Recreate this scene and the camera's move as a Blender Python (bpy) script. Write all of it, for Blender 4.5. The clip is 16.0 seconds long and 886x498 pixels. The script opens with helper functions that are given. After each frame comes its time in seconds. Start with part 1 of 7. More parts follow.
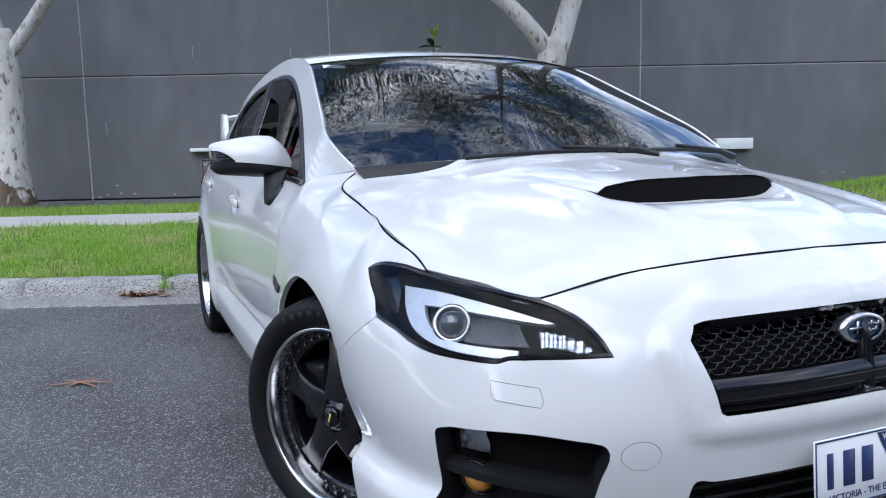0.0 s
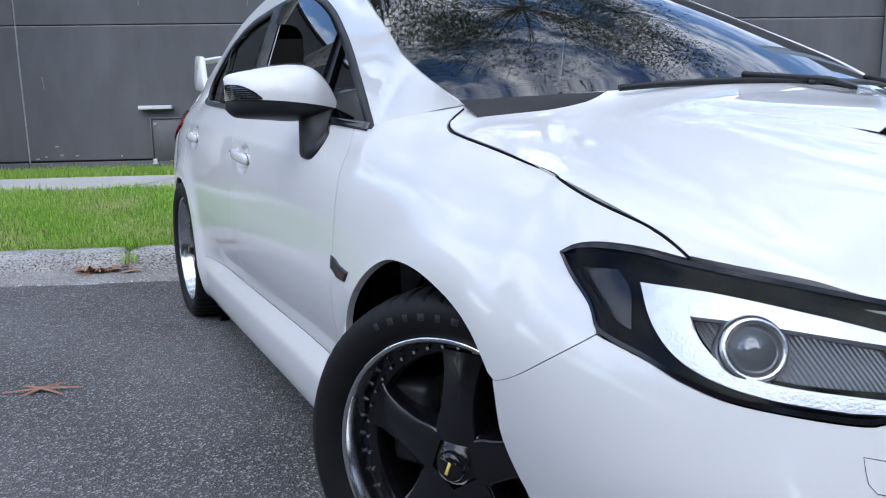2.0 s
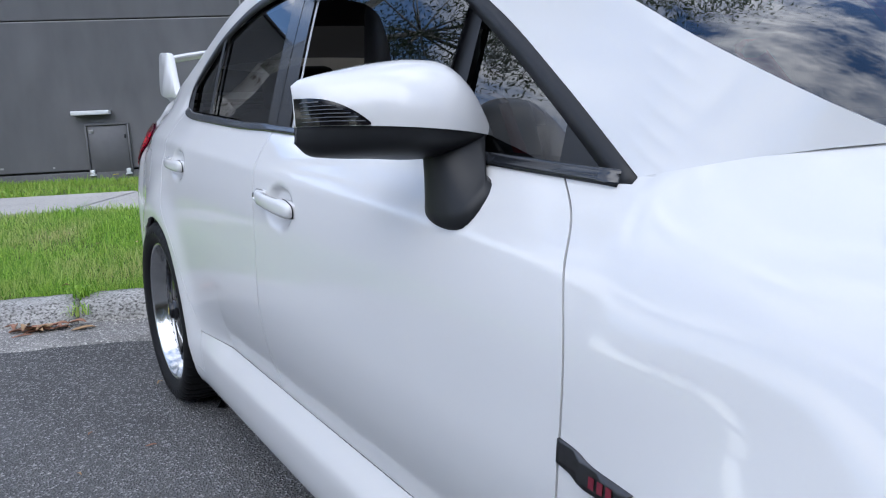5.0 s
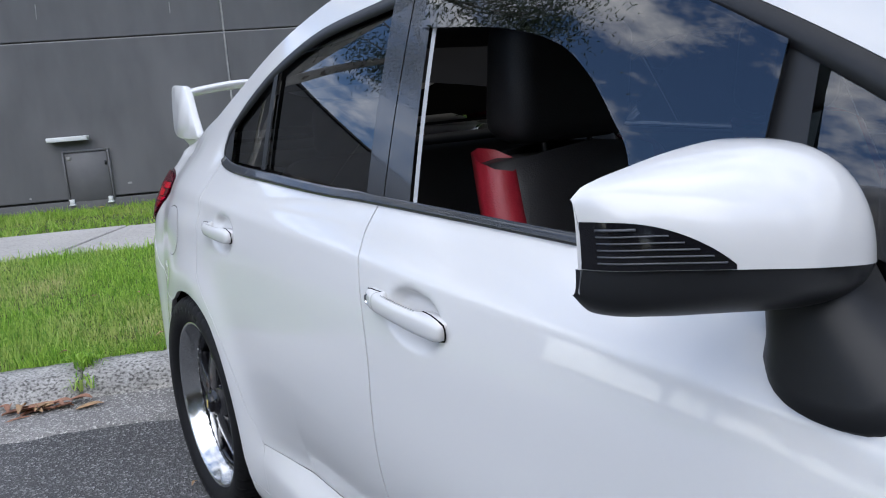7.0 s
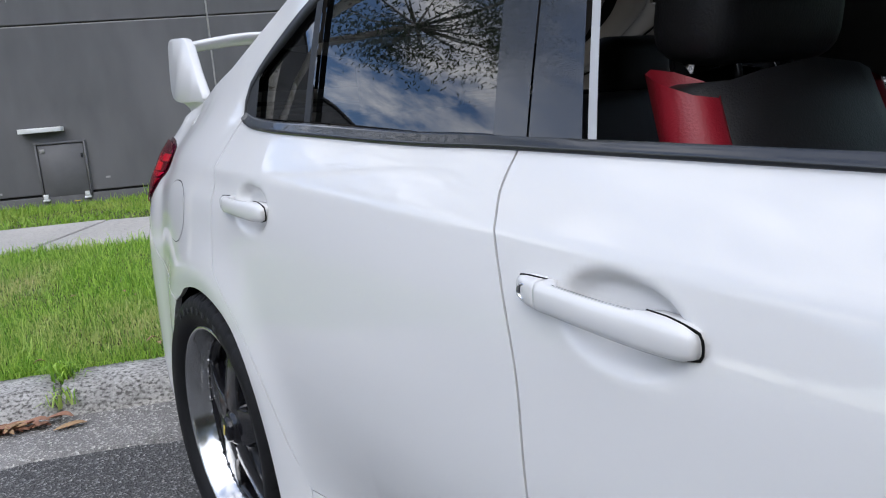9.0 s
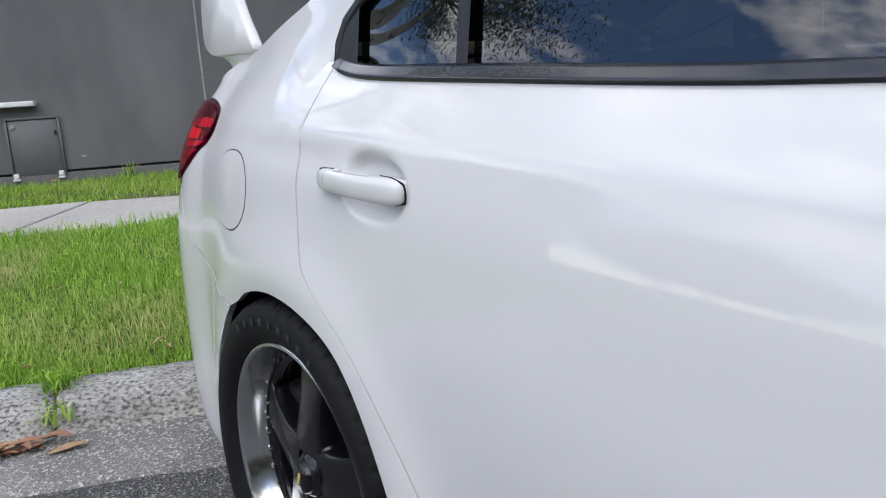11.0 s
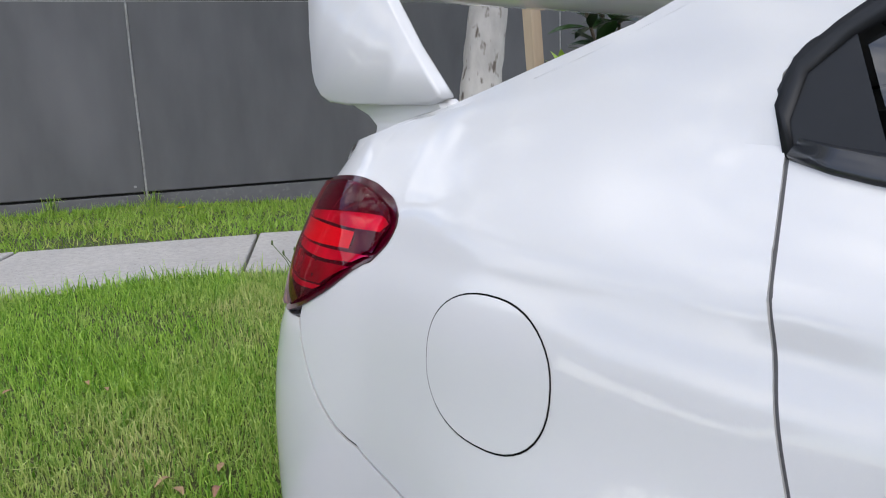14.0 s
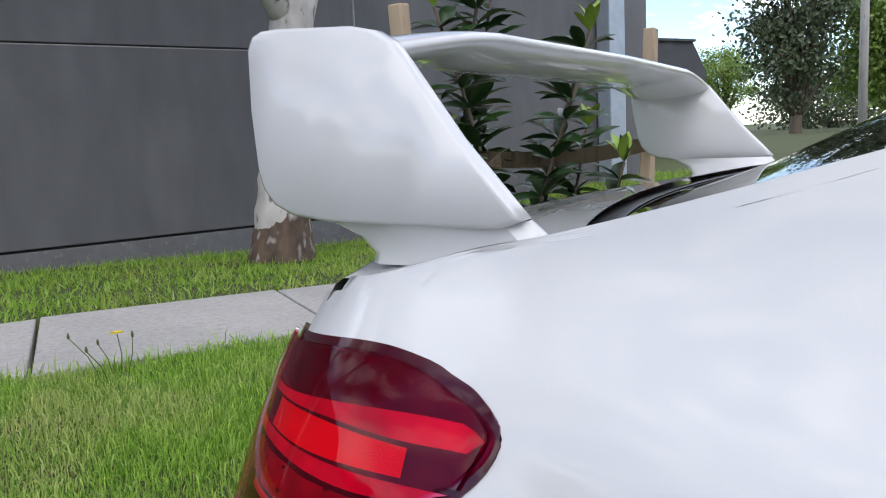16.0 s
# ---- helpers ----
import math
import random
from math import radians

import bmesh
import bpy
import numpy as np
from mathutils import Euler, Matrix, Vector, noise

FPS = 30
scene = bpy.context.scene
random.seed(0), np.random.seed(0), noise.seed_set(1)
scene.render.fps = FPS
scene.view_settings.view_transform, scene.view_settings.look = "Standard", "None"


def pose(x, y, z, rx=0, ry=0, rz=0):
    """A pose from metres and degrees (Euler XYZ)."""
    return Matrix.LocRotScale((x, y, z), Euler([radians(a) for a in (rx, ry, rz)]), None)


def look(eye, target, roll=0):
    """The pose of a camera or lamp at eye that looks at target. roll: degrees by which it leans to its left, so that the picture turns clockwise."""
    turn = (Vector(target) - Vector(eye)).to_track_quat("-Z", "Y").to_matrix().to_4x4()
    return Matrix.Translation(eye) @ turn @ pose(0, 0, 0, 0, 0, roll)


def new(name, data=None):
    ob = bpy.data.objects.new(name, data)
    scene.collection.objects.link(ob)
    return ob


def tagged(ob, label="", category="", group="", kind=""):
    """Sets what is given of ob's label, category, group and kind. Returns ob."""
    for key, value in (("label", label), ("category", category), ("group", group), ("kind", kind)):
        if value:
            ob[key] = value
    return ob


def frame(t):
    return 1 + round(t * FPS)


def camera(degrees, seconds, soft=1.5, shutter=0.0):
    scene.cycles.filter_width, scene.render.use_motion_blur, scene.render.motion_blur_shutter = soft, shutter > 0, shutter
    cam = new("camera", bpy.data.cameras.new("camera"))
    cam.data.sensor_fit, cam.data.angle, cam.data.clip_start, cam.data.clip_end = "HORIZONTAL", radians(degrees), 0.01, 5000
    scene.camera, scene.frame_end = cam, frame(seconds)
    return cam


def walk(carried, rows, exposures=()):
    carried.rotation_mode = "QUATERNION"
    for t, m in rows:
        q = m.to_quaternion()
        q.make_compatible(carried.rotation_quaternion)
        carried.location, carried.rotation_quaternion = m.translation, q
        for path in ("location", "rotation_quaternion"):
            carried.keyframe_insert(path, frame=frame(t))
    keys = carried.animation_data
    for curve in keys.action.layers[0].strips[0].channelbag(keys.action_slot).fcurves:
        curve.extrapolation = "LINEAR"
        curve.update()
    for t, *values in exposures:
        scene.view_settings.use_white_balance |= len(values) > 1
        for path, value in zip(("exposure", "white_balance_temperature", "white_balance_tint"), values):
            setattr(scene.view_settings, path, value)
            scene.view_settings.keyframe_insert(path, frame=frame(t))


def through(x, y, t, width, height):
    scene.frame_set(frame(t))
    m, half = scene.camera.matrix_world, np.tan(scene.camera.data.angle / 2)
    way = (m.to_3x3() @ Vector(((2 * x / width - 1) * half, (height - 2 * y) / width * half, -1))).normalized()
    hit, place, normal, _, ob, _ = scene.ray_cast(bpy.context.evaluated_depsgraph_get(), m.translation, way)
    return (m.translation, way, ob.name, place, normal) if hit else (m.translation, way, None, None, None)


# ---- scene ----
cam = camera(58.0, 16.0, soft=1.1)
PATH = [
    (0, (-1.344, -1.973, 1.025), (-0.575, -0.145, 0.765), -1.2),
    (0.5, (-1.366, -1.784, 0.986), (-0.575, 0.033, 0.716), -1.2),
    (1, (-1.43, -1.56, 0.983), (-0.608, 0.239, 0.687), -1.3),
    (1.5, (-1.454, -1.398, 0.961), (-0.601, 0.381, 0.635), -1.4),
    (2, (-1.444, -1.185, 0.956), (-0.558, 0.573, 0.604), -1.1),
    (2.5, (-1.462, -1.01, 0.935), (-0.547, 0.729, 0.563), -0.6),
    (3, (-1.477, -0.817, 0.923), (-0.529, 0.9, 0.532), -0.5),
    (3.5, (-1.463, -0.649, 0.922), (-0.488, 1.051, 0.521), -1.0),
    (4, (-1.437, -0.479, 0.939), (-0.449, 1.215, 0.546), -1.5),
    (6.5, (-1.407, 0.279, 1.112), (-0.355, 1.942, 0.753), -4.0),
    (7, (-1.43, 0.435, 1.121), (-0.366, 2.089, 0.757), -4.5),
    (7.5, (-1.448, 0.556, 1.092), (-0.366, 2.197, 0.726), -4.7),
    (8, (-1.418, 0.676, 1.047), (-0.326, 2.309, 0.673), -4.8),
    (8.5, (-1.375, 0.828, 1.019), (-0.276, 2.457, 0.645), -4.8),
    (9, (-1.37, 0.95, 1.017), (-0.264, 2.573, 0.645), -4.7),
    (11.5, (-1.38, 1.609, 0.964), (-0.199, 3.167, 0.541), -3.6),
    (12, (-1.409, 1.739, 0.961), (-0.207, 3.279, 0.535), -3.5),
    (12.5, (-1.389, 1.868, 0.959), (-0.163, 3.394, 0.548), -2.9),
    (13, (-1.337, 2.021, 0.992), (-0.089, 3.536, 0.607), -2.4),
    (13.5, (-1.321, 2.162, 1.033), (-0.039, 3.65, 0.658), -2.5),
    (14, (-1.34, 2.353, 1.06), (-0.003, 3.795, 0.696), -2.6),
    (14.5, (-1.32, 2.464, 1.062), (0.074, 3.854, 0.711), -2.6),
    (15, (-1.262, 2.608, 1.085), (0.209, 3.923, 0.754), -2.5),
    (15.5, (-1.23, 2.705, 1.117), (0.335, 3.913, 0.816), -2.6),
    (16, (-1.227, 2.817, 1.134), (0.467, 3.844, 0.859), -2.7),
]
EXPOSURES = [(0, 1.32, 6050, 10), (4, 1.28, 6100, 10), (9, 1.26, 6600, 10), (12, 1.24, 6800, 10), (16, 1.10, 6700, 11)]
walk(cam, [(t, look(eye, target, roll)) for t, eye, target, roll in PATH], EXPOSURES)
from mathutils.bvhtree import BVHTree

# ---- light ----
world = bpy.data.worlds.new("sky")
scene.world = world
world.use_nodes = True
wn, wl = world.node_tree.nodes, world.node_tree.links
wn.clear()
w_out = wn.new("ShaderNodeOutputWorld")
w_bg = wn.new("ShaderNodeBackground")
w_bg.inputs["Strength"].default_value = 0.15
sky = wn.new("ShaderNodeTexSky")
sky.sky_type = "NISHITA"
sky.sun_disc = False
SUN_EL, SUN_AZ = 46.0, 228.0
sky.sun_elevation, sky.sun_rotation = radians(SUN_EL), radians(SUN_AZ)
tc = wn.new("ShaderNodeTexCoord")
mp = wn.new("ShaderNodeMapping")
mp.inputs["Scale"].default_value = (1.0, 1.0, 2.6)
mp.inputs["Location"].default_value = (0.45, 0.2, 0.0)
sky.dust_density, sky.ozone_density = 0.2, 2.0
cn = wn.new("ShaderNodeTexNoise")
cn.inputs["Scale"].default_value, cn.inputs["Detail"].default_value, cn.inputs["Roughness"].default_value = 3.4, 10.0, 0.70
cr = wn.new("ShaderNodeValToRGB")
cr.color_ramp.elements[0].position, cr.color_ramp.elements[1].position = 0.43, 0.70
cm = wn.new("ShaderNodeMixRGB")
cm.inputs["Color2"].default_value = (10.4, 10.3, 10.2, 1)
wl.new(tc.outputs["Generated"], mp.inputs["Vector"])
wl.new(mp.outputs["Vector"], cn.inputs["Vector"])
wl.new(cn.outputs["Fac"], cr.inputs["Fac"])
wl.new(cr.outputs["Color"], cm.inputs["Fac"])
dim = wn.new("ShaderNodeMixRGB")
dim.blend_type, dim.inputs["Fac"].default_value, dim.inputs["Color2"].default_value = "MULTIPLY", 1.0, (0.60, 0.68, 0.80, 1)
wl.new(sky.outputs["Color"], dim.inputs["Color1"])
wl.new(dim.outputs["Color"], cm.inputs["Color1"])
wl.new(cm.outputs["Color"], w_bg.inputs["Color"])
wl.new(w_bg.outputs["Background"], w_out.inputs["Surface"])
sun_data = bpy.data.lights.new("sun", "SUN")
sun_data.energy, sun_data.angle, sun_data.color = 0.8, radians(60.0), (1.0, 0.95, 0.87)
sun = new("sun", sun_data)
_a, _e = radians(SUN_AZ), radians(SUN_EL)
sun.matrix_world = look((0, 0, 30), Vector((0, 0, 30)) - Vector((math.sin(_a) * math.cos(_e), math.cos(_a) * math.cos(_e), math.sin(_e))))


# ---- materials ----
def material(name, color, rough=0.5, metal=0.0, coat=0.0, var=0.0, scale=20.0, bump=0.0, bump_scale=200.0, color2=None, spec=0.5, coarse=1.5):
    m = bpy.data.materials.new(name)
    m.use_nodes = True
    n, l = m.node_tree.nodes, m.node_tree.links
    b = n["Principled BSDF"]
    b.inputs["Base Color"].default_value = (*color, 1)
    b.inputs["Roughness"].default_value = rough
    b.inputs["Metallic"].default_value = metal
    b.inputs["Coat Weight"].default_value = coat
    b.inputs["Coat Roughness"].default_value = 0.02
    b.inputs["Specular IOR Level"].default_value = spec
    if var or color2 or bump:
        co = n.new("ShaderNodeTexCoord")
    if var or color2:
        t1, t2 = n.new("ShaderNodeTexNoise"), n.new("ShaderNodeTexNoise")
        t1.inputs["Scale"].default_value, t1.inputs["Detail"].default_value = scale, 8
        t2.inputs["Scale"].default_value, t2.inputs["Detail"].default_value = coarse, 5
        add = n.new("ShaderNodeMath")
        add.operation = "ADD"
        ramp = n.new("ShaderNodeMapRange")
        ramp.inputs["From Min"].default_value, ramp.inputs["From Max"].default_value = 0.7, 1.3
        mix = n.new("ShaderNodeMixRGB")
        c2 = color2 or tuple(c * (1 - var) for c in color)
        mix.inputs["Color1"].default_value, mix.inputs["Color2"].default_value = (*color, 1), (*c2, 1)
        l.new(co.outputs["Object"], t1.inputs["Vector"])
        l.new(co.outputs["Object"], t2.inputs["Vector"])
        l.new(t1.outputs["Fac"], add.inputs[0])
        l.new(t2.outputs["Fac"], add.inputs[1])
        l.new(add.outputs[0], ramp.inputs["Value"])
        l.new(ramp.outputs["Result"], mix.inputs["Fac"])
        l.new(mix.outputs["Color"], b.inputs["Base Color"])
    if bump:
        t3, bp = n.new("ShaderNodeTexNoise"), n.new("ShaderNodeBump")
        t3.inputs["Scale"].default_value, t3.inputs["Detail"].default_value = bump_scale, 4
        bp.inputs["Strength"].default_value, bp.inputs["Distance"].default_value = bump, 0.01
        l.new(co.outputs["Object"], t3.inputs["Vector"])
        l.new(t3.outputs["Fac"], bp.inputs["Height"])
        l.new(bp.outputs["Normal"], b.inputs["Normal"])
    return m


def glass(name, tint, rough=0.0, mixin=0.9):
    """Thin tinted glass: a clear tinted sheet under a glossy skin that grows at grazing angles."""
    m = bpy.data.materials.new(name)
    m.use_nodes = True
    n, l = m.node_tree.nodes, m.node_tree.links
    n.clear()
    out, mix, fr = n.new("ShaderNodeOutputMaterial"), n.new("ShaderNodeMixShader"), n.new("ShaderNodeFresnel")
    tr, gl = n.new("ShaderNodeBsdfTransparent"), n.new("ShaderNodeBsdfGlossy")
    fr.inputs["IOR"].default_value = mixin
    tr.inputs["Color"].default_value = (*tint, 1)
    gl.inputs["Roughness"].default_value = rough
    l.new(fr.outputs["Fac"], mix.inputs["Fac"])
    l.new(tr.outputs["BSDF"], mix.inputs[1])
    l.new(gl.outputs["BSDF"], mix.inputs[2])
    l.new(mix.outputs["Shader"], out.inputs["Surface"])
    return m


PAINT = material("white_pearl_paint", (0.63, 0.63, 0.625), 0.40, coat=1.0, var=0.015, scale=900, coarse=4, spec=0.2)
PAINT.node_tree.nodes["Principled BSDF"].inputs["Coat IOR"].default_value = 1.52
BLACK = material("black_plastic", (0.012, 0.013, 0.015), 0.45, spec=0.35, var=0.2, scale=60, bump=0.06, bump_scale=1500)
GLOSS_BLACK = material("gloss_black", (0.006, 0.006, 0.008), 0.12, coat=0.15, spec=0.35)
# near black for rubber, and for shade in gaps, recesses and the scoop
DARK = material("shade_and_rubber_black", (0.006, 0.006, 0.006), 0.9, spec=0.1)
RUBBER = material("tyre_rubber", (0.009, 0.009, 0.010), 0.6, spec=0.18, var=0.25, scale=40, bump=0.08, bump_scale=900)
FRAME = material("satin_black_frame", (0.016, 0.018, 0.022), 0.22, coat=0.4, var=0.15, scale=40)
LETTER = material("raised_tyre_mark", (0.022, 0.022, 0.024), 0.6, spec=0.3)
CHROME = material("polished_lip", (0.60, 0.61, 0.62), 0.17, metal=1.0, var=0.05, scale=30)
PALE_RUBBER = material("pale_grey_rubber", (0.38, 0.39, 0.40), 0.6, var=0.1, scale=30)
# grey that stands in for the softer shade in the door joints
JOINT_GREY = material("grey_joint_shade", (0.09, 0.09, 0.092), 0.7)
SILVER = material("silver_trim", (0.6, 0.61, 0.62), 0.25, metal=1.0)
WHEEL = material("satin_black_wheel", (0.006, 0.006, 0.008), 0.18, var=0.2, scale=30, spec=0.4, coat=0.2)
LENS_RED = material("red_lens", (0.42, 0.010, 0.07), 0.12, coat=0.15, spec=0.35, var=0.6, scale=14, coarse=9)
RED_DARK = material("dark_red_lens", (0.050, 0.0008, 0.007), 0.10, coat=0.25, spec=0.4)
RED_BRIGHT = material("bright_red_moulding", (0.78, 0.03, 0.16), 0.25, color2=(0.38, 0.006, 0.06), scale=26, coarse=14, coat=0.5)
LAMP_CAVITY = material("dark_lamp_chamber", (0.10, 0.008, 0.045), 0.2, var=0.5, scale=30, coarse=9, coat=0.3)
RED_REFLECTOR = material("red_reflector", (0.80, 0.012, 0.06), 0.3, coat=0.15, spec=0.3, bump=0.3, bump_scale=900)
WINDSCREEN = glass("windscreen_glass", (0.34, 0.42, 0.45), 0.0, 2.0)
TINT = glass("tinted_window", (0.14, 0.16, 0.18), 0.0, 2.0)
RED_GLASS = glass("red_outer_lens", (0.95, 0.07, 0.26), 0.0, 1.38)
CLEAR = glass("clear_lens", (0.92, 0.94, 0.96), 0.0, 1.22)
LAMP_DARK = material("lamp_housing", (0.006, 0.007, 0.009), 0.25, spec=0.2)
LAMP_SILVER = material("lamp_reflector", (0.52, 0.54, 0.57), 0.26, metal=1.0, bump=0.12, bump_scale=180)
LAMP_GUIDE = material("frosted_light_guide", (0.62, 0.64, 0.67), 0.30, metal=0.6, bump=0.15, bump_scale=260, var=0.2, scale=60, coarse=14)
LAMP_LENS = material("projector_glass", (0.07, 0.08, 0.09), 0.04, coat=1.0, spec=0.8)
LAMP_RIBBED = material("ribbed_lamp_reflector", (0.20, 0.21, 0.22), 0.3, metal=1.0)
_n, _l = LAMP_RIBBED.node_tree.nodes, LAMP_RIBBED.node_tree.links
_w, _b, _c = _n.new("ShaderNodeTexWave"), _n.new("ShaderNodeBump"), _n.new("ShaderNodeTexCoord")
_w.bands_direction, _w.inputs["Scale"].default_value = "X", 75.0
_b.inputs["Strength"].default_value, _b.inputs["Distance"].default_value = 0.6, 0.004
_l.new(_c.outputs["Object"], _w.inputs["Vector"])
_l.new(_w.outputs["Fac"], _b.inputs["Height"])
_l.new(_b.outputs["Normal"], _n["Principled BSDF"].inputs["Normal"])
AMBER = material("amber_bulb", (0.75, 0.33, 0.06), 0.2, coat=0.6)
SEAT = material("black_seat_leather", (0.018, 0.018, 0.020), 0.5, var=0.2, scale=30, bump=0.15, bump_scale=300)
SEAT_RED = material("red_seat_leather", (0.30, 0.012, 0.025), 0.45, var=0.15, scale=30, bump=0.15, bump_scale=300)
CABIN = material("cabin_trim", (0.02, 0.02, 0.022), 0.7)
PLATE = material("plate_white", (0.75, 0.76, 0.78), 0.35)
PLATE_BLUE = material("plate_blue", (0.02, 0.035, 0.12), 0.4)
BADGE_BLUE = material("badge_blue", (0.006, 0.02, 0.07), 0.12, coat=1.0)
PINK = material("badge_red", (0.16, 0.015, 0.03), 0.3)
SMOKE_RIB = material("smoked_lens_rib", (0.075, 0.08, 0.09), 0.25)
GOLD = material("cap_gold", (0.62, 0.50, 0.10), 0.35)

# ---- helpers for building ----
def part(name, bm, mat, parent=None, label="", smooth=True):
    me = bpy.data.meshes.new(name)
    bmesh.ops.recalc_face_normals(bm, faces=bm.faces)
    bm.to_mesh(me)
    bm.free()
    me.materials.append(mat)
    if smooth:
        me.polygons.foreach_set("use_smooth", [True] * len(me.polygons))
    ob = new(name, me)
    if parent:
        ob.parent = parent
    return tagged(ob, label)


def empty(name, label, category, group="", kind="", m=None):
    ob = tagged(new(name), label, category, group, kind)
    ob.empty_display_size = 0.2
    if m is not None:
        ob.matrix_world = m
    return ob


def grid(bm, rows, weld=None):
    vs = [[bm.verts.new(p) for p in r] for r in rows]
    for a, b in zip(vs, vs[1:]):
        for i in range(len(a) - 1):
            q = [a[i], a[i + 1], b[i + 1], b[i]]
            try:
                bm.faces.new(q)
            except ValueError:
                pass
    return vs


def box(bm, size, m=None, bevel=0.0, seg=2):
    r = bmesh.ops.create_cube(bm, size=1.0, matrix=(m or Matrix()) @ Matrix.Diagonal((*size, 1)))
    if bevel:
        es = list({e for v in r["verts"] for e in v.link_edges})
        bmesh.ops.bevel(bm, geom=es, offset=bevel, segments=seg, affect="EDGES", profile=0.5)
    return r["verts"]


def lathe(bm, prof, n=64, axis="x", m=None, bump=None):
    """Turns (radius, offset along the axle) pairs round the axle."""
    m = m or Matrix()
    rows = []
    for k in range(n):
        a = 2 * math.pi * k / n
        row = []
        for i, (r, h) in enumerate(prof):
            if bump:
                r = r - bump(k, i)
            row.append(bm.verts.new(m @ Vector((h, r * math.sin(a), r * math.cos(a)))))
        rows.append(row)
    for k in range(n):
        a, b = rows[k], rows[(k + 1) % n]
        for i in range(len(prof) - 1):
            bm.faces.new((a[i], a[i + 1], b[i + 1], b[i]))


def tube(bm, pts, r, n=8, cap=True):
    """A round bar along points; r a number or one per point."""
    pts = [Vector(p) for p in pts]
    rr = r if isinstance(r, (list, tuple)) else [r] * len(pts)
    rings = []
    up = Vector((0.13, 0.21, 1)).normalized()
    for i, p in enumerate(pts):
        d = (pts[min(i + 1, len(pts) - 1)] - pts[max(i - 1, 0)]).normalized()
        s = d.cross(up)
        s = s.normalized() if s.length > 0.05 else d.cross(Vector((1, 0, 0))).normalized()
        t = s.cross(d)
        rings.append([bm.verts.new(p + float(rr[i]) * (math.cos(2 * math.pi * k / n) * s + math.sin(2 * math.pi * k / n) * t)) for k in range(n)])
    for a, b in zip(rings, rings[1:]):
        for k in range(n):
            bm.faces.new((a[k], a[(k + 1) % n], b[(k + 1) % n], b[k]))
    if cap:
        bm.faces.new(rings[0][::-1])
        bm.faces.new(rings[-1])


def spline(pts, n):
    """n + 1 points evenly along a smooth curve through pts."""
    P = [np.array(p, float) for p in pts]
    if len(P) == 2:
        return [P[0] + (P[1] - P[0]) * k / n for k in range(n + 1)]
    Q = [2 * P[0] - P[1], *P, 2 * P[-1] - P[-2]]
    fine = []
    for i in range(1, len(Q) - 2):
        a, b, c, d = Q[i - 1:i + 3]
        for k in range(24):
            t = k / 24
            fine.append(0.5 * (2 * b + (c - a) * t + (2 * a - 5 * b + 4 * c - d) * t * t + (3 * b - a - 3 * c + d) * t ** 3))
    fine.append(P[-1])
    ln = [0.0]
    for a, b in zip(fine, fine[1:]):
        ln.append(ln[-1] + float(np.linalg.norm(b - a)))
    out = []
    for k in range(n + 1):
        s, j = ln[-1] * k / n, 0
        while j < len(ln) - 2 and ln[j + 1] < s:
            j += 1
        f = (s - ln[j]) / max(ln[j + 1] - ln[j], 1e-9)
        out.append(fine[j] + (fine[j + 1] - fine[j]) * f)
    return out


def straight(pts, n):
    """n + 1 points evenly along a polyline."""
    P = [np.array(p, float) for p in pts]
    ln = [0.0]
    for a, b in zip(P, P[1:]):
        ln.append(ln[-1] + float(np.linalg.norm(b - a)))
    out = []
    for k in range(n + 1):
        s, j = ln[-1] * k / n, 0
        while j < len(ln) - 2 and ln[j + 1] < s:
            j += 1
        out.append(P[j] + (P[j + 1] - P[j]) * (s - ln[j]) / max(ln[j + 1] - ln[j], 1e-9))
    return out


def coons(L, R, B, T, nu, nv, f=spline):
    """A grid of (s, z) filled between four border curves: left and right from bottom to top, bottom and top from left to right."""
    L, R, B, T = f(L, nv), f(R, nv), f(B, nu), f(T, nu)
    g = []
    for j in range(nv + 1):
        v, row = j / nv, []
        for i in range(nu + 1):
            u = i / nu
            row.append((1 - u) * L[j] + u * R[j] + (1 - v) * B[i] + v * T[i]
                       - ((1 - u) * (1 - v) * L[0] + u * (1 - v) * R[0] + (1 - u) * v * L[-1] + u * v * R[-1]))
        g.append(row)
    return g


def lerp(table, x):
    """Smooth look-up in a short table of (x, value)."""
    if x <= table[0][0]:
        return table[0][1]
    for (a, va), (b, vb) in zip(table, table[1:]):
        if x <= b:
            t = (x - a) / (b - a)
            i = table.index((a, va))
            sa = (vb - table[i - 1][1]) / (b - table[i - 1][0]) if i else (vb - va) / (b - a)
            sb = (table[i + 2][1] - va) / (table[i + 2][0] - a) if i + 2 < len(table) else (vb - va) / (b - a)
            h = b - a
            return (2 * t ** 3 - 3 * t * t + 1) * va + (t ** 3 - 2 * t * t + t) * h * sa + (3 * t * t - 2 * t ** 3) * vb + (t ** 3 - t * t) * h * sb
    return table[-1][1]

# ---- the car: body surface ----
# the front axle is y = 0, the nose points to -y, the driver's side is -x
WHEEL_R, BASE_L = 0.322, 2.65
NOSE_Y, TAIL_Y = -0.20, 3.10
TOP = [(-0.60, 0.745), (-0.48, 0.775), (-0.3, 0.832), (-0.1, 0.885), (0.1, 0.932), (0.245, 0.962), (0.35, 0.945), (0.47, 0.916), (0.65, 0.917), (1.575, 0.958), (2.2, 0.995), (2.63, 1.013), (3.0, 1.025), (3.3, 1.000), (3.4, 0.995)]
TOP_IN = [(-0.5, 0.085), (-0.2, 0.115), (0.1, 0.17), (0.245, 0.215), (0.35, 0.17), (0.47, 0.115), (2.3, 0.125), (2.63, 0.145), (3.1, 0.15), (3.4, 0.16)]
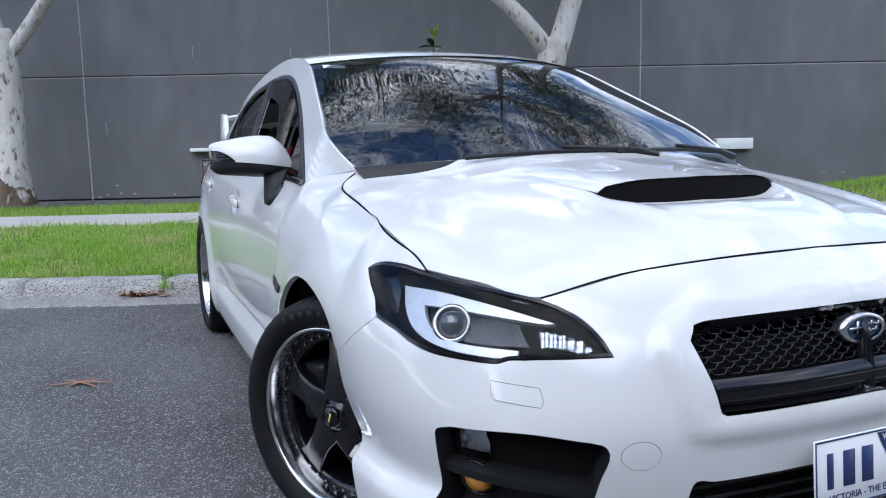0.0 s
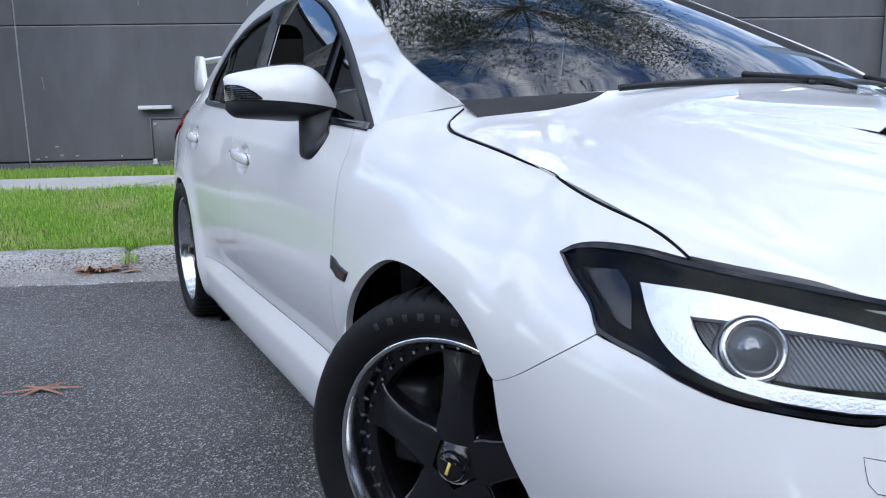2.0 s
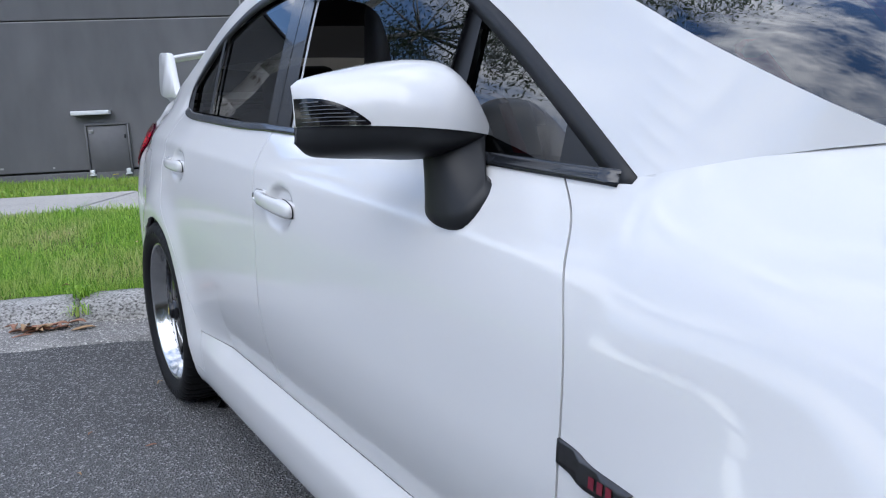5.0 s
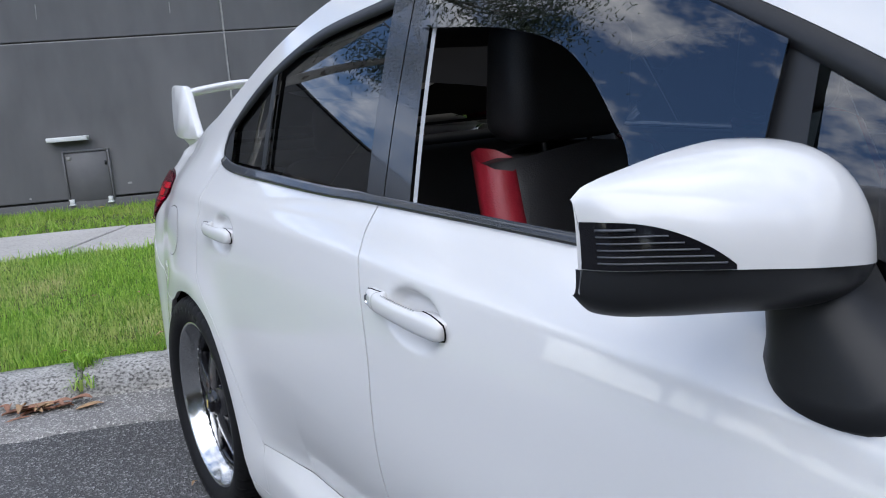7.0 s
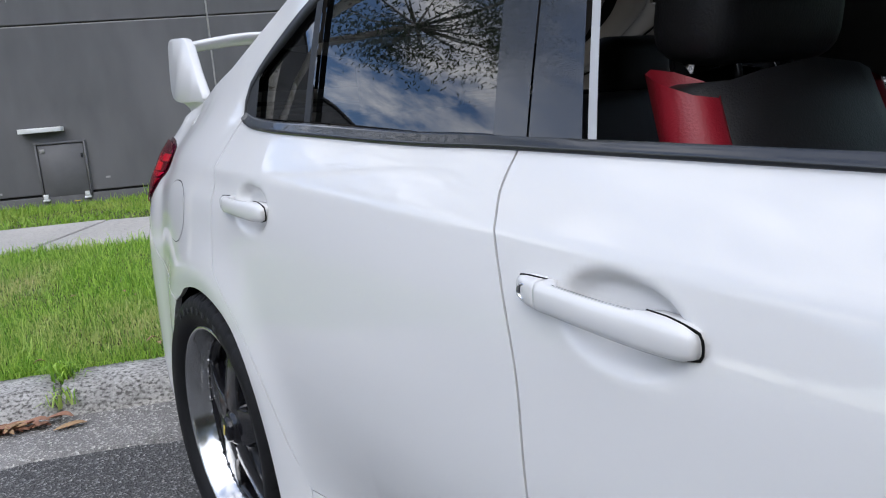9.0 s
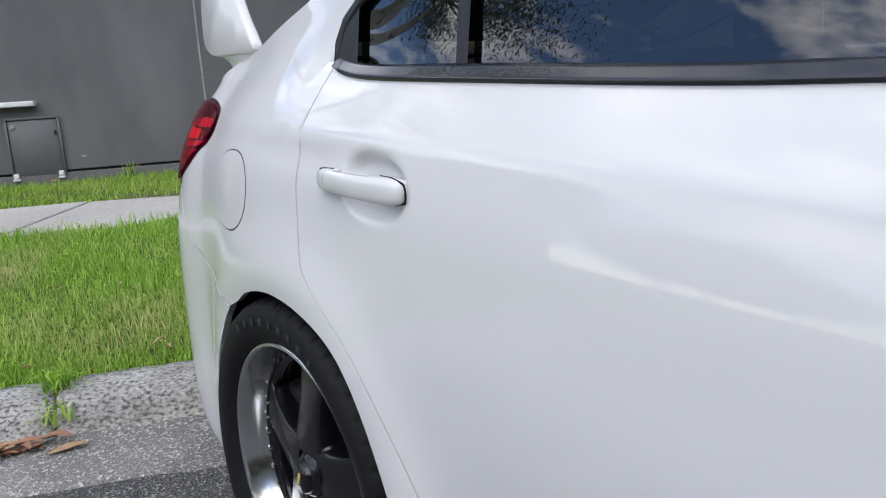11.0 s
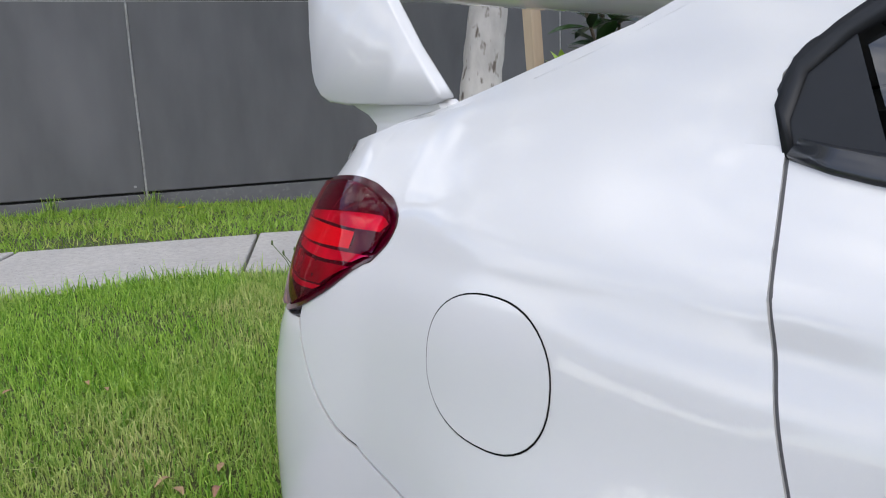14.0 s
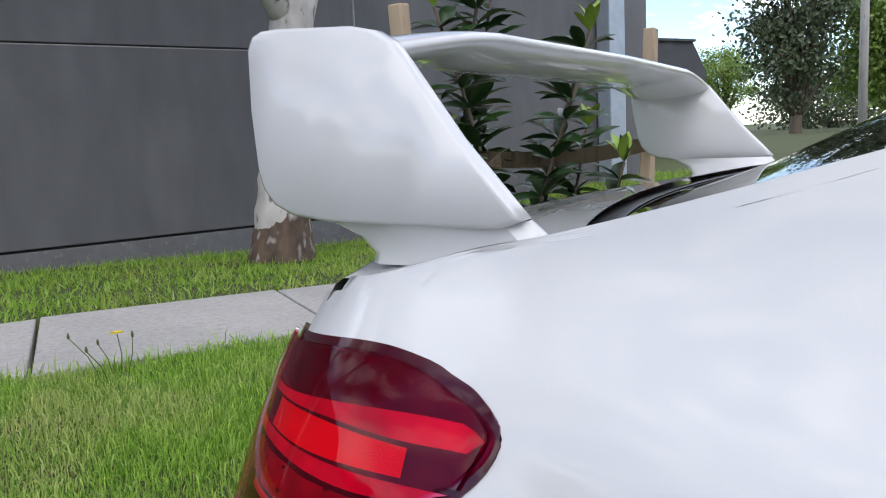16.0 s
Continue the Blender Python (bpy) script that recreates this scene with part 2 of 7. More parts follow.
WIDE = [(-0.3, 0.868), (0.0, 0.882), (0.38, 0.888), (0.8, 0.876), (1.5, 0.870), (2.2, 0.862), (2.65, 0.856), (2.9, 0.838), (3.1, 0.808), (3.4, 0.79)]
SIDE_IN = [(0.15, 0.045), (0.18, 0.018), (0.22, 0.004), (0.285, 0.0), (0.320, 0.004), (0.342, 0.026), (0.366, 0.036), (0.42, 0.023), (0.48, 0.009), (0.55, 0.001), (0.62, 0.0)]
UP_IN = [(0.0, 1.0), (0.04, 0.74), (0.08, 0.52), (0.12, 0.345), (0.16, 0.225), (0.2, 0.15), (0.26, 0.085), (0.34, 0.02), (0.42, 0.0)]
NOSE_TIP = [(0.15, -0.82), (0.22, -0.87), (0.35, -0.90), (0.48, -0.915), (0.58, -0.915), (0.66, -0.895), (0.70, -0.865), (0.74, -0.835), (0.78, -0.79), (0.82, -0.72), (0.86, -0.62)]
NOSE_N = [(0.2, 2.9), (0.47, 2.9), (0.6, 2.45), (0.75, 2.15), (0.8, 2.1)]
TAIL_TIP = [(0.15, 3.44), (0.3, 3.56), (0.55, 3.60), (0.75, 3.56), (0.80, 3.52), (0.95, 3.46), (1.03, 3.43)]

# the shoulder crease along the doors, and the hollow under it on the quarter panel
CREASE = [(0.40, 0.820), (0.70, 0.827), (1.06, 0.842), (1.37, 0.853), (1.64, 0.867), (2.16, 0.891), (2.57, 0.910), (2.75, 0.913), (3.05, 0.919), (3.3, 0.921)]
VALLEY = [(2.3, 0.862), (2.6, 0.878), (2.8, 0.888), (3.1, 0.896)]


def half_width(y, z):
    w = lerp(WIDE, y)
    h = lerp(TOP, y) - z
    low = lerp(SIDE_IN, z)
    if z > 0.25:
        low *= 1 - min(1.0, max(0.0, (y - 1.95) / 0.28))
    inset = lerp(UP_IN, max(h, 0.0)) * lerp(TOP_IN, y) + low
    if y > 2.3:
        inset += 0.0045 * min(1.0, (y - 2.3) / 0.25) * max(0.0, min(1.0, (3.2 - y) / 0.15)) * math.exp(-((z - lerp(VALLEY, y)) / 0.022) ** 2)
    if 0.40 < y < 3.3:
        rise = z - lerp(CREASE, y)
        much = min(1.0, (y - 0.40) / 0.45) * max(0.25, min(1.0, (3.15 - y) / 0.5))
        inset -= much * (0.0120 * math.exp(-math.hypot(rise, 0.004 if y < 2.6 else 0.010) / (0.060 if rise > 0 else 0.040)) - 0.0020)
    for c in (0.0, BASE_L):
        r = math.hypot(y - c, z - WHEEL_R)
        inset -= 0.016 * math.exp(-((r - 0.365) / 0.07) ** 2) * (1 if z > 0.3 else max(0.0, (z - 0.15) / 0.15))
    for cy, cz in ((1.447, 0.799), (2.358, 0.843)):
        dy, dz = (y - cy) / 0.084, (z - cz - 0.10 * (y - cy)) / 0.045
        q = abs(dy) ** 2.3 + abs(dz) ** 2.3
        if q < 1:
            k = min(1.0, (1 - q) / (0.62 if dz > 0 else 0.85))
            inset += 0.019 * k * k * (3 - 2 * k)
    return w - inset


NOSE_LEN, TAIL_LEN = 1.30, 1.15


def body(s, z, off=0.0):
    """The body's skin: s runs along the car's length on the side, and round the nose (s < NOSE_Y) and the tail (s > TAIL_Y) to the middle line. off: out from the skin."""
    def at(s, z):
        if s < NOSE_Y:
            a = min((NOSE_Y - s) / NOSE_LEN, 1.0) * math.pi / 2
            n, tip = lerp(NOSE_N, z), lerp(NOSE_TIP, z)
            return Vector((-half_width(NOSE_Y, min(z, lerp(TOP, NOSE_Y))) * max(math.cos(a), 0.0) ** (2 / n), NOSE_Y - (NOSE_Y - tip) * math.sin(a) ** (2 / n), z))
        if s > TAIL_Y:
            a = min((s - TAIL_Y) / TAIL_LEN, 1.0) * math.pi / 2
            tip = lerp(TAIL_TIP, z)
            return Vector((-half_width(TAIL_Y, z) * max(math.cos(a), 0.0) ** (2 / 2.9), TAIL_Y + (tip - TAIL_Y) * math.sin(a) ** (2 / 2.9), z))
        return Vector((-half_width(s, z), s, z))
    p = at(s, z)
    if off:
        d = 0.004
        n = (at(s + d, z) - at(s - d, z)).cross(at(s, z + d) - at(s, z - d))
        if n.length > 1e-9:
            n.normalize()
            c = Vector((p.x, p.y - 1.35, 0))
            p = p + off * (n if n.dot(c) > 0 else -n)
    return p


def mirrored(bm):
    """Adds the other half, mirrored over the middle line."""
    geom = bm.verts[:] + bm.edges[:] + bm.faces[:]
    r = bmesh.ops.duplicate(bm, geom=geom)
    for v in r["geom"]:
        if isinstance(v, bmesh.types.BMVert):
            v.co.x = -v.co.x
    bmesh.ops.reverse_faces(bm, faces=[f for f in r["geom"] if isinstance(f, bmesh.types.BMFace)])
    bmesh.ops.remove_doubles(bm, verts=bm.verts, dist=0.0006)


def rim_edges(bm, depth=0.014, toward=None):
    """Folds the open border of a panel inwards, so that it has an edge."""
    es = [e for e in bm.edges if e.is_boundary]
    if not es:
        return
    bm.normal_update()
    nrm = {v: v.normal.copy() for e in es for v in e.verts}
    r = bmesh.ops.extrude_edge_only(bm, edges=es)
    new_vs = [v for v in r["geom"] if isinstance(v, bmesh.types.BMVert)]
    src = {}
    for e in es:
        for v in e.verts:
            src[tuple(round(c, 6) for c in v.co)] = nrm[v]
    for v in new_vs:
        n = src.get(tuple(round(c, 6) for c in v.co))
        if n is None:
            continue
        c = Vector((v.co.x * 0.9, 1.35 + (v.co.y - 1.35) * 0.9, 0.5)) - v.co
        v.co += depth * (-n if n.dot(c) < 0 else n)


def skin(name, patches, parent, label="", off=0.0, mat=None, edge=0.014, both=True, fn=body):
    """A body panel of one or more (s, z) patches on the skin, with folded edges; both: the same panel on the far side as well."""
    obs = []
    for side in ((0, 1) if both else (0,)):
        bm = bmesh.new()
        for g in patches:
            grid(bm, [[fn(float(p[0]), float(p[1]), off) for p in r] for r in g])
        bmesh.ops.remove_doubles(bm, verts=bm.verts, dist=0.0008)
        bmesh.ops.recalc_face_normals(bm, faces=bm.faces)
        if edge:
            rim_edges(bm, edge)
        if side:
            for v in bm.verts:
                v.co.x = -v.co.x
        obs.append(part(name, bm, mat or PAINT, parent, label))
    return obs


car = empty("car", "white pearl sports sedan with high rear wing, parked on asphalt", "car")
# door cuts, bottom to top
DOOR_F = [(0.50, 0.362), (0.495, 0.45), (0.488, 0.60), (0.493, 0.724), (0.523, 0.812), (0.549, 0.868), (0.60, 0.912)]
DOOR_B = [(1.555, 0.362), (1.558, 0.478), (1.573, 0.63), (1.593, 0.742), (1.645, 0.868), (1.664, 0.908), (1.668, 0.955)]
DOOR_R = [(2.175, 0.362), (2.22, 0.42), (2.30, 0.525), (2.394, 0.62), (2.51, 0.698), (2.543, 0.735), (2.570, 0.81), (2.588, 0.88), (2.61, 0.96), (2.625, 1.006)]
GAP = 0.0020
HOOD_SIDE = [(-0.560, 0.768), (-0.535, 0.782), (-0.505, 0.7945), (-0.455, 0.808), (-0.26, 0.8440), (-0.05, 0.879), (0.10, 0.900), (0.17, 0.911), (0.208, 0.926), (0.214, 0.950)]
HOOD_NOSE = [(-0.560, 0.768), (-0.64, 0.7605), (-0.723, 0.752), (-0.866, 0.735), (-1.05, 0.775), (-1.29, 0.795), (-1.5, 0.80)]


def moved(c, ds=0.0, dz=0.0):
    return [(p[0] + ds, p[1] + dz) for p in c]


STEP = 0.018


def loop(*curves):
    """A closed outline of smooth curves laid end to end, as (s, z)."""
    out = []
    for c in curves:
        length = sum(math.dist(p, q) for p, q in zip(c, c[1:]))
        pts = spline(c, max(2, int(length / 0.012))) if len(c) > 2 else straight(c, max(1, int(length / 0.012)))
        for p in pts:
            if not out or math.dist(out[-1], p) > 0.0012:
                out.append((float(p[0]), float(p[1])))
    if math.dist(out[0], out[-1]) < 0.0012:
        out.pop()
    return out


def tiles(bm, outline, step=STEP):
    """Fills an outline with a fine net, cut along round values of s and z."""
    f = bm.faces.new([bm.verts.new((p[0], p[1], 0)) for p in outline])
    lo = [min(p[k] for p in outline) for k in (0, 1)]
    hi = [max(p[k] for p in outline) for k in (0, 1)]
    for k in (0, 1):
        no = (1, 0, 0) if k == 0 else (0, 1, 0)
        for i in range(math.floor(lo[k] / step) + 1, math.ceil(hi[k] / step)):
            co = (i * step, 0, 0) if k == 0 else (0, i * step, 0)
            bmesh.ops.bisect_plane(bm, geom=bm.verts[:] + bm.edges[:] + bm.faces[:], dist=0.0004, plane_co=co, plane_no=no)


def panel(name, outlines, parent, label="", off=0.0, mat=None, edge=0.014, both=True, fn=None, step=STEP, bulge=None, middle=False):
    """A body panel inside one or more outlines on the skin, with folded, sharp edges."""
    fn = fn or body
    base = bmesh.new()
    for o in outlines:
        b = bmesh.new()
        tiles(b, o, step)
        me = bpy.data.meshes.new("net")
        b.to_mesh(me)
        b.free()
        base.from_mesh(me)
        bpy.data.meshes.remove(me)
    for v in base.verts:
        s, z = v.co.x, v.co.y
        v.co = fn(s, z, off + (bulge(s, z) if bulge else 0.0))
    bmesh.ops.remove_doubles(base, verts=base.verts, dist=0.0008)
    if middle:
        mirrored(base)
    bmesh.ops.recalc_face_normals(base, faces=base.faces)
    if edge:
        for e in base.edges:
            if e.is_boundary:
                e.smooth = False
        rim_edges(base, edge)
    me = bpy.data.meshes.new("net")
    base.to_mesh(me)
    base.free()
    obs = []
    for side in ((0, 1) if both and not middle else (0,)):
        bm = bmesh.new()
        bm.from_mesh(me)
        if side:
            for v in bm.verts:
                v.co.x = -v.co.x
        obs.append(part(name, bm, mat or PAINT, parent, label))
    bpy.data.meshes.remove(me)
    return obs


panel("front_fender", [loop([(-0.205, 0.558), (-0.137, 0.622), (-0.052, 0.660), (0.06, 0.683), (0.171, 0.675), (0.267, 0.625), (0.345, 0.55), (0.395, 0.45), (0.415, 0.35), (0.42, 0.24)],
                            [(0.42, 0.24), (0.50 - GAP, 0.24)], [(0.50 - GAP, 0.24)] + moved(DOOR_F, -GAP), [(0.60 - GAP, 0.912), (0.54, 0.914), (0.475, 0.9165)],
                            [(0.475, 0.9165), (0.38, 0.936), (0.30, 0.950), (0.22, 0.957)], [(0.22, 0.957), (0.2165, 0.927), (0.176, 0.9095), (0.10, 0.898), (-0.05, 0.877), (-0.26, 0.8420), (-0.455, 0.8060), (-0.505, 0.7925), (-0.535, 0.7800), (-0.557, 0.7685)],
                            [(-0.557, 0.7685), (-0.48, 0.7765), (-0.40, 0.777), (-0.345, 0.770), (-0.318, 0.757)], [(-0.318, 0.757), (-0.352, 0.732), (-0.398, 0.702), (-0.413, 0.674)], [(-0.413, 0.672), (-0.31, 0.618), (-0.205, 0.558)])], car)
panel("front_door", [loop(moved(DOOR_F, GAP), [(0.60 + GAP, 0.912), (1.1, 0.934), (1.668 - GAP, 0.955)], moved(DOOR_B, -GAP)[::-1], [(1.555 - GAP, 0.362), (0.50 + GAP, 0.362)])], car, step=0.0075)
panel("rear_door", [loop(moved(DOOR_B, GAP), [(1.668 + GAP, 0.955), (2.2, 0.984), (2.625 - GAP, 1.006)], moved(DOOR_R, -GAP)[::-1], [(2.175 - GAP, 0.362), (1.555 + GAP, 0.362)])], car, step=0.0075)
TAIL_CUT = [(2.84, 0.600), (2.96, 0.628), (3.085, 0.650), (3.158, 0.697), (3.204, 0.742), (3.25, 0.788)]
LAMP_FRONT = [(3.50, 0.955), (3.25, 0.967), (3.14, 0.962), (3.098, 0.947), (3.068, 0.928), (3.070, 0.906), (3.096, 0.877), (3.16, 0.833), (3.25, 0.801), (3.34, 0.782)]
panel("side_skirt", [loop([(0.418, 0.16), (0.418, 0.237)], [(0.418, 0.237), (0.503, 0.237)], [(0.503, 0.237), (0.503, 0.360)], [(0.503, 0.360), (2.173, 0.360)], [(2.173, 0.360), (2.159, 0.237)], [(2.159, 0.237), (2.262, 0.237)], [(2.262, 0.237), (2.262, 0.16)], [(2.262, 0.16), (0.418, 0.16)])], car, step=0.02)
panel("rear_bumper", [loop([(3.04, 0.16), (3.04, 0.24), (3.03, 0.33), (2.98, 0.45), (2.895, 0.551), (2.846, 0.594)], moved(TAIL_CUT, 0.003, -0.004), [(3.253, 0.784), (3.34, 0.781), (3.6, 0.7825), (4.25, 0.7825)], [(4.25, 0.7825), (4.25, 0.16)], [(4.25, 0.16), (3.04, 0.16)])], car, "white rear bumper with drawn-down corners", middle=True, step=0.025)
# front bumper, left open for the lamp, the fog recess, the grille and the lower intake
RIDGE = [(-1.5, 0.697), (-1.35, 0.697), (-1.21, 0.691), (-1.163, 0.662), (-1.206, 0.60), (-1.248, 0.537), (-1.5, 0.535)]


def ridge(s, z):
    """The raised frame that the bumper forms round the grille."""
    near = 9.0
    for (a, b), (c, d) in zip(RIDGE, RIDGE[1:]):
        t = max(0.0, min(1.0, ((s - a) * (c - a) + (z - b) * (d - b)) / ((c - a) ** 2 + (d - b) ** 2)))
        near = min(near, math.hypot((s - a - t * (c - a)) * 0.8, z - b - t * (d - b)))
    return 0.010 * max(0.0, min(1.0, (0.056 - near) / 0.014)) - 0.006 * max(0.0, 1 - near / 0.02)


panel("front_bumper", [
    loop([(-0.30, 0.17), (-0.262, 0.26), (-0.226, 0.36), (-0.204, 0.45), (-0.2035, 0.5565)], [(-0.2035, 0.5565), (-0.31, 0.6165), (-0.4135, 0.6705)], [(-0.4135, 0.6705), (-0.493, 0.655), (-0.54, 0.640)], [(-0.54, 0.640), (-0.54, 0.17)], [(-0.54, 0.17), (-0.30, 0.17)]),
    loop([(-0.54, 0.17), (-0.54, 0.640)], [(-0.54, 0.640), (-0.606, 0.627), (-0.70, 0.622), (-0.774, 0.621), (-0.80, 0.627), (-0.828, 0.630), (-1.022, 0.639)], [(-1.022, 0.639), (-0.990, 0.675), (-0.944, 0.706), (-0.866, 0.731)], [(-0.866, 0.731), (-1.05, 0.771), (-1.17, 0.784)], [(-1.17, 0.784), (-1.17, 0.68)],
         [(-1.17, 0.68), (-1.163, 0.662)], [(-1.163, 0.662), (-1.206, 0.60), (-1.248, 0.537)], [(-1.248, 0.537), (-1.26, 0.532)], [(-1.26, 0.532), (-1.26, 0.408)], [(-1.26, 0.408), (-1.215, 0.405), (-1.19, 0.30)], [(-1.19, 0.30), (-1.19, 0.17)], [(-1.19, 0.17), (-0.972, 0.17)], [(-0.972, 0.17), (-0.972, 0.33)],
         [(-0.972, 0.33), (-1.015, 0.42), (-1.040, 0.465), (-1.032, 0.488), (-1.0, 0.496)], [(-1.0, 0.496), (-0.85, 0.507), (-0.65, 0.501)], [(-0.65, 0.501), (-0.60, 0.490), (-0.588, 0.46), (-0.57, 0.33)], [(-0.57, 0.33), (-0.972, 0.329)], [(-0.972, 0.329), (-0.972, 0.169)], [(-0.972, 0.169), (-0.54, 0.17)]),
    loop([(-1.17, 0.684), (-1.17, 0.784)], [(-1.17, 0.784), (-1.29, 0.791), (-1.5, 0.797)], [(-1.5, 0.797), (-1.5, 0.70)], [(-1.5, 0.70), (-1.35, 0.698), (-1.21, 0.692), (-1.17, 0.684)]),
    loop([(-1.26, 0.408), (-1.26, 0.532)], [(-1.26, 0.532), (-1.5, 0.535)], [(-1.5, 0.535), (-1.5, 0.41)], [(-1.5, 0.41), (-1.26, 0.408)]),
    loop([(-1.19, 0.17), (-1.19, 0.27)], [(-1.19, 0.27), (-1.5, 0.27)], [(-1.5, 0.27), (-1.5, 0.17)], [(-1.5, 0.17), (-1.19, 0.17)]),
], car, middle=True, edge=0.012, step=0.014, bulge=ridge)[0]


def corner(c):
    return [tuple(body(*p)) for p in c]


def scoop_dip(x, y):
    """The bonnet sinks towards the mouth of the scoop."""
    return 0.026 * math.exp(-((y + 0.435 - 0.05 * (x / 0.275) ** 2) / 0.055) ** 2) * max(0.0, 1 - (x / 0.285) ** 6)


# bonnet
h_left = corner(moved(HOOD_SIDE, 0.0, 0.0026))
h_front = corner(moved(HOOD_NOSE[:3], 0.0, 0.003) + moved(HOOD_NOSE[3:], 0.0, -0.0004))
h_mid = [h_front[-1], (0, -0.60, 0.864), (0, -0.40, 0.907), (0, -0.15, 0.954), (0, 0.05, 0.991)]
h_back = [h_left[-1], (-0.6, 0.205, 0.969), (-0.4, 0.125, 0.980), (-0.2, 0.07, 0.989), (0, 0.05, 0.991)]
bm = bmesh.new()
grid(bm, [[tuple(p) for p in r] for r in coons(h_left, h_mid, h_front, h_back, 60, 80)])
mirrored(bm)
for v in bm.verts:
    v.co.z -= scoop_dip(v.co.x, v.co.y)
    v.co.z += 0.008 * math.exp(-((abs(v.co.x) - 0.27 - 0.25 * (v.co.y + 0.42)) / 0.03) ** 2) * max(0.0, min(1.0, (v.co.y + 0.75) / 0.2, (-0.1 - v.co.y) / 0.25))
bmesh.ops.recalc_face_normals(bm, faces=bm.faces)
for e in bm.edges:
    e.smooth = not e.is_boundary
rim_edges(bm, 0.02)
hood = part("bonnet", bm, PAINT, car)


def shade_strip(name, c, ds, dz, parent, off=-0.004, mat=None):
    """A strip set back in the joint between two panels, coloured as the joint's shade."""
    pts = spline(c, 40)
    for k in (1, -1):
        bm = bmesh.new()
        g = [[body(float(p[0]) - ds, float(p[1]) - dz, off), body(float(p[0]) + ds, float(p[1]) + dz, off)] for p in pts]
        grid(bm, [[(q.x * k, q.y, q.z) for q in r] for r in g])
        part(name, bm, mat or DARK, parent, "dark filler added as shade in the panel joint")


def shade_bead(name, c, dz, parent, r=0.0021):
    """A round black bead added to fill a joint, so that it reads as shade."""
    for k in (1, -1):
        bm = bmesh.new()
        tube(bm, [(q.x * k, q.y, q.z) for q in [body(float(p[0]), float(p[1]) + dz, -0.0006) for p in spline(c, 60)]], r, 6)
        part(name, bm, DARK, parent, "dark filler added as shade in the panel joint")


shade_bead("bonnet_gap_shade", HOOD_SIDE, 0.0002, car)
shade_bead("bonnet_gap_shade", HOOD_NOSE[3:], -0.0018, car)
shade_strip("door_gap_shade", DOOR_F, 0.008, 0.0, car, -0.003, JOINT_GREY)
shade_strip("door_gap_shade", DOOR_B, 0.008, 0.0, car, -0.003, JOINT_GREY)
shade_strip("door_gap_shade", DOOR_R[:5], 0.010, -0.006, car, -0.003, JOINT_GREY)
shade_strip("door_gap_shade", DOOR_R[4:], 0.008, 0.0, car, -0.003, JOINT_GREY)
shade_strip("bumper_gap_shade", TAIL_CUT, 0.004, -0.008, car)
shade_strip("bumper_gap_shade", [(-0.206, 0.557), (-0.31, 0.617), (-0.413, 0.671)], 0.0, 0.005, car, -0.003)


# ---- the car: glasshouse ----
def glasshouse(y, z, off=0.0):
    zb = lerp(TOP, max(y, 0.47))
    h = z - zb
    x = half_width(max(y, 0.47), zb) - 0.36 * h - 0.14 * h * h + off
    if y < 0.47:
        x -= 0.37 * (0.47 - y) * max(0.0, 1 - h / 0.25)
    return Vector((-x, y, z))


DLO = [(0.475, 0.9165), (0.66, 1.030), (0.864, 1.145), (1.1, 1.250), (1.35, 1.318), (1.65, 1.335), (1.95, 1.318), (2.162, 1.292), (2.358, 1.232), (2.5, 1.170), (2.60, 1.112), (2.645, 1.065), (2.63, 1.008)]
RAIL = [(0.225, 0.957), (0.5, 1.090), (0.8, 1.222), (1.085, 1.338), (1.35, 1.388), (1.7, 1.405), (2.1, 1.368), (2.45, 1.270), (2.78, 1.134), (2.92, 1.080), (3.06, 1.050), (3.25, 1.020), (3.42, 1.008)]
Q_TOP = [(2.632 + 0.788 * k / 48, lerp(TOP, 2.632 + 0.788 * k / 48)) for k in range(49)]


def flank(s, z, off=0.0):
    """Pillar and roof rail, carried round the rear corner."""
    if s <= TAIL_Y:
        return glasshouse(s, z, off)
    zb = lerp(TOP, s)
    b, h = body(s, zb), z - zb
    return Vector((b.x + 0.36 * h + 0.14 * h * h, b.y, z))


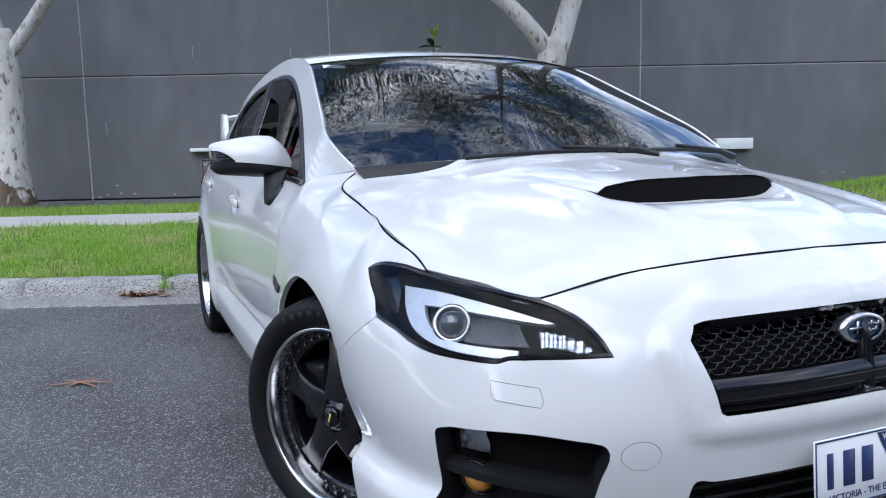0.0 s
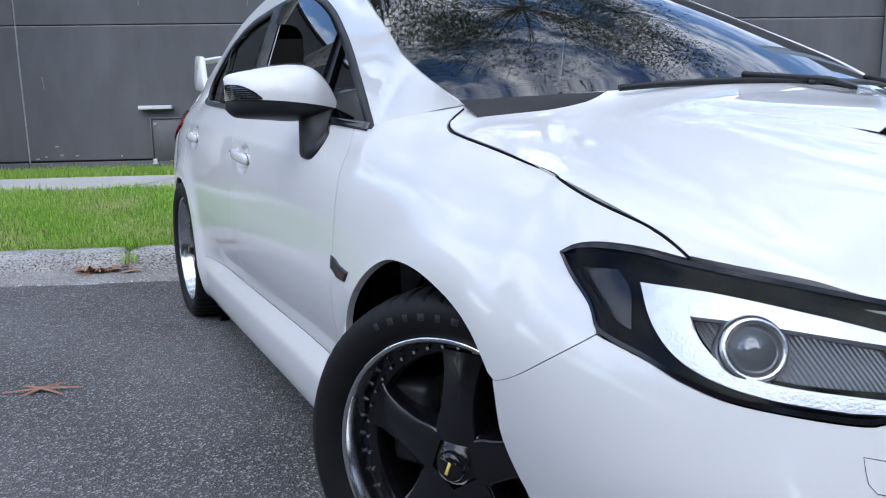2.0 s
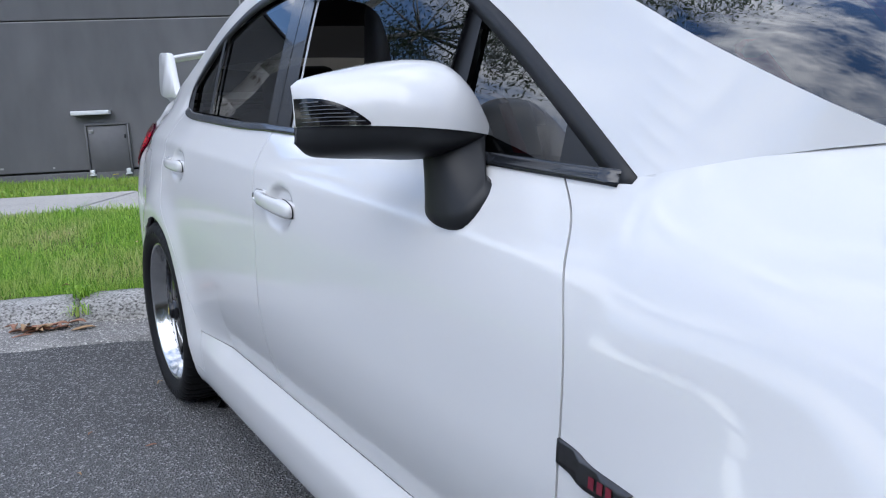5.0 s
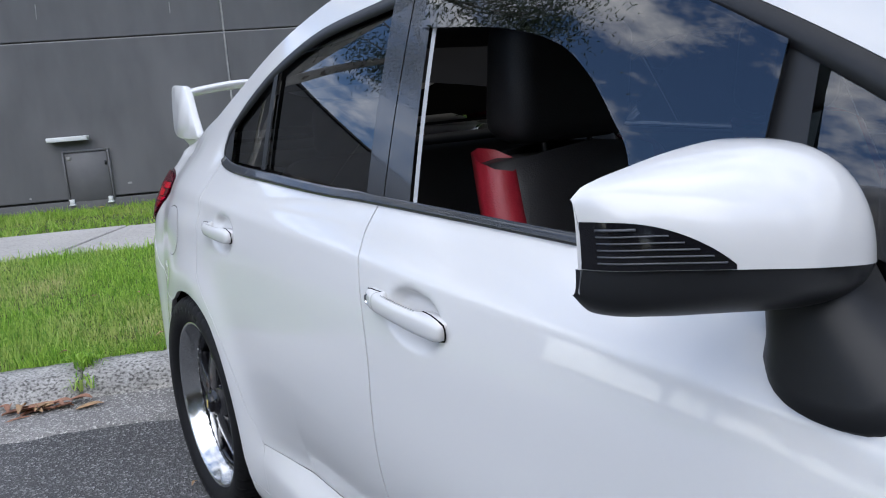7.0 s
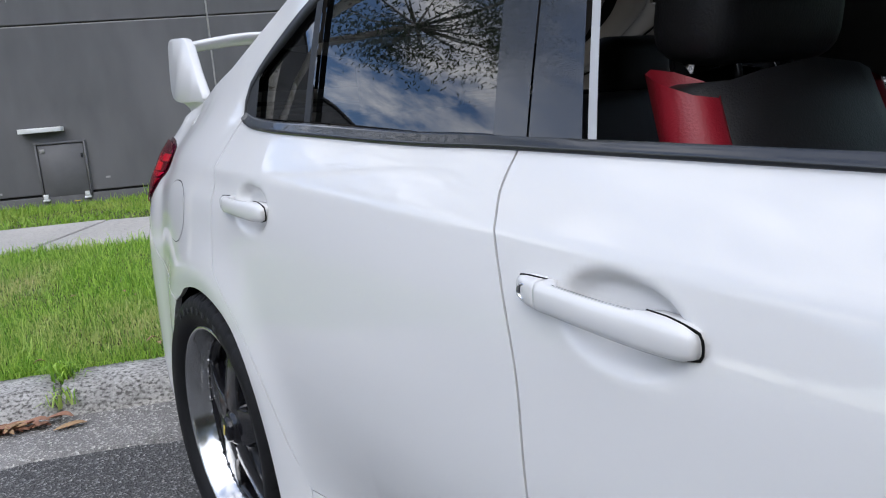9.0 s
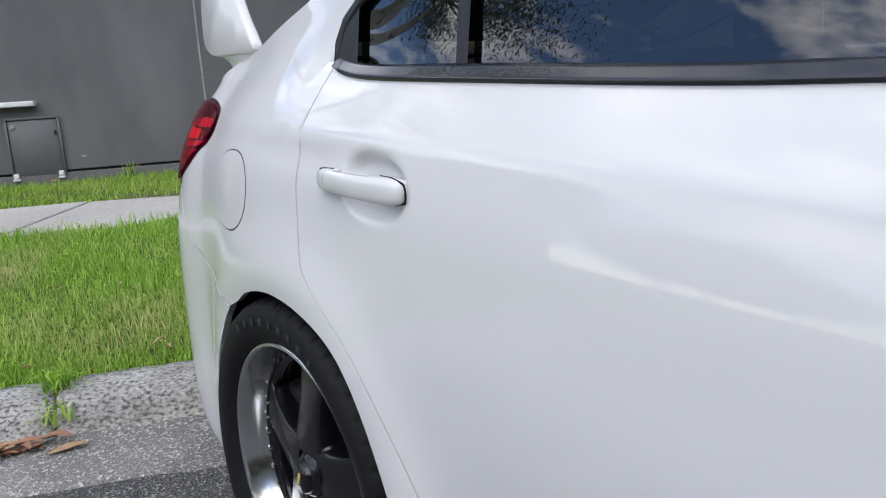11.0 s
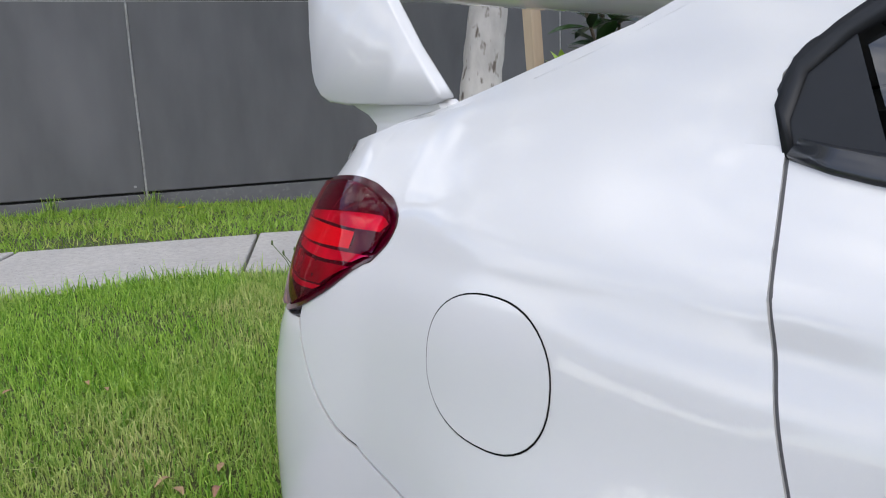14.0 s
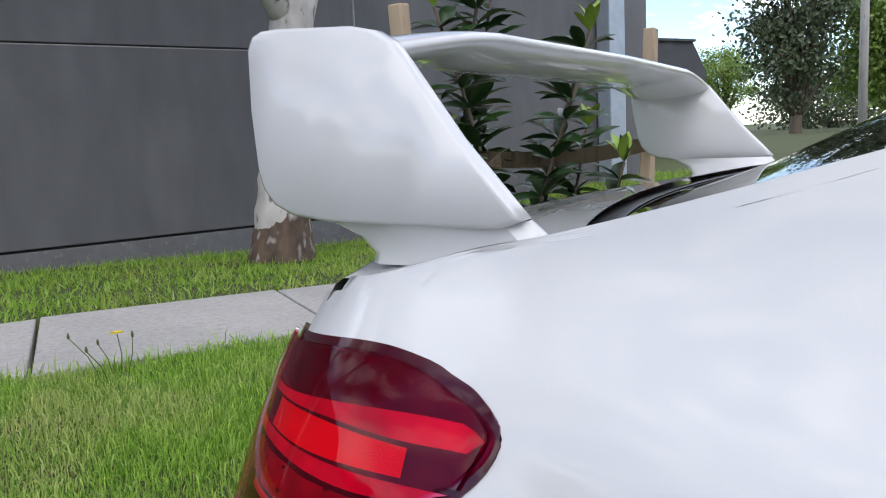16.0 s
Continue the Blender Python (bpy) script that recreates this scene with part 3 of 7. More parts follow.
def body_side():
    """Quarter panel, rear pillar and roof rail in one pressing, blended where they meet."""
    base = bmesh.new()
    tops = [[p, q] for p, q in zip(Q_TOP, Q_TOP[1:])]
    tiles(base, loop([(2.16 + GAP, 0.24)] + moved(DOOR_R, GAP), [(2.625 + GAP, 1.006), Q_TOP[0]], *tops, [Q_TOP[-1], (3.52, 0.988)], [(3.52, 0.988), (3.50, 0.957)], LAMP_FRONT[:-1], [(3.25, 0.801), (3.25, 0.790)], TAIL_CUT[::-1],
                     [(2.84, 0.598), (2.80, 0.614), (2.74, 0.642), (2.65, 0.656), (2.547, 0.648), (2.45, 0.618), (2.386, 0.563), (2.325, 0.46), (2.285, 0.36), (2.26, 0.24)], [(2.26, 0.24), (2.16 + GAP, 0.24)]), 0.016)
    for v in base.verts:
        v.co = body(v.co.x, v.co.y)
    bmesh.ops.remove_doubles(base, verts=base.verts, dist=0.0008)
    patch = coons([(0.475, 0.9150), (0.38, 0.9345), (0.30, 0.948), (0.225, 0.957)], [Q_TOP[0]] + Q_TOP[4::4], DLO[:-1] + [Q_TOP[0]], RAIL, 80, 48)
    for j, r in enumerate(patch):
        r[-1] = np.array(Q_TOP[j])
    grid(base, [[flank(float(p[0]), float(p[1])) for p in r] for r in patch])
    seam = [flank(*p) for p in Q_TOP]
    near = [v for v in base.verts if v.is_boundary and v.co.y > 2.62 and min((v.co - q).length for q in seam) < 0.009]
    bmesh.ops.remove_doubles(base, verts=near, dist=0.0076)
    for turn in range(22):
        soft = [v for v in base.verts if not v.is_boundary and v.co.y > 2.655 and (v.co.z < lerp(RAIL, v.co.y) - 0.024 or v.co.z < lerp(TOP, v.co.y)) and min((v.co - q).length for q in seam[::2]) < 0.085 - 0.0028 * turn]
        bmesh.ops.smooth_vert(base, verts=soft, factor=0.5, use_axis_x=True, use_axis_y=True, use_axis_z=True)
    bmesh.ops.recalc_face_normals(base, faces=base.faces)
    for e in base.edges:
        e.smooth = not e.is_boundary
    rim_edges(base, 0.012)
    me = bpy.data.meshes.new("net")
    base.to_mesh(me)
    base.free()
    for side in (0, 1):
        bm = bmesh.new()
        bm.from_mesh(me)
        if side:
            for v in bm.verts:
                v.co.x = -v.co.x
        part("body_side", bm, PAINT, car, "white quarter panel and roof pillar")
    bpy.data.meshes.remove(me)


body_side()


def rail_point(y):
    return glasshouse(y, lerp(RAIL, y))


ROOF_F, ROOF_B = 1.085, 2.45
bm = bmesh.new()
rows = []
for j in range(25):
    y = ROOF_F + (ROOF_B - ROOF_F) * j / 24
    a = rail_point(y)
    row = []
    for i in range(33):
        u = -1 + 2 * i / 32
        lead = -0.13 * (1 - u * u) * (1 - j / 24) + 0.08 * (1 - u * u) * (j / 24)
        row.append((a.x * -u, a.y + lead, a.z + 0.030 * (1 - abs(u) ** 2.4)))
    rows.append(row)
grid(bm, rows)
roof = part("roof", bm, PAINT, car)
screen_top = [Vector(p) for p in rows[0]]
rear_top = [Vector(p) for p in rows[-1]]


def screen_rows(n=24):
    """The windscreen's rows, its side edges laid along the pillars."""
    out = []
    for j in range(n + 1):
        v = j / n
        e = rail_point(ROOF_F + (0.222 - ROOF_F) * v)
        row = [a.lerp(b, v) for a, b in zip(screen_top, screen_low)]
        k, dy, dz = abs(e.x) / abs(row[0].x), e.y - row[0].y, e.z - row[0].z
        out.append([Vector((p.x * k, p.y + dy, p.z + dz - 0.004 + 0.012 * math.sin(math.pi * v) * (1 - (p.x / row[0].x) ** 2))) for p in row])
    return out


screen_low = []
for i in range(33):
    u = -1 + 2 * i / 32
    screen_low.append(Vector((0.69 * u, 0.215 - 0.155 * (1 - u * u), 0.968 + 0.02 * (1 - u * u))))
bm = bmesh.new()
grid(bm, screen_rows())
windscreen = part("windscreen", bm, WINDSCREEN, car, "tinted glass windscreen")
windscreen.visible_shadow = False
def rear_glass(u, v, up=0.0):
    y = ROOF_B + 0.60 * v
    e = rail_point(y)
    return (-e.x * u, y + (0.08 + 0.03 * v) * (1 - u * u), e.z + (0.030 * (1 - v) + 0.012 * v) * (1 - abs(u) ** 2.4) - 0.02 * v * (1 - u * u) - 0.009 + up)


bm = bmesh.new()
grid(bm, [[rear_glass(-1 + 2 * i / 32, j / 24) for i in range(33)] for j in range(25)])
rear_window = part("rear_window", bm, TINT, car, "dark tinted rear glass")
rear_window.visible_shadow = False
bm = bmesh.new()
for k in (-1, 1):
    grid(bm, [[rear_glass(k * u, j / 24, h) for u, h in ((1.004, -0.004), (0.998, 0.004), (0.955, 0.003), (0.952, 0.001))] for j in range(25)])
grid(bm, [[rear_glass(-1 + 2 * i / 32, v, h) for i in range(33)] for v, h in ((0.94, 0.001), (0.945, 0.003), (1.0, 0.004), (1.008, -0.006))])
part("rear_window_seal", bm, BLACK, car, "black rubber rear window seal")


def belt(y):
    return lerp(TOP, y) - 0.006


def pane(name, y0, y1, mat, off, label="", lean0=0.0, lean1=0.0, pad=0.022):
    """A window or a pillar cover between two stations, from the belt to the top of the opening; lean: how far its top stands back."""
    b = [(y0 + (y1 - y0) * k / 6, belt(y0 + (y1 - y0) * k / 6)) for k in range(7)]
    t0, t1 = y0 + lean0, y1 + lean1
    t = [(t0 + (t1 - t0) * k / 8, lerp(DLO, t0 + (t1 - t0) * k / 8) - pad) for k in range(9)]
    obs = skin(name, [coons([b[0], t[0]], [b[-1], t[-1]], b, t, 18, 10)], car, label, off, mat, 0.0, True, glasshouse)
    for o in obs:
        o.visible_shadow = mat in (BLACK, FRAME)
    return obs


pane("quarter_glass", 0.61, 0.885, TINT, -0.010, "small fixed front quarter glass")
pane("rear_door_glass", 1.70, 2.26, TINT, -0.010, "dark tinted rear door window", 0.08, 0.07)
pane("rear_quarter_glass", 2.275, 2.555, TINT, -0.010, "dark tinted rear quarter window", 0.07, 0.045, 0.02)
pane("rear_door_frame", 1.657, 1.72, FRAME, 0.005, "matt black door frame", 0.075, 0.085, 0.004)
pane("front_door_frame", 1.565, 1.653, FRAME, 0.005, "matt black door frame", 0.10, 0.075, 0.004)
pane("window_channel", 1.547, 1.560, PALE_RUBBER, 0.001, "pale rubber window channel", 0.10, 0.10, 0.004)
pane("window_divider", 2.258, 2.282, BLACK, 0.002, "black window divider bar", 0.07, 0.07, 0.004)
pane("quarter_divider", 0.875, 0.925, BLACK, 0.0, "black window divider bar", 0.02, 0.02, 0.004)
pane("rear_window_trim", 2.55, 2.625, BLACK, 0.001, "black rear window trim", 0.045, 0.02, 0.008)
pane("window_corner_trim", 0.50, 0.612, BLACK, 0.002, "black plastic window corner", 0.0, 0.01, 0.004)
far_glass = pane("front_door_glass", 0.925, 1.56, WINDSCREEN, -0.012, "tinted front door window", 0.02, 0.10)
bpy.data.objects.remove(far_glass[0])
panel("weather_shield", [loop([(0.925, 0.955), (1.07, 0.955)], [(1.07, 0.955), (1.10, 1.04), (1.14, 1.085), (1.20, 1.14), (1.28, 1.187), (1.42, 1.222), (1.66, 1.25)], [(1.66, 1.25), (1.665, 1.318)], [(1.665, 1.318), (1.35, 1.300), (1.1, 1.232), (0.925, 1.155)], [(0.925, 1.155), (0.925, 0.955)])], car, "smoky acrylic weather shield", 0.012, TINT, 0.004, True, glasshouse)
seal = coons([(0.478, 0.912), (0.484, 0.921)], [(2.63, 1.008), (2.612, 1.008)], DLO, [(p[0] + (0.012 if p[0] < 1.0 else -0.014 if p[0] > 2.4 else -0.006 if p[0] > 1.9 else 0), p[1] - (0.024 if p[0] < 2.55 else 0.012)) for p in DLO], 60, 2)
skin("window_seal", [seal], car, "black rubber window seal", 0.003, BLACK, 0.006, True, glasshouse)
strip = coons([(0.50, 0.902), (0.50, 0.926)], [(2.618, 1.001), (2.618, 1.023)], [(0.50, 0.904), (1.1, 0.930), (1.668, 0.949), (1.9, 0.954), (2.2, 0.967), (2.45, 0.979), (2.56, 0.989), (2.622, 1.003)], [(0.50, 0.924), (1.1, 0.946), (1.668, 0.965), (1.9, 0.970), (2.2, 0.985), (2.45, 0.997), (2.56, 1.007), (2.618, 1.020)], 60, 4)
skin("belt_moulding", [strip], car, "satin black belt moulding under the windows", 0.006, FRAME, 0.01, True, lambda y, z, off=0.0: glasshouse(y, z, off) if z > lerp(TOP, y) else body(y, z, off))

# dark inner shell behind the gaps, wheel wells and floor pan
bm = bmesh.new()
shell = []
for j in range(41):
    s = -1.5 + 5.75 * j / 40
    hi = min(lerp(TOP, s), 0.95) - 0.06
    shell.append([body(s, 0.40 + (hi - 0.40) * k / 6, -0.055) for k in range(7)])
grid(bm, shell)
mirrored(bm)
for f in [f for f in bm.faces if any(math.hypot(f.calc_center_median().y - c, f.calc_center_median().z - WHEEL_R) < 0.42 for c in (0.0, BASE_L))]:
    bm.faces.remove(f)
for c in (0.0, BASE_L):
    for side in (-1, 1):
        lathe(bm, [(0.05, 0.0), (0.385, 0.0), (0.385, side * 0.17)], 48, m=Matrix.Translation((side * 0.59, c, WHEEL_R + 0.02)))
box(bm, (1.5, 3.9, 0.05), Matrix.Translation((0, 1.35, 0.22)))
part("inner_shell", bm, DARK, car, "dark underbody and wheel wells")


def deck(u, v):
    s = 3.045 + 0.375 * v
    e = flank(s, lerp(RAIL, s))
    bow = (0.10 * (1 - v) + 0.07 * v) * (1 - u * u)
    return (-e.x * u, e.y + bow, e.z - 0.002 + (0.004 + 0.012 * v) * (1 - abs(u) ** 4) - 0.03 * bow)


# boot lid
bm = bmesh.new()
rows = [[deck(-1 + 2 * i / 24, j / 18) for i in range(25)] for j in range(19)]
rows += [[(p[0] * k, p[1] + dy, p[2] - dz) for p in rows[18]] for dy, dz, k in ((0.010, 0.006, 1.0), (0.022, 0.022, 1.0), (0.036, 0.05, 0.99), (0.07, 0.23, 0.95))]
grid(bm, rows)
part("boot_lid", bm, PAINT, car)

# ---- the car: wheels ----
DISC = material("brake_steel", (0.10, 0.10, 0.105), 0.45, metal=1.0, var=0.3, scale=60)
BOLT = bpy.data.meshes.new("rim_bolt")
bm = bmesh.new()
bmesh.ops.create_cone(bm, cap_ends=True, segments=6, radius1=0.0036, radius2=0.0030, depth=0.006)
bm.to_mesh(BOLT)
bm.free()
BOLT.materials.append(CHROME)


def wheel(side, y, steer, group="wheels"):
    w = empty("wheel", "five-spoke satin black wheel with polished lip and rubber tyre", "")
    w.parent = car
    w.matrix_local = Matrix.Translation((side * 0.845, y, WHEEL_R)) @ pose(0, 0, 0, 0, 0, steer)
    k = side  # outward along x
    R = WHEEL_R
    bm = bmesh.new()
    n = 360
    prof = [(0.236, -0.014), (0.243, 0.006), (0.262, 0.020), (0.288, 0.024), (0.305, 0.016), (0.313, 0.004), (R - 0.005, -0.012), (R - 0.001, -0.04), (R, -0.08), (R, -0.17), (R - 0.005, -0.225), (0.30, -0.24), (0.25, -0.235)]
    lathe(bm, [(r, k * h) for r, h in prof], n, bump=lambda a, i: 0.008 if (a % 7 == 0 and 5 <= i <= 7) or (a % 7 == 1 and 7 <= i <= 8) else 0.0)
    tyre = part("tyre", bm, RUBBER, w, "black low-profile road tyre")
    for f in tyre.data.polygons:
        f.use_smooth = math.hypot(f.center.y, f.center.z) < 0.311
    for a0 in (-28, 150):
        for i in range(9):
            bm = bmesh.new()
            a = radians(a0 + i * 7)
            box(bm, (0.0018, 0.011 + 0.004 * (i % 2), 0.014), Matrix.Rotation(a, 4, "X") @ Matrix.Translation((k * 0.0243, 0, 0.281)), 0.001, 1)
            part("moulded_bar", bm, LETTER, tyre)
    bm = bmesh.new()
    lathe(bm, [(0.231, k * -0.02), (0.2425, k * 0.002), (0.2425, k * 0.006), (0.236, k * 0.008), (0.231, k * 0.002), (0.227, k * -0.03), (0.221, k * -0.045)], 96)
    part("polished_lip", bm, CHROME, w, "polished aluminium outer lip")
    bm = bmesh.new()
    lathe(bm, [(0.221, k * -0.045), (0.202, k * -0.046), (0.197, k * -0.058), (0.198, k * -0.08), (0.205, k * -0.23)], 96)
    part("barrel", bm, GLOSS_BLACK, w)
    for i in range(40):
        bolt = new("rim_bolt", BOLT)
        bolt.parent = w
        bolt.matrix_local = Matrix.Rotation(2 * math.pi * i / 40, 4, "X") @ Matrix.Translation((k * -0.042, 0, 0.212)) @ Matrix.Rotation(radians(90), 4, "Y")
    for i in range(5):
        bm = bmesh.new()
        rows = []
        for j in range(15):
            t = j / 14
            r = 0.040 + 0.164 * t
            half = np.interp(t, [0, 0.18, 0.32, 0.5, 0.75, 0.92, 1.0], [0.042, 0.043, 0.037, 0.0345, 0.036, 0.042, 0.052])
            face = -0.020 - 0.024 * t ** 1.6
            rows.append([(k * (face - 0.05), -half * 1.03, r), (k * (face - 0.006), -half, r), (k * (face - 0.001), -half * 0.93, r), (k * face, -half * 0.86, r), (k * (face + 0.001), 0, r), (k * face, half * 0.86, r), (k * (face - 0.001), half * 0.93, r), (k * (face - 0.006), half, r), (k * (face - 0.05), half * 1.03, r)])
        grid(bm, rows)
        bmesh.ops.transform(bm, matrix=Matrix.Rotation(2 * math.pi * i / 5 + 0.03, 4, "X"), verts=bm.verts)
        part("spoke", bm, WHEEL, w)
    bm = bmesh.new()
    lathe(bm, [(0.001, k * -0.010), (0.030, k * -0.011), (0.036, k * -0.016), (0.040, k * -0.022), (0.075, k * -0.026), (0.080, k * -0.05), (0.08, k * -0.08)], 48)
    part("hub", bm, WHEEL, w)
    for i in range(5):
        bm = bmesh.new()
        a = 2 * math.pi * (i + 0.5) / 5 + 0.03
        m = Matrix.Rotation(a, 4, "X") @ Matrix.Translation((k * -0.026, 0, 0.057)) @ Matrix.Rotation(radians(90), 4, "Y")
        bmesh.ops.create_cone(bm, cap_ends=True, segments=12, radius1=0.013, radius2=0.013, depth=0.004, matrix=m)
        pocket = part("nut_pocket", bm, DARK, w)
        bm = bmesh.new()
        bmesh.ops.create_cone(bm, cap_ends=True, segments=6, radius1=0.008, radius2=0.007, depth=0.012, matrix=m)
        part("wheel_nut", bm, GLOSS_BLACK, pocket, "", False)
    bm = bmesh.new()
    lathe(bm, [(0.001, k * 0.0), (0.024, k * -0.001), (0.028, k * -0.006), (0.030, k * -0.012)], 40)
    cap = part("centre_cap", bm, GLOSS_BLACK, w, "gloss black centre cap")
    bm = bmesh.new()
    box(bm, (0.002, 0.006, 0.026), Matrix.Translation((k * 0.0008, 0, 0)) @ Matrix.Rotation(0.35, 4, "X"), 0.0005, 1)
    part("cap_mark", bm, GOLD, cap, "plain gold bar")
    bm = bmesh.new()
    lathe(bm, [(0.06, k * -0.11), (0.155, k * -0.11), (0.155, k * -0.135), (0.06, k * -0.135)], 48)
    part("brake_disc", bm, DISC, w, "dark steel brake disc")
    bm = bmesh.new()
    box(bm, (0.07, 0.09, 0.17), Matrix.Translation((k * -0.105, 0.135, 0.03)), 0.02, 3)
    part("brake_caliper", bm, BLACK, w, "dark brake caliper")
    return w


wheel(-1, 0.0, 30.0)
wheel(1, 0.0, 30.0)
wheel(-1, BASE_L, 0.0)
wheel(1, BASE_L, 0.0)

# ---- the car: lamps, trim and fittings ----
def net(fn, outline, off, step=STEP, bulge=None):
    """A loose bmesh of an outline on the skin."""
    bm = bmesh.new()
    tiles(bm, outline, step)
    for v in bm.verts:
        s, z = v.co.x, v.co.y
        v.co = fn(s, z, off + (bulge(s, z) if bulge else 0.0))
    return bm


def ring_between(name, a, b, parent, mat, off_a, off_b, label="", fn=None, both=True):
    """A band between two outlines of the same number of points."""
    fn = fn or body
    for side in ((0, 1) if both else (0,)):
        bm = bmesh.new()
        grid(bm, [[fn(*p, off_a) for p in a + a[:1]], [fn(*p, off_b) for p in b + b[:1]]])
        if side:
            for v in bm.verts:
                v.co.x = -v.co.x
        part(name, bm, mat, parent, label)


def inner(outline, d):
    """The outline drawn in by d."""
    n = len(outline)
    area = sum(outline[i][0] * outline[(i + 1) % n][1] - outline[(i + 1) % n][0] * outline[i][1] for i in range(n))
    k = 1 if area > 0 else -1
    out = []
    for i in range(n):
        p, q, r = outline[i - 1], outline[i], outline[(i + 1) % n]
        tx, tz = r[0] - p[0], r[1] - p[1]
        ln = math.hypot(tx, tz) or 1
        out.append((q[0] - k * d * tz / ln, q[1] + k * d * tx / ln))
    return out


HEADLAMP = loop([(-0.318, 0.757), (-0.352, 0.732), (-0.398, 0.702), (-0.4145, 0.6765), (-0.45, 0.6655), (-0.493, 0.6565), (-0.54, 0.642), (-0.606, 0.629), (-0.70, 0.624), (-0.774, 0.623), (-0.80, 0.629), (-0.828, 0.632), (-1.020, 0.641)],
                [(-1.020, 0.641), (-0.990, 0.673), (-0.944, 0.704), (-0.866, 0.729), (-0.723, 0.748), (-0.555, 0.765), (-0.48, 0.773), (-0.40, 0.774), (-0.345, 0.768), (-0.318, 0.757)])
for side in (0, 1):
    lamp = empty("headlamp", "clear headlamp with black housing and a bright light guide", "")
    lamp.parent = car
    if side:
        lamp.scale = (-1, 1, 1)

    def piece(name, outline, off, mat, label="", step=STEP, bulge=None, edge=0.0):
        bm = net(body, outline, off, step, bulge)
        bmesh.ops.recalc_face_normals(bm, faces=bm.faces)
        if edge:
            for e in bm.edges:
                e.smooth = not e.is_boundary
            rim_edges(bm, edge)
        return part(name, bm, mat, lamp, label)

    cover = piece("cover", HEADLAMP, 0.001, CLEAR, "clear lens cover")
    cover.visible_shadow = False
    piece("housing", HEADLAMP, -0.062, LAMP_DARK)
    bm = bmesh.new()
    o = inner(HEADLAMP, 0.004)
    grid(bm, [[body(*p, 0.0) for p in HEADLAMP + HEADLAMP[:1]], [body(*p, -0.004) for p in o + o[:1]], [body(*p, -0.062) for p in o + o[:1]]])
    part("housing_wall", bm, LAMP_DARK, lamp)
    rim = inner(HEADLAMP, 0.0055)
    bm = bmesh.new()
    grid(bm, [[body(*p, 0.0025) for p in HEADLAMP + HEADLAMP[:1]], [body(*p, 0.003) for p in rim + rim[:1]]])
    part("black_border", bm, GLOSS_BLACK, lamp)
    # the bright C-shaped guide
    guide = loop([(-0.470, 0.744), (-0.60, 0.742), (-0.75, 0.726), (-0.90, 0.700)], [(-0.90, 0.699), (-0.86, 0.700), (-0.75, 0.708), (-0.64, 0.714), (-0.555, 0.714)], [(-0.555, 0.714), (-0.566, 0.695), (-0.60, 0.668), (-0.66, 0.655), (-0.82, 0.650)],
                 [(-0.82, 0.650), (-0.815, 0.638), (-0.76, 0.634)], [(-0.76, 0.634), (-0.66, 0.638), (-0.585, 0.648), (-0.53, 0.668), (-0.49, 0.705), (-0.470, 0.744)])
    piece("light_guide", guide, -0.022, LAMP_GUIDE, "bright C-shaped light guide", 0.012, edge=0.012)
    bezel = loop([(-0.556, 0.714), (-0.64, 0.716), (-0.74, 0.710), (-0.815, 0.703)], [(-0.815, 0.703), (-0.84, 0.664)], [(-0.84, 0.664), (-0.70, 0.662), (-0.61, 0.672), (-0.57, 0.695), (-0.556, 0.714)])
    piece("low_beam_bowl", bezel, -0.040, LAMP_RIBBED, "finely ribbed grey reflector", 0.012)
    c = body(-0.645, 0.690, -0.026)
    n = (body(-0.645, 0.690, 0.01) - body(-0.645, 0.690, -0.01)).normalized()
    n = (n + Vector((-0.15, -0.75, 0.0))).normalized()
    m = Matrix.Translation(c) @ n.to_track_quat("X", "Z").to_matrix().to_4x4()
    bm = bmesh.new()
    lathe(bm, [(0.0005, 0.020), (0.012, 0.018), (0.022, 0.011), (0.029, 0.0)], 32, m=m)
    proj = part("projector_lens", bm, LAMP_LENS, lamp, "dark glass projector lens")
    bm = bmesh.new()
    lathe(bm, [(0.029, 0.0), (0.030, 0.006), (0.036, 0.008), (0.041, -0.002), (0.043, -0.02)], 32, m=m)
    part("projector_ring", bm, SILVER, proj, "bright ring")
    hb = loop([(-0.862, 0.690), (-0.92, 0.685), (-0.962, 0.674)], [(-0.962, 0.674), (-0.988, 0.654)], [(-0.988, 0.654), (-0.955, 0.650), (-0.935, 0.655), (-0.868, 0.660)], [(-0.868, 0.660), (-0.862, 0.690)])
    piece("high_beam_bowl", hb, -0.030, LAMP_SILVER, "bright high beam reflector", 0.005, lambda s, z: -0.003 * math.sin(s * 330) - 0.002 * math.sin(z * 500))
    sig = loop([(-0.34, 0.752), (-0.42, 0.700), (-0.455, 0.690)], [(-0.455, 0.690), (-0.448, 0.735), (-0.42, 0.757)], [(-0.42, 0.757), (-0.34, 0.752)])
    piece("side_reflector", sig, -0.03, GLOSS_BLACK, "smoked side reflector")

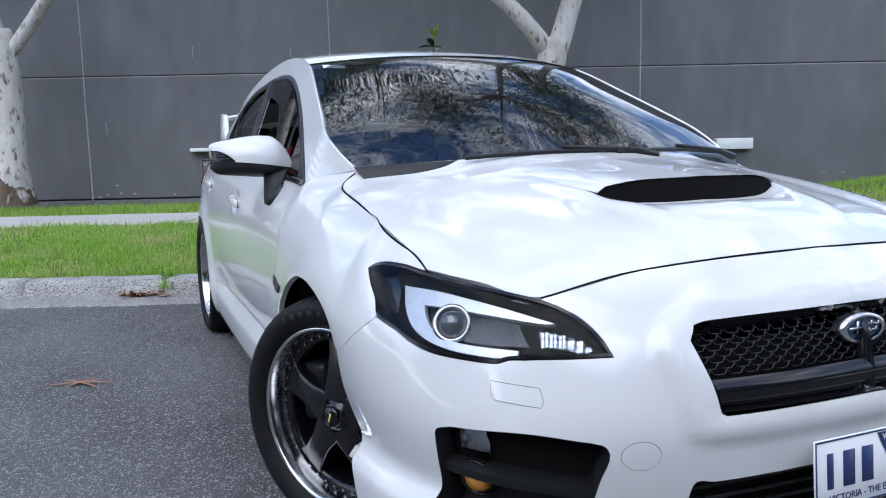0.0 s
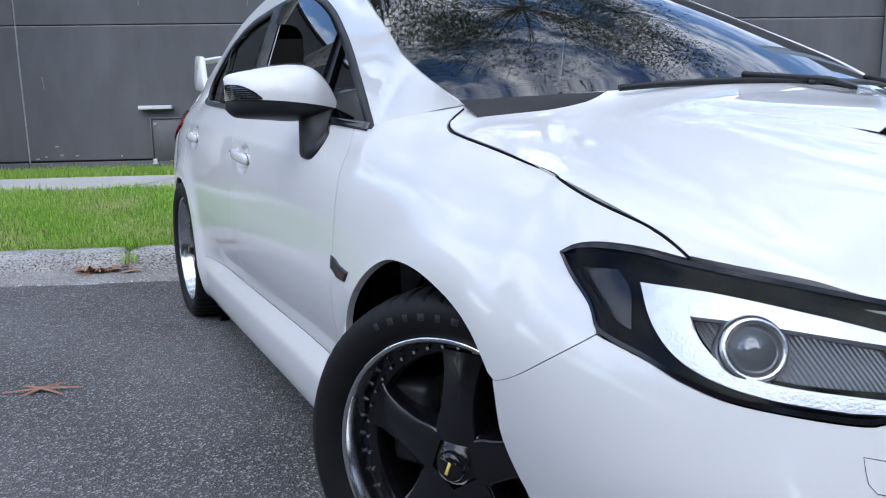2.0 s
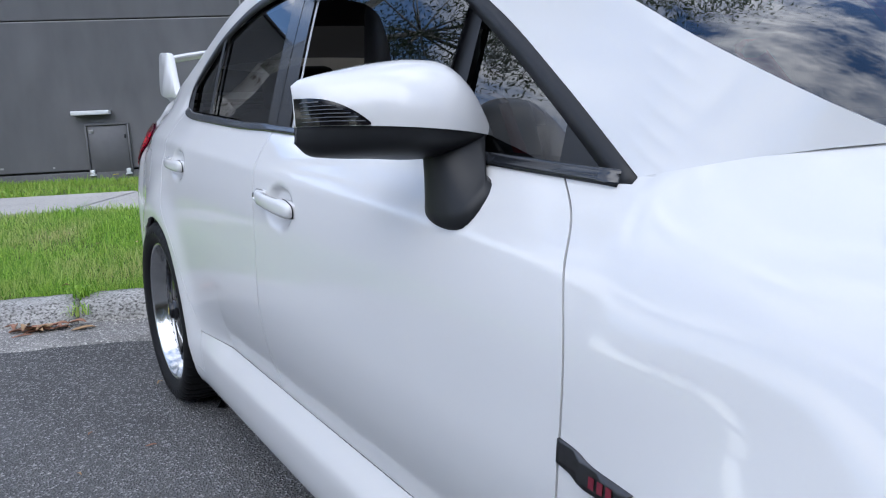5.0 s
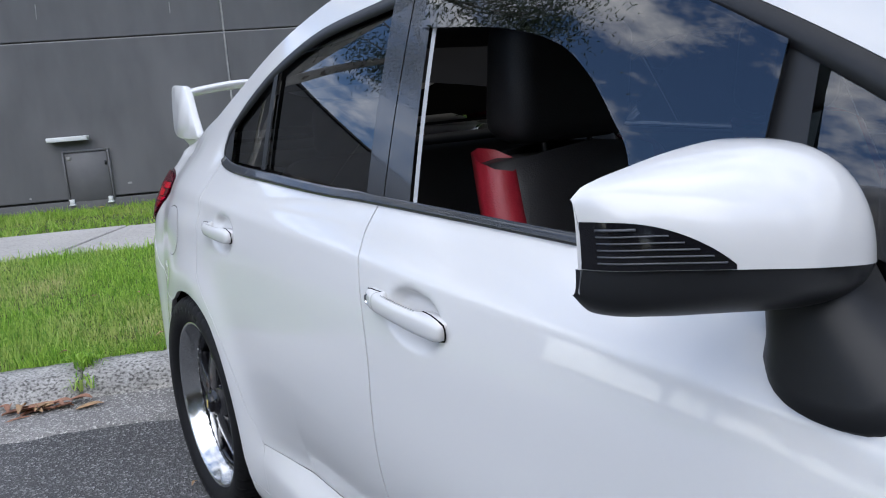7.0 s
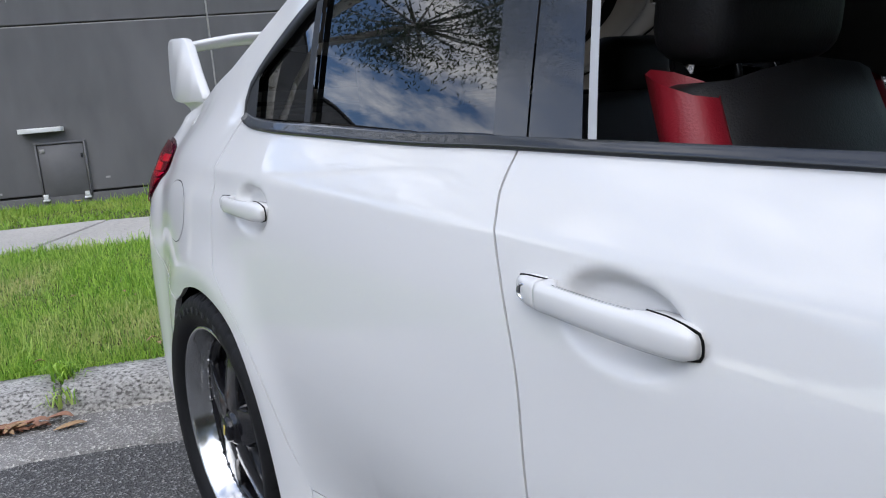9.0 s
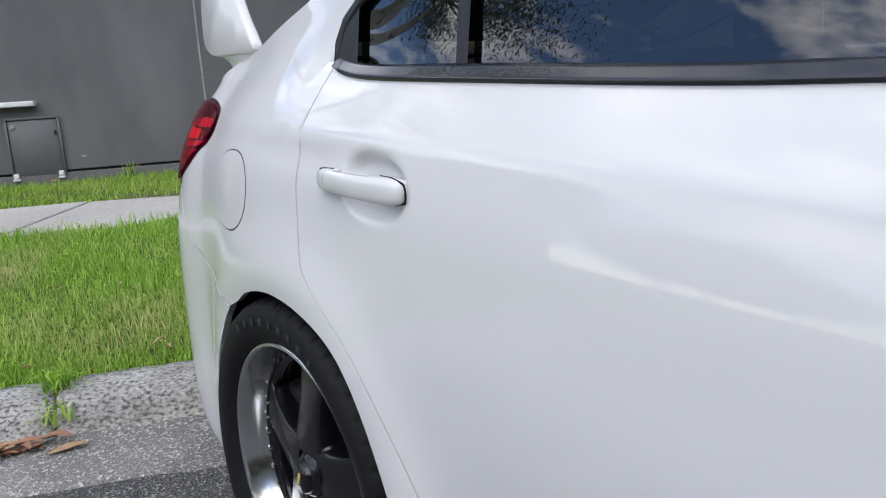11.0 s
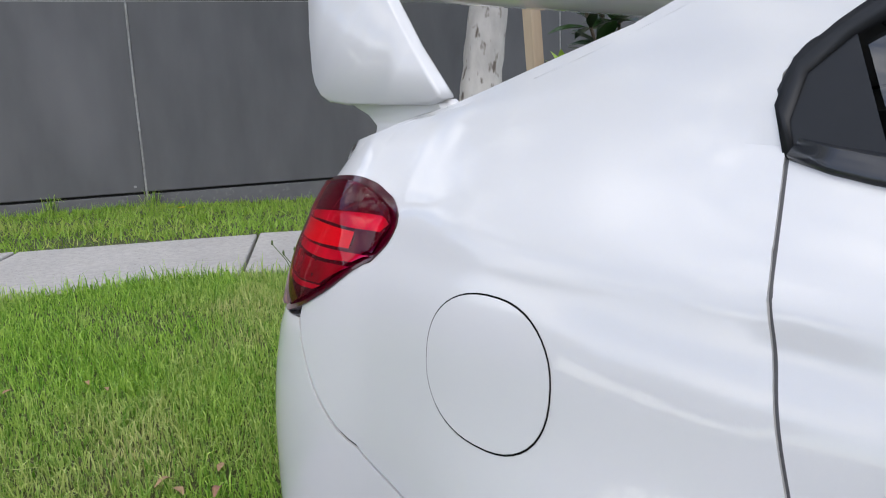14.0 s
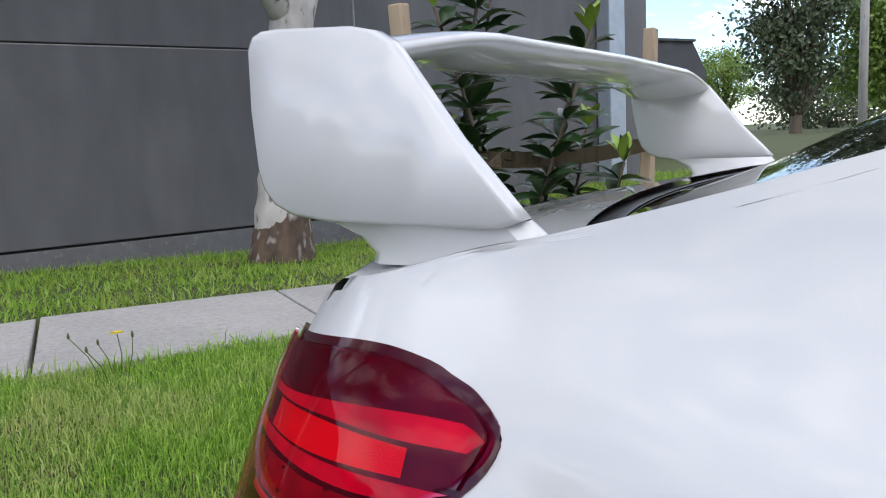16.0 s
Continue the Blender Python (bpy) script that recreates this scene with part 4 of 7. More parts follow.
# fog lamp recess
FOG = loop([(-0.57, 0.33), (-0.588, 0.46), (-0.60, 0.490), (-0.65, 0.501)], [(-0.65, 0.501), (-0.85, 0.507), (-1.0, 0.496)], [(-1.0, 0.496), (-1.032, 0.488), (-1.040, 0.465), (-1.015, 0.42), (-0.972, 0.33)], [(-0.972, 0.33), (-0.57, 0.33)])
for side in (0, 1):
    fog = empty("fog_lamp_bezel", "black plastic bumper recess with fog lamp", "")
    fog.parent = car
    if side:
        fog.scale = (-1, 1, 1)
    o = inner(FOG, 0.006)
    bm = bmesh.new()
    grid(bm, [[body(*p, 0.0) for p in FOG + FOG[:1]], [body(*p, -0.02) for p in o + o[:1]], [body(*p, -0.075) for p in o + o[:1]]])
    part("recess_wall", bm, BLACK, fog)
    part("recess_back", net(body, FOG, -0.074), BLACK, fog)
    for k in range(3):
        bm = net(body, loop([(-0.80, 0.475 - 0.024 * k), (-0.90, 0.477 - 0.024 * k)], [(-0.90, 0.477 - 0.024 * k), (-0.90, 0.469 - 0.024 * k)], [(-0.90, 0.469 - 0.024 * k), (-0.80, 0.467 - 0.024 * k)], [(-0.80, 0.467 - 0.024 * k), (-0.80, 0.475 - 0.024 * k)]), -0.066)
        rim_edges(bm, 0.008)
        part("rib", bm, BLACK, fog)
    shelf = bmesh.new()
    grid(shelf, [[body(-0.585 - 0.43 * k / 14, 0.413 - 0.0012 * k, off) for k in range(15)] for off in (-0.012, -0.075)])
    grid(shelf, [[body(-0.585 - 0.43 * k / 14, 0.413 - 0.0012 * k - dz, -0.012) for k in range(15)] for dz in (0.0, 0.018)])
    part("shelf", shelf, BLACK, fog)
    ol = loop([(-0.605, 0.425), (-0.612, 0.483)], [(-0.612, 0.483), (-0.63, 0.490), (-0.70, 0.492)], [(-0.70, 0.492), (-0.715, 0.488), (-0.718, 0.425)], [(-0.718, 0.425), (-0.605, 0.425)])
    bm = net(body, ol, -0.030)
    bmesh.ops.recalc_face_normals(bm, faces=bm.faces)
    rim_edges(bm, 0.03)
    fl = part("fog_lamp_lens", bm, CLEAR, fog, "clear fog lamp lens")
    fl.visible_shadow = False
    bm = net(body, inner(ol, 0.004), -0.052, 0.01, lambda s, z: 0.003 * math.sin(s * 160) * math.sin(z * 170))
    part("fog_reflector", bm, LAMP_SILVER, fl, "faceted bright reflector")
    c = body(-0.66, 0.378, -0.035)
    bm = bmesh.new()
    m = Matrix.Translation(c) @ (body(-0.66, 0.378, 0.01) - body(-0.66, 0.378, -0.01)).to_track_quat("X", "Z").to_matrix().to_4x4()
    lathe(bm, [(0.0005, 0.018), (0.018, 0.013), (0.029, 0.003), (0.033, -0.02)], 24, m=m)
    part("indicator_lens", bm, AMBER, fog, "round amber indicator")
    bm = bmesh.new()
    lathe(bm, [(0.033, 0.0), (0.036, 0.004), (0.040, -0.002), (0.042, -0.03)], 24, m=m)
    part("indicator_ring", bm, GLOSS_BLACK, fog)

# grille
GRILLE = [(-1.165, 0.662), (-1.21, 0.691), (-1.35, 0.697), (-1.5, 0.699), (-1.5, 0.537), (-1.25, 0.538)]
grille = empty("grille", "black mesh radiator grille", "")
grille.parent = car


def both_halves(bm):
    mirrored(bm)
    return bm


g_out = loop(GRILLE[0:2], GRILLE[1:4], GRILLE[3:5], GRILLE[4:6], [GRILLE[5], (-1.206, 0.60), GRILLE[0]])
part("grille_back", both_halves(net(body, g_out, -0.075)), DARK, grille)
bm = bmesh.new()
o = inner(g_out, 0.004)
grid(bm, [[body(*p, 0.0) for p in g_out + g_out[:1]], [body(*p, -0.012) for p in o + o[:1]], [body(*p, -0.075) for p in o + o[:1]]])
part("grille_frame", both_halves(bm), GLOSS_BLACK, grille)


def in_grille(x, z):
    return -0.44 < x < 0.44 and 0.598 < z < 0.694 and z < 0.66 + (0.44 - abs(x)) * 0.9 and abs(x) < 0.445 - (0.662 - z) * 0.55


bm = bmesh.new()
for row in range(9):
    for col in range(-13, 14):
        x, z = (col + 0.5 * (row % 2)) * 0.0335, 0.600 + 0.0115 * row
        if not in_grille(x, z):
            continue
        pts = []
        for dx, dz in ((-0.0168, 0.0115), (-0.010, 0.002), (0.010, 0.002), (0.0168, 0.0115)):
            xx, zz = x + dx, z + dz
            a = math.acos(min(1, (abs(xx) / half_width(NOSE_Y, zz)) ** (lerp(NOSE_N, zz) / 2)))
            q = body(NOSE_Y - NOSE_LEN * a / (math.pi / 2), zz, -0.028)
            pts.append((math.copysign(q.x, xx), q.y, q.z))
        tube(bm, pts, 0.0022, 4, False)
part("grille_mesh", bm, GLOSS_BLACK, grille, "black mesh of small hexagon bars")
bar = loop([(-1.215, 0.595), (-1.5, 0.600)], [(-1.5, 0.600), (-1.5, 0.545)], [(-1.5, 0.545), (-1.25, 0.548)], [(-1.25, 0.548), (-1.215, 0.595)])
bm = both_halves(net(body, bar, -0.012, 0.012, lambda s, z: 0.012 * math.cos((z - 0.573) * 60)))
part("grille_bar", bm, GLOSS_BLACK, grille, "gloss black wide grille bar")
bm = bmesh.new()
EM = Matrix.Translation((0.0, lerp(NOSE_TIP, 0.655) + 0.022, 0.652)) @ Matrix.Rotation(radians(-90), 4, "Z") @ Matrix.Diagonal((1, 1.36, 0.70, 1))
lathe(bm, [(0.034, 0.013), (0.039, 0.014), (0.043, 0.011), (0.0445, 0.004), (0.0445, -0.012)], 48, m=EM)
em = part("emblem_ring", bm, SILVER, grille, "oval chrome emblem ring")
bm = bmesh.new()
lathe(bm, [(0.0005, 0.012), (0.02, 0.011), (0.037, 0.009)], 48, m=EM)
part("emblem_face", bm, BADGE_BLUE, em, "dark blue emblem face")
for ex, ez, er in ((-0.025, 0.004, 0.020), (0.018, 0.014, 0.008), (0.040, 0.012, 0.008), (0.012, -0.006, 0.008), (0.034, -0.004, 0.008), (0.002, -0.022, 0.008)):
    bm = bmesh.new()
    p = EM.to_translation() + Vector((ex * 0.84, -0.0145, ez * 0.70))
    for w, h in ((er * 1.1, er * 0.12), (er * 0.12, er * 0.7)):
        box(bm, (2 * w, 0.002, 2 * h), Matrix.Translation(p))
    part("emblem_mark", bm, SILVER, em)
# lower intake
low = loop([(-1.195, 0.272), (-1.195, 0.30), (-1.218, 0.403)], [(-1.218, 0.403), (-1.5, 0.408)], [(-1.5, 0.408), (-1.5, 0.272)], [(-1.5, 0.272), (-1.195, 0.272)])
part("lower_intake", both_halves(net(body, low, -0.06)), DARK, car, "black lower air intake")
for k in range(4):
    bm = bmesh.new()
    z = 0.295 + 0.028 * k
    tube(bm, [(x * 0.04, lerp(NOSE_TIP, z) + 0.05 + 0.11 * (x * 0.04) ** 2, z) for x in range(-10, 11)], 0.005, 6)
    part("intake_slat", bm, BLACK, car)
# number plate with plain bars for its characters
plate = empty("number_plate", "white number plate with dark blue characters as bars", "")
plate.parent = car
plate.matrix_local = Matrix.Translation((0.0, -0.948, 0.405)) @ pose(0, 0, 0, -4, 0, 0)
bm = bmesh.new()
box(bm, (0.372, 0.004, 0.134), None, 0.0015, 1)
part("plate_sheet", bm, PLATE, plate)
bm = bmesh.new()
for w, h, x, z in ((0.366, 0.003, 0, 0.0635), (0.366, 0.003, 0, -0.0635), (0.003, 0.128, 0.1825, 0), (0.003, 0.128, -0.1825, 0)):
    box(bm, (w, 0.0015, h), Matrix.Translation((x, -0.0025, z)))
part("plate_border", bm, PLATE_BLUE, plate)
for i, x in enumerate((-0.148, -0.100, -0.052, 0.052, 0.100, 0.148)):
    bm = bmesh.new()
    box(bm, (0.016 if i == 0 else 0.030, 0.0015, 0.068), Matrix.Translation((x, -0.0028, 0.006)), 0.0006, 1)
    part("character_bar", bm, PLATE_BLUE, plate)
bm = bmesh.new()
bm.faces.new([bm.verts.new(p) for p in ((-0.026, -0.0032, 0.060), (0.026, -0.0032, 0.060), (0.0, -0.0032, 0.012))])
tri = part("plate_triangle", bm, PLATE_BLUE, plate)


def words(text, size, mat, parent, m):
    cu = bpy.data.curves.new("lettering", "FONT")
    cu.body, cu.size, cu.align_x, cu.align_y, cu.extrude = text, size, "CENTER", "CENTER", 0.0004
    tmp = bpy.data.objects.new("lettering", cu)
    scene.collection.objects.link(tmp)
    me = bpy.data.meshes.new_from_object(tmp.evaluated_get(bpy.context.evaluated_depsgraph_get()))
    bpy.data.objects.remove(tmp)
    bpy.data.curves.remove(cu)
    me.materials.clear()
    me.materials.append(mat)
    ob = new("lettering", me)
    ob.parent = parent
    ob.matrix_local = m
    return ob


words("VICTORIA - THE EDUCATION STATE", 0.0185, PLATE_BLUE, plate, Matrix.Translation((0, -0.0032, -0.047)) @ pose(0, 0, 0, 90, 0, 0))
words("VIC", 0.017, PLATE, tri, Matrix.Translation((0, -0.0042, 0.050)) @ pose(0, 0, 0, 90, 0, 0))
# washer cover and towing cover, as fine outlines in the bumper
for name, c in (("washer_cover", loop([(-0.764, 0.592), (-0.766, 0.568), (-0.775, 0.560)], [(-0.775, 0.560), (-0.88, 0.553)], [(-0.88, 0.553), (-0.886, 0.560), (-0.875, 0.585)], [(-0.875, 0.585), (-0.764, 0.592)])),
                ("towing_cover", [(-1.106 + 0.042 * math.cos(radians(8 * k)), 0.470 + 0.026 * math.sin(radians(8 * k))) for k in range(45)])):
    bm = net(body, c, 0.0012)
    bmesh.ops.recalc_face_normals(bm, faces=bm.faces)
    for e in bm.edges:
        e.smooth = not e.is_boundary
    rim_edges(bm, 0.004)
    cov = part(name, bm, PAINT, car, "white flush bumper cover")
    ring_between("cover_joint", inner(c, -0.0009), c, cov, DARK, 0.0006, 0.0006, "thin shadow line", both=False)

# bonnet scoop
probe = bmesh.new()
probe.from_mesh(hood.data)
hood_tree = BVHTree.FromBMesh(probe)
probe.free()


def hood_z(x, y):
    return hood_tree.ray_cast(Vector((x, y, 2.0)), Vector((0, 0, -1)))[0].z


bm = bmesh.new()
rows = []
for j in range(17):
    v = j / 16
    y = -0.425 + 0.40 * v
    lift = 0.034 * (1 - v) ** 1.3 + 0.001
    row = []
    for i in range(29):
        u = -1 + 2 * i / 28
        w = 0.275 + 0.05 * v
        base = hood_z(u * w, y + 0.05 * u * u) + scoop_dip(u * w, y + 0.05 * u * u) - 0.003
        top = lift * max(0.0, 1 - abs(u) ** 5) ** 0.6
        row.append((u * w, y + 0.05 * u * u, base + top + 0.002))
    rows.append(row)
grid(bm, rows)
scoop = part("bonnet_scoop", bm, PAINT, car, "raised white bonnet scoop")
# black sheet across the mouth stands in for its inner shade
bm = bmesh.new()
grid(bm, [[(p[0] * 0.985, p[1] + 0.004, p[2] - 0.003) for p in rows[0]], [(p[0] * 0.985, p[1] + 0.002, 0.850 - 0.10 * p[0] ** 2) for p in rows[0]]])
part("scoop_mouth_shade", bm, DARK, scoop, "black sheet standing for the shade in the scoop opening")

# fuel flap
FUEL = [(2.8650 + 0.0885 * math.copysign(abs(math.cos(radians(a))) ** 0.86, math.cos(radians(a))) + 0.05 * 0.0745 * math.sin(radians(a)), 0.8040 + 0.0695 * math.copysign(abs(math.sin(radians(a))) ** 0.86, math.sin(radians(a)))) for a in range(0, 360, 8)]
bm = net(body, FUEL, 0.0012)
bmesh.ops.recalc_face_normals(bm, faces=bm.faces)
for e in bm.edges:
    e.smooth = not e.is_boundary
rim_edges(bm, 0.005)
flap = part("fuel_flap", bm, PAINT, car, "rounded white fuel flap")
ring_between("flap_joint", inner(FUEL, -0.0019), FUEL, flap, DARK, 0.0005, 0.0005, "thin shadow line", both=False)


# door handles
def handle(y0, y1, z0, z1, key):
    """A grip between a short fixed cap and a squared front end, with thin black gaskets where both meet the skin."""
    HIGH = [(0.0, 0.0095), (0.03, 0.0130), (0.10, 0.0150), (0.20, 0.0158), (0.30, 0.0155), (0.55, 0.0160), (0.75, 0.0172), (0.90, 0.0168), (0.96, 0.0150), (1.0, 0.0112)]
    STAND = [(0.0, 0.008), (0.04, 0.0145), (0.14, 0.021), (0.24, 0.0235), (0.45, 0.0250), (0.65, 0.0240), (0.85, 0.0205), (0.95, 0.0175), (1.0, 0.013)]

    def axis(t):
        y, z = y0 + (y1 - y0) * t, z0 + (z1 - z0) * t
        return lerp(WIDE, y) - lerp(UP_IN, lerp(TOP, y) - z) * lerp(TOP_IN, y), y, z

    def length(t0, t1, n):
        rows = []
        for j in range(n + 1):
            t = t0 + (t1 - t0) * j / n
            x, y, z = axis(t)
            hw, out = lerp(HIGH, t), lerp(STAND, t)
            back = -0.010 if t < 0.20 or t > 0.80 else max(-0.010, min(out - 0.014, -0.010 + 0.24 * min(t - 0.20, 0.80 - t)))
            row = []
            for dx, dz in ((back, -0.94), (back + 0.35 * (out - back), -1.0), (out - 0.0085, -0.985), (out - 0.0045, -0.93), (out - 0.0018, -0.80), (out - 0.0004, -0.5), (out, 0.0),
                           (out - 0.0006, 0.45), (out - 0.0024, 0.74), (out - 0.0058, 0.91), (out - 0.0105, 0.985), (back + 0.35 * (out - back), 1.0), (back, 0.94)):
                row.append((-(x + dx), y, z + hw * dz))
            rows.append(row + row[:1])
        bm = bmesh.new()
        grid(bm, rows)
        bmesh.ops.remove_doubles(bm, verts=bm.verts, dist=0.0002)
        bmesh.ops.holes_fill(bm, edges=[e for e in bm.edges if e.is_boundary], sides=30)
        return bm

    for side in (0, 1):
        h = empty("door_handle", "white pull handle in a shallow bowl", "")
        h.parent = car
        if side:
            h.scale = (-1, 1, 1)
        part("fixed_cap", length(0.0, 0.180, 9), PAINT, h)
        part("grip", length(0.184, 1.0, 40), PAINT, h)
        # gaskets follow the outline of the two seats
        for ts in ([(0.76, 1), (0.81, 1), (0.86, 1), (0.92, 1), (0.97, 1), (1.012, 0.9), (1.022, 0.3), (1.022, -0.3), (1.012, -0.9), (0.97, -1), (0.92, -1), (0.80, -1), (0.70, -1)], [(0.03, 1), (0.08, 1), (0.14, 1), (0.20, 1)], [(0.03, -1), (0.10, -1), (0.17, -1), (0.235, -1)]):
            pts = []
            for t, k in ts:
                x, y, z = axis(t)
                zz = z + k * (lerp(HIGH, min(t, 0.985)) - 0.0004)
                depth = 0.006 if t > 0.9 or t < 0.15 else 0.004
                pts.append((-(x + depth), y, zz))
            bm = bmesh.new()
            tube(bm, [tuple(p) for p in spline(pts, 24)], 0.0014, 6)
            part("handle_gasket", bm, DARK, h, "black rubber gasket")
        if key:
            x, y, z = axis(0.098)
            m = Matrix.Translation((-(x + lerp(STAND, 0.098) - 0.002), y, z)) @ Matrix.Rotation(math.pi, 4, "Z") @ Matrix.Rotation(0.10, 4, "Z")
            bm = bmesh.new()
            lathe(bm, [(0.0062, -0.004), (0.0072, 0.0016), (0.0086, 0.0020), (0.0092, 0.0)], 24, m=m)
            ring = part("key_lock", bm, SILVER, h, "small round key lock")
            bm = bmesh.new()
            lathe(bm, [(0.0003, 0.0004), (0.0064, 0.0)], 24, m=m)
            part("key_face", bm, DISC, ring)


handle(1.588, 1.355, 0.8165, 0.7985, True)
handle(2.495, 2.276, 0.8495, 0.8415, False)

# door mirrors
def door_mirror(side):
    mir = empty("door_mirror", "white and black door mirror with smoked indicator", "")
    mir.parent = car
    if side:
        mir.scale = (-1, 1, 1)
    TOPZ = [(-1.003, 1.036), (-0.990, 1.045), (-0.94, 1.056), (-0.88, 1.066), (-0.83, 1.069), (-0.785, 1.060), (-0.745, 1.015), (-0.728, 0.958)]
    MIDZ = [(-1.003, 0.980), (-0.97, 0.981), (-0.90, 0.977), (-0.82, 0.968), (-0.728, 0.954)]
    LOWZ = [(-1.003, 0.958), (-0.985, 0.940), (-0.96, 0.934), (-0.90, 0.929), (-0.83, 0.924), (-0.78, 0.935), (-0.728, 0.950)]
    FRONT = [(-1.003, 0.903), (-0.992, 0.872), (-0.965, 0.838), (-0.92, 0.803), (-0.87, 0.778), (-0.80, 0.776), (-0.728, 0.812)]
    BACK = [(-1.003, 0.908), (-0.9, 0.90), (-0.728, 0.872)]

    def strip(name, a, b, bow, mat, label="", inset=0.0):
        bm = bmesh.new()
        rows = []
        for j in range(31):
            x = -1.0028 + (1.0028 - 0.7285) * (j / 30) ** 1.4
            za, zb = lerp(a, x), lerp(b, x)
            f, k = lerp(FRONT, x) + inset, lerp(BACK, x)
            row = []
            for i in range(15):
                t = i / 14
                if bow == "cap":
                    ang = math.pi / 2 * t
                    row.append((x, k + (f - k) * math.sin(ang) ** 0.75, zb + (za - zb) * math.cos(ang) ** 0.85))
                else:
                    ang = math.pi / 2 * t
                    row.append((x, f + 0.003 + (k - f) * (1 - math.cos(ang)) ** 1.4, za + (zb - za) * math.sin(ang) ** 0.9))
            rows.append(row)
        grid(bm, rows)
        return part(name, bm, mat, mir, label)

    strip("cap", TOPZ, MIDZ, "cap", PAINT, "white mirror cap")
    strip("lower_shell", MIDZ, LOWZ, "low", BLACK, "black plastic lower shell")
    bm = bmesh.new()
    rows = []
    for x in [-1.0025 + 0.274 * k / 20 for k in range(21)]:
        rows.append([(x, lerp(BACK, x) - 0.004, lerp(TOPZ, x) - 0.006), (x, lerp(BACK, x) - 0.012, 0.5 * (lerp(TOPZ, x) + lerp(LOWZ, x))), (x, lerp(BACK, x) - 0.004, lerp(LOWZ, x) + 0.003)])
    grid(bm, rows)
    part("mirror_glass", bm, CHROME, mir, "mirror glass")
    # smoked indicator let into the cap's outer end, with pale ribs behind the lens
    def on_cap(x, z, off):
        tt = (z - lerp(MIDZ, x)) / (lerp(TOPZ, x) - lerp(MIDZ, x))
        ang = math.acos(min(1.0, max(0.0, tt)) ** (1 / 0.85))
        return (x - off * 0.3, lerp(BACK, x) + (lerp(FRONT, x) - lerp(BACK, x)) * math.sin(ang) ** 0.75 - off, z)

    def high(t):
        return 0.004 + 0.034 * max(0.0, 1 - t ** 2.2)

    bm = bmesh.new()
    rows = []
    for j in range(19):
        t = j / 18
        x = -1.0022 + 0.072 * t
        lo = lerp(MIDZ, x) + 0.001
        rows.append([on_cap(x, lo + high(t) * i / 7, 0.003) for i in range(8)])
    grid(bm, rows)
    lens = part("indicator", bm, GLOSS_BLACK, mir, "smoked ribbed indicator lens")
    for r in range(6):
        bm = bmesh.new()
        pts = []
        for j in range(17):
            t = 0.06 + 0.86 * j / 16
            x = -1.0022 + 0.072 * t
            dz = 0.0055 + 0.0052 * r
            if dz < high(t) - 0.004:
                pts.append(on_cap(x, lerp(MIDZ, x) + 0.001 + dz, 0.0036))
        if len(pts) > 2:
            tube(bm, pts, 0.0008 if r < 5 else 0.0012, 5)
            part("rib", bm, SMOKE_RIB, lens)
        else:
            bm.free()
    # the arm runs from under the shell to a broad foot on the door
    foot = [(0.868, 0.866), (0.852, 0.847), (0.832, 0.836), (0.795, 0.829), (0.755, 0.831), (0.738, 0.842), (0.729, 0.860), (0.727, 0.882), (0.738, 0.897), (0.768, 0.905), (0.810, 0.903), (0.852, 0.890)]
    foot = [(float(p[0]), float(p[1])) for p in spline(foot + foot[:1], 32)][:-1]
    low_ring = [body(y, z, -0.004) for y, z in foot]
    mid_ring = [body(0.798 + (y - 0.798) * 0.96, 0.866 + (z - 0.866) * 0.96, 0.008) for y, z in foot]
    top_ring = []
    for y, z in foot:
        a = math.atan2(z - 0.866, -(y - 0.798) * 0.55)
        top_ring.append(Vector((-0.786 + 0.046 * math.copysign(abs(math.sin(a)) ** 0.8, math.sin(a)), 0.832 - 0.040 * math.copysign(abs(math.cos(a)) ** 0.8, math.cos(a)), 0.948 + 0.012 * math.sin(a))))
    rows = [low_ring, mid_ring]
    for t in (0.18, 0.36, 0.54, 0.72, 0.88, 1.0):
        rows.append([p.lerp(q, t) for p, q in zip(mid_ring, top_ring)])
    bm = bmesh.new()
    grid(bm, [r + r[:1] for r in rows])
    bmesh.ops.remove_doubles(bm, verts=bm.verts, dist=0.0003)
    part("arm", bm, BLACK, mir, "black plastic mirror arm")


door_mirror(0)
door_mirror(1)

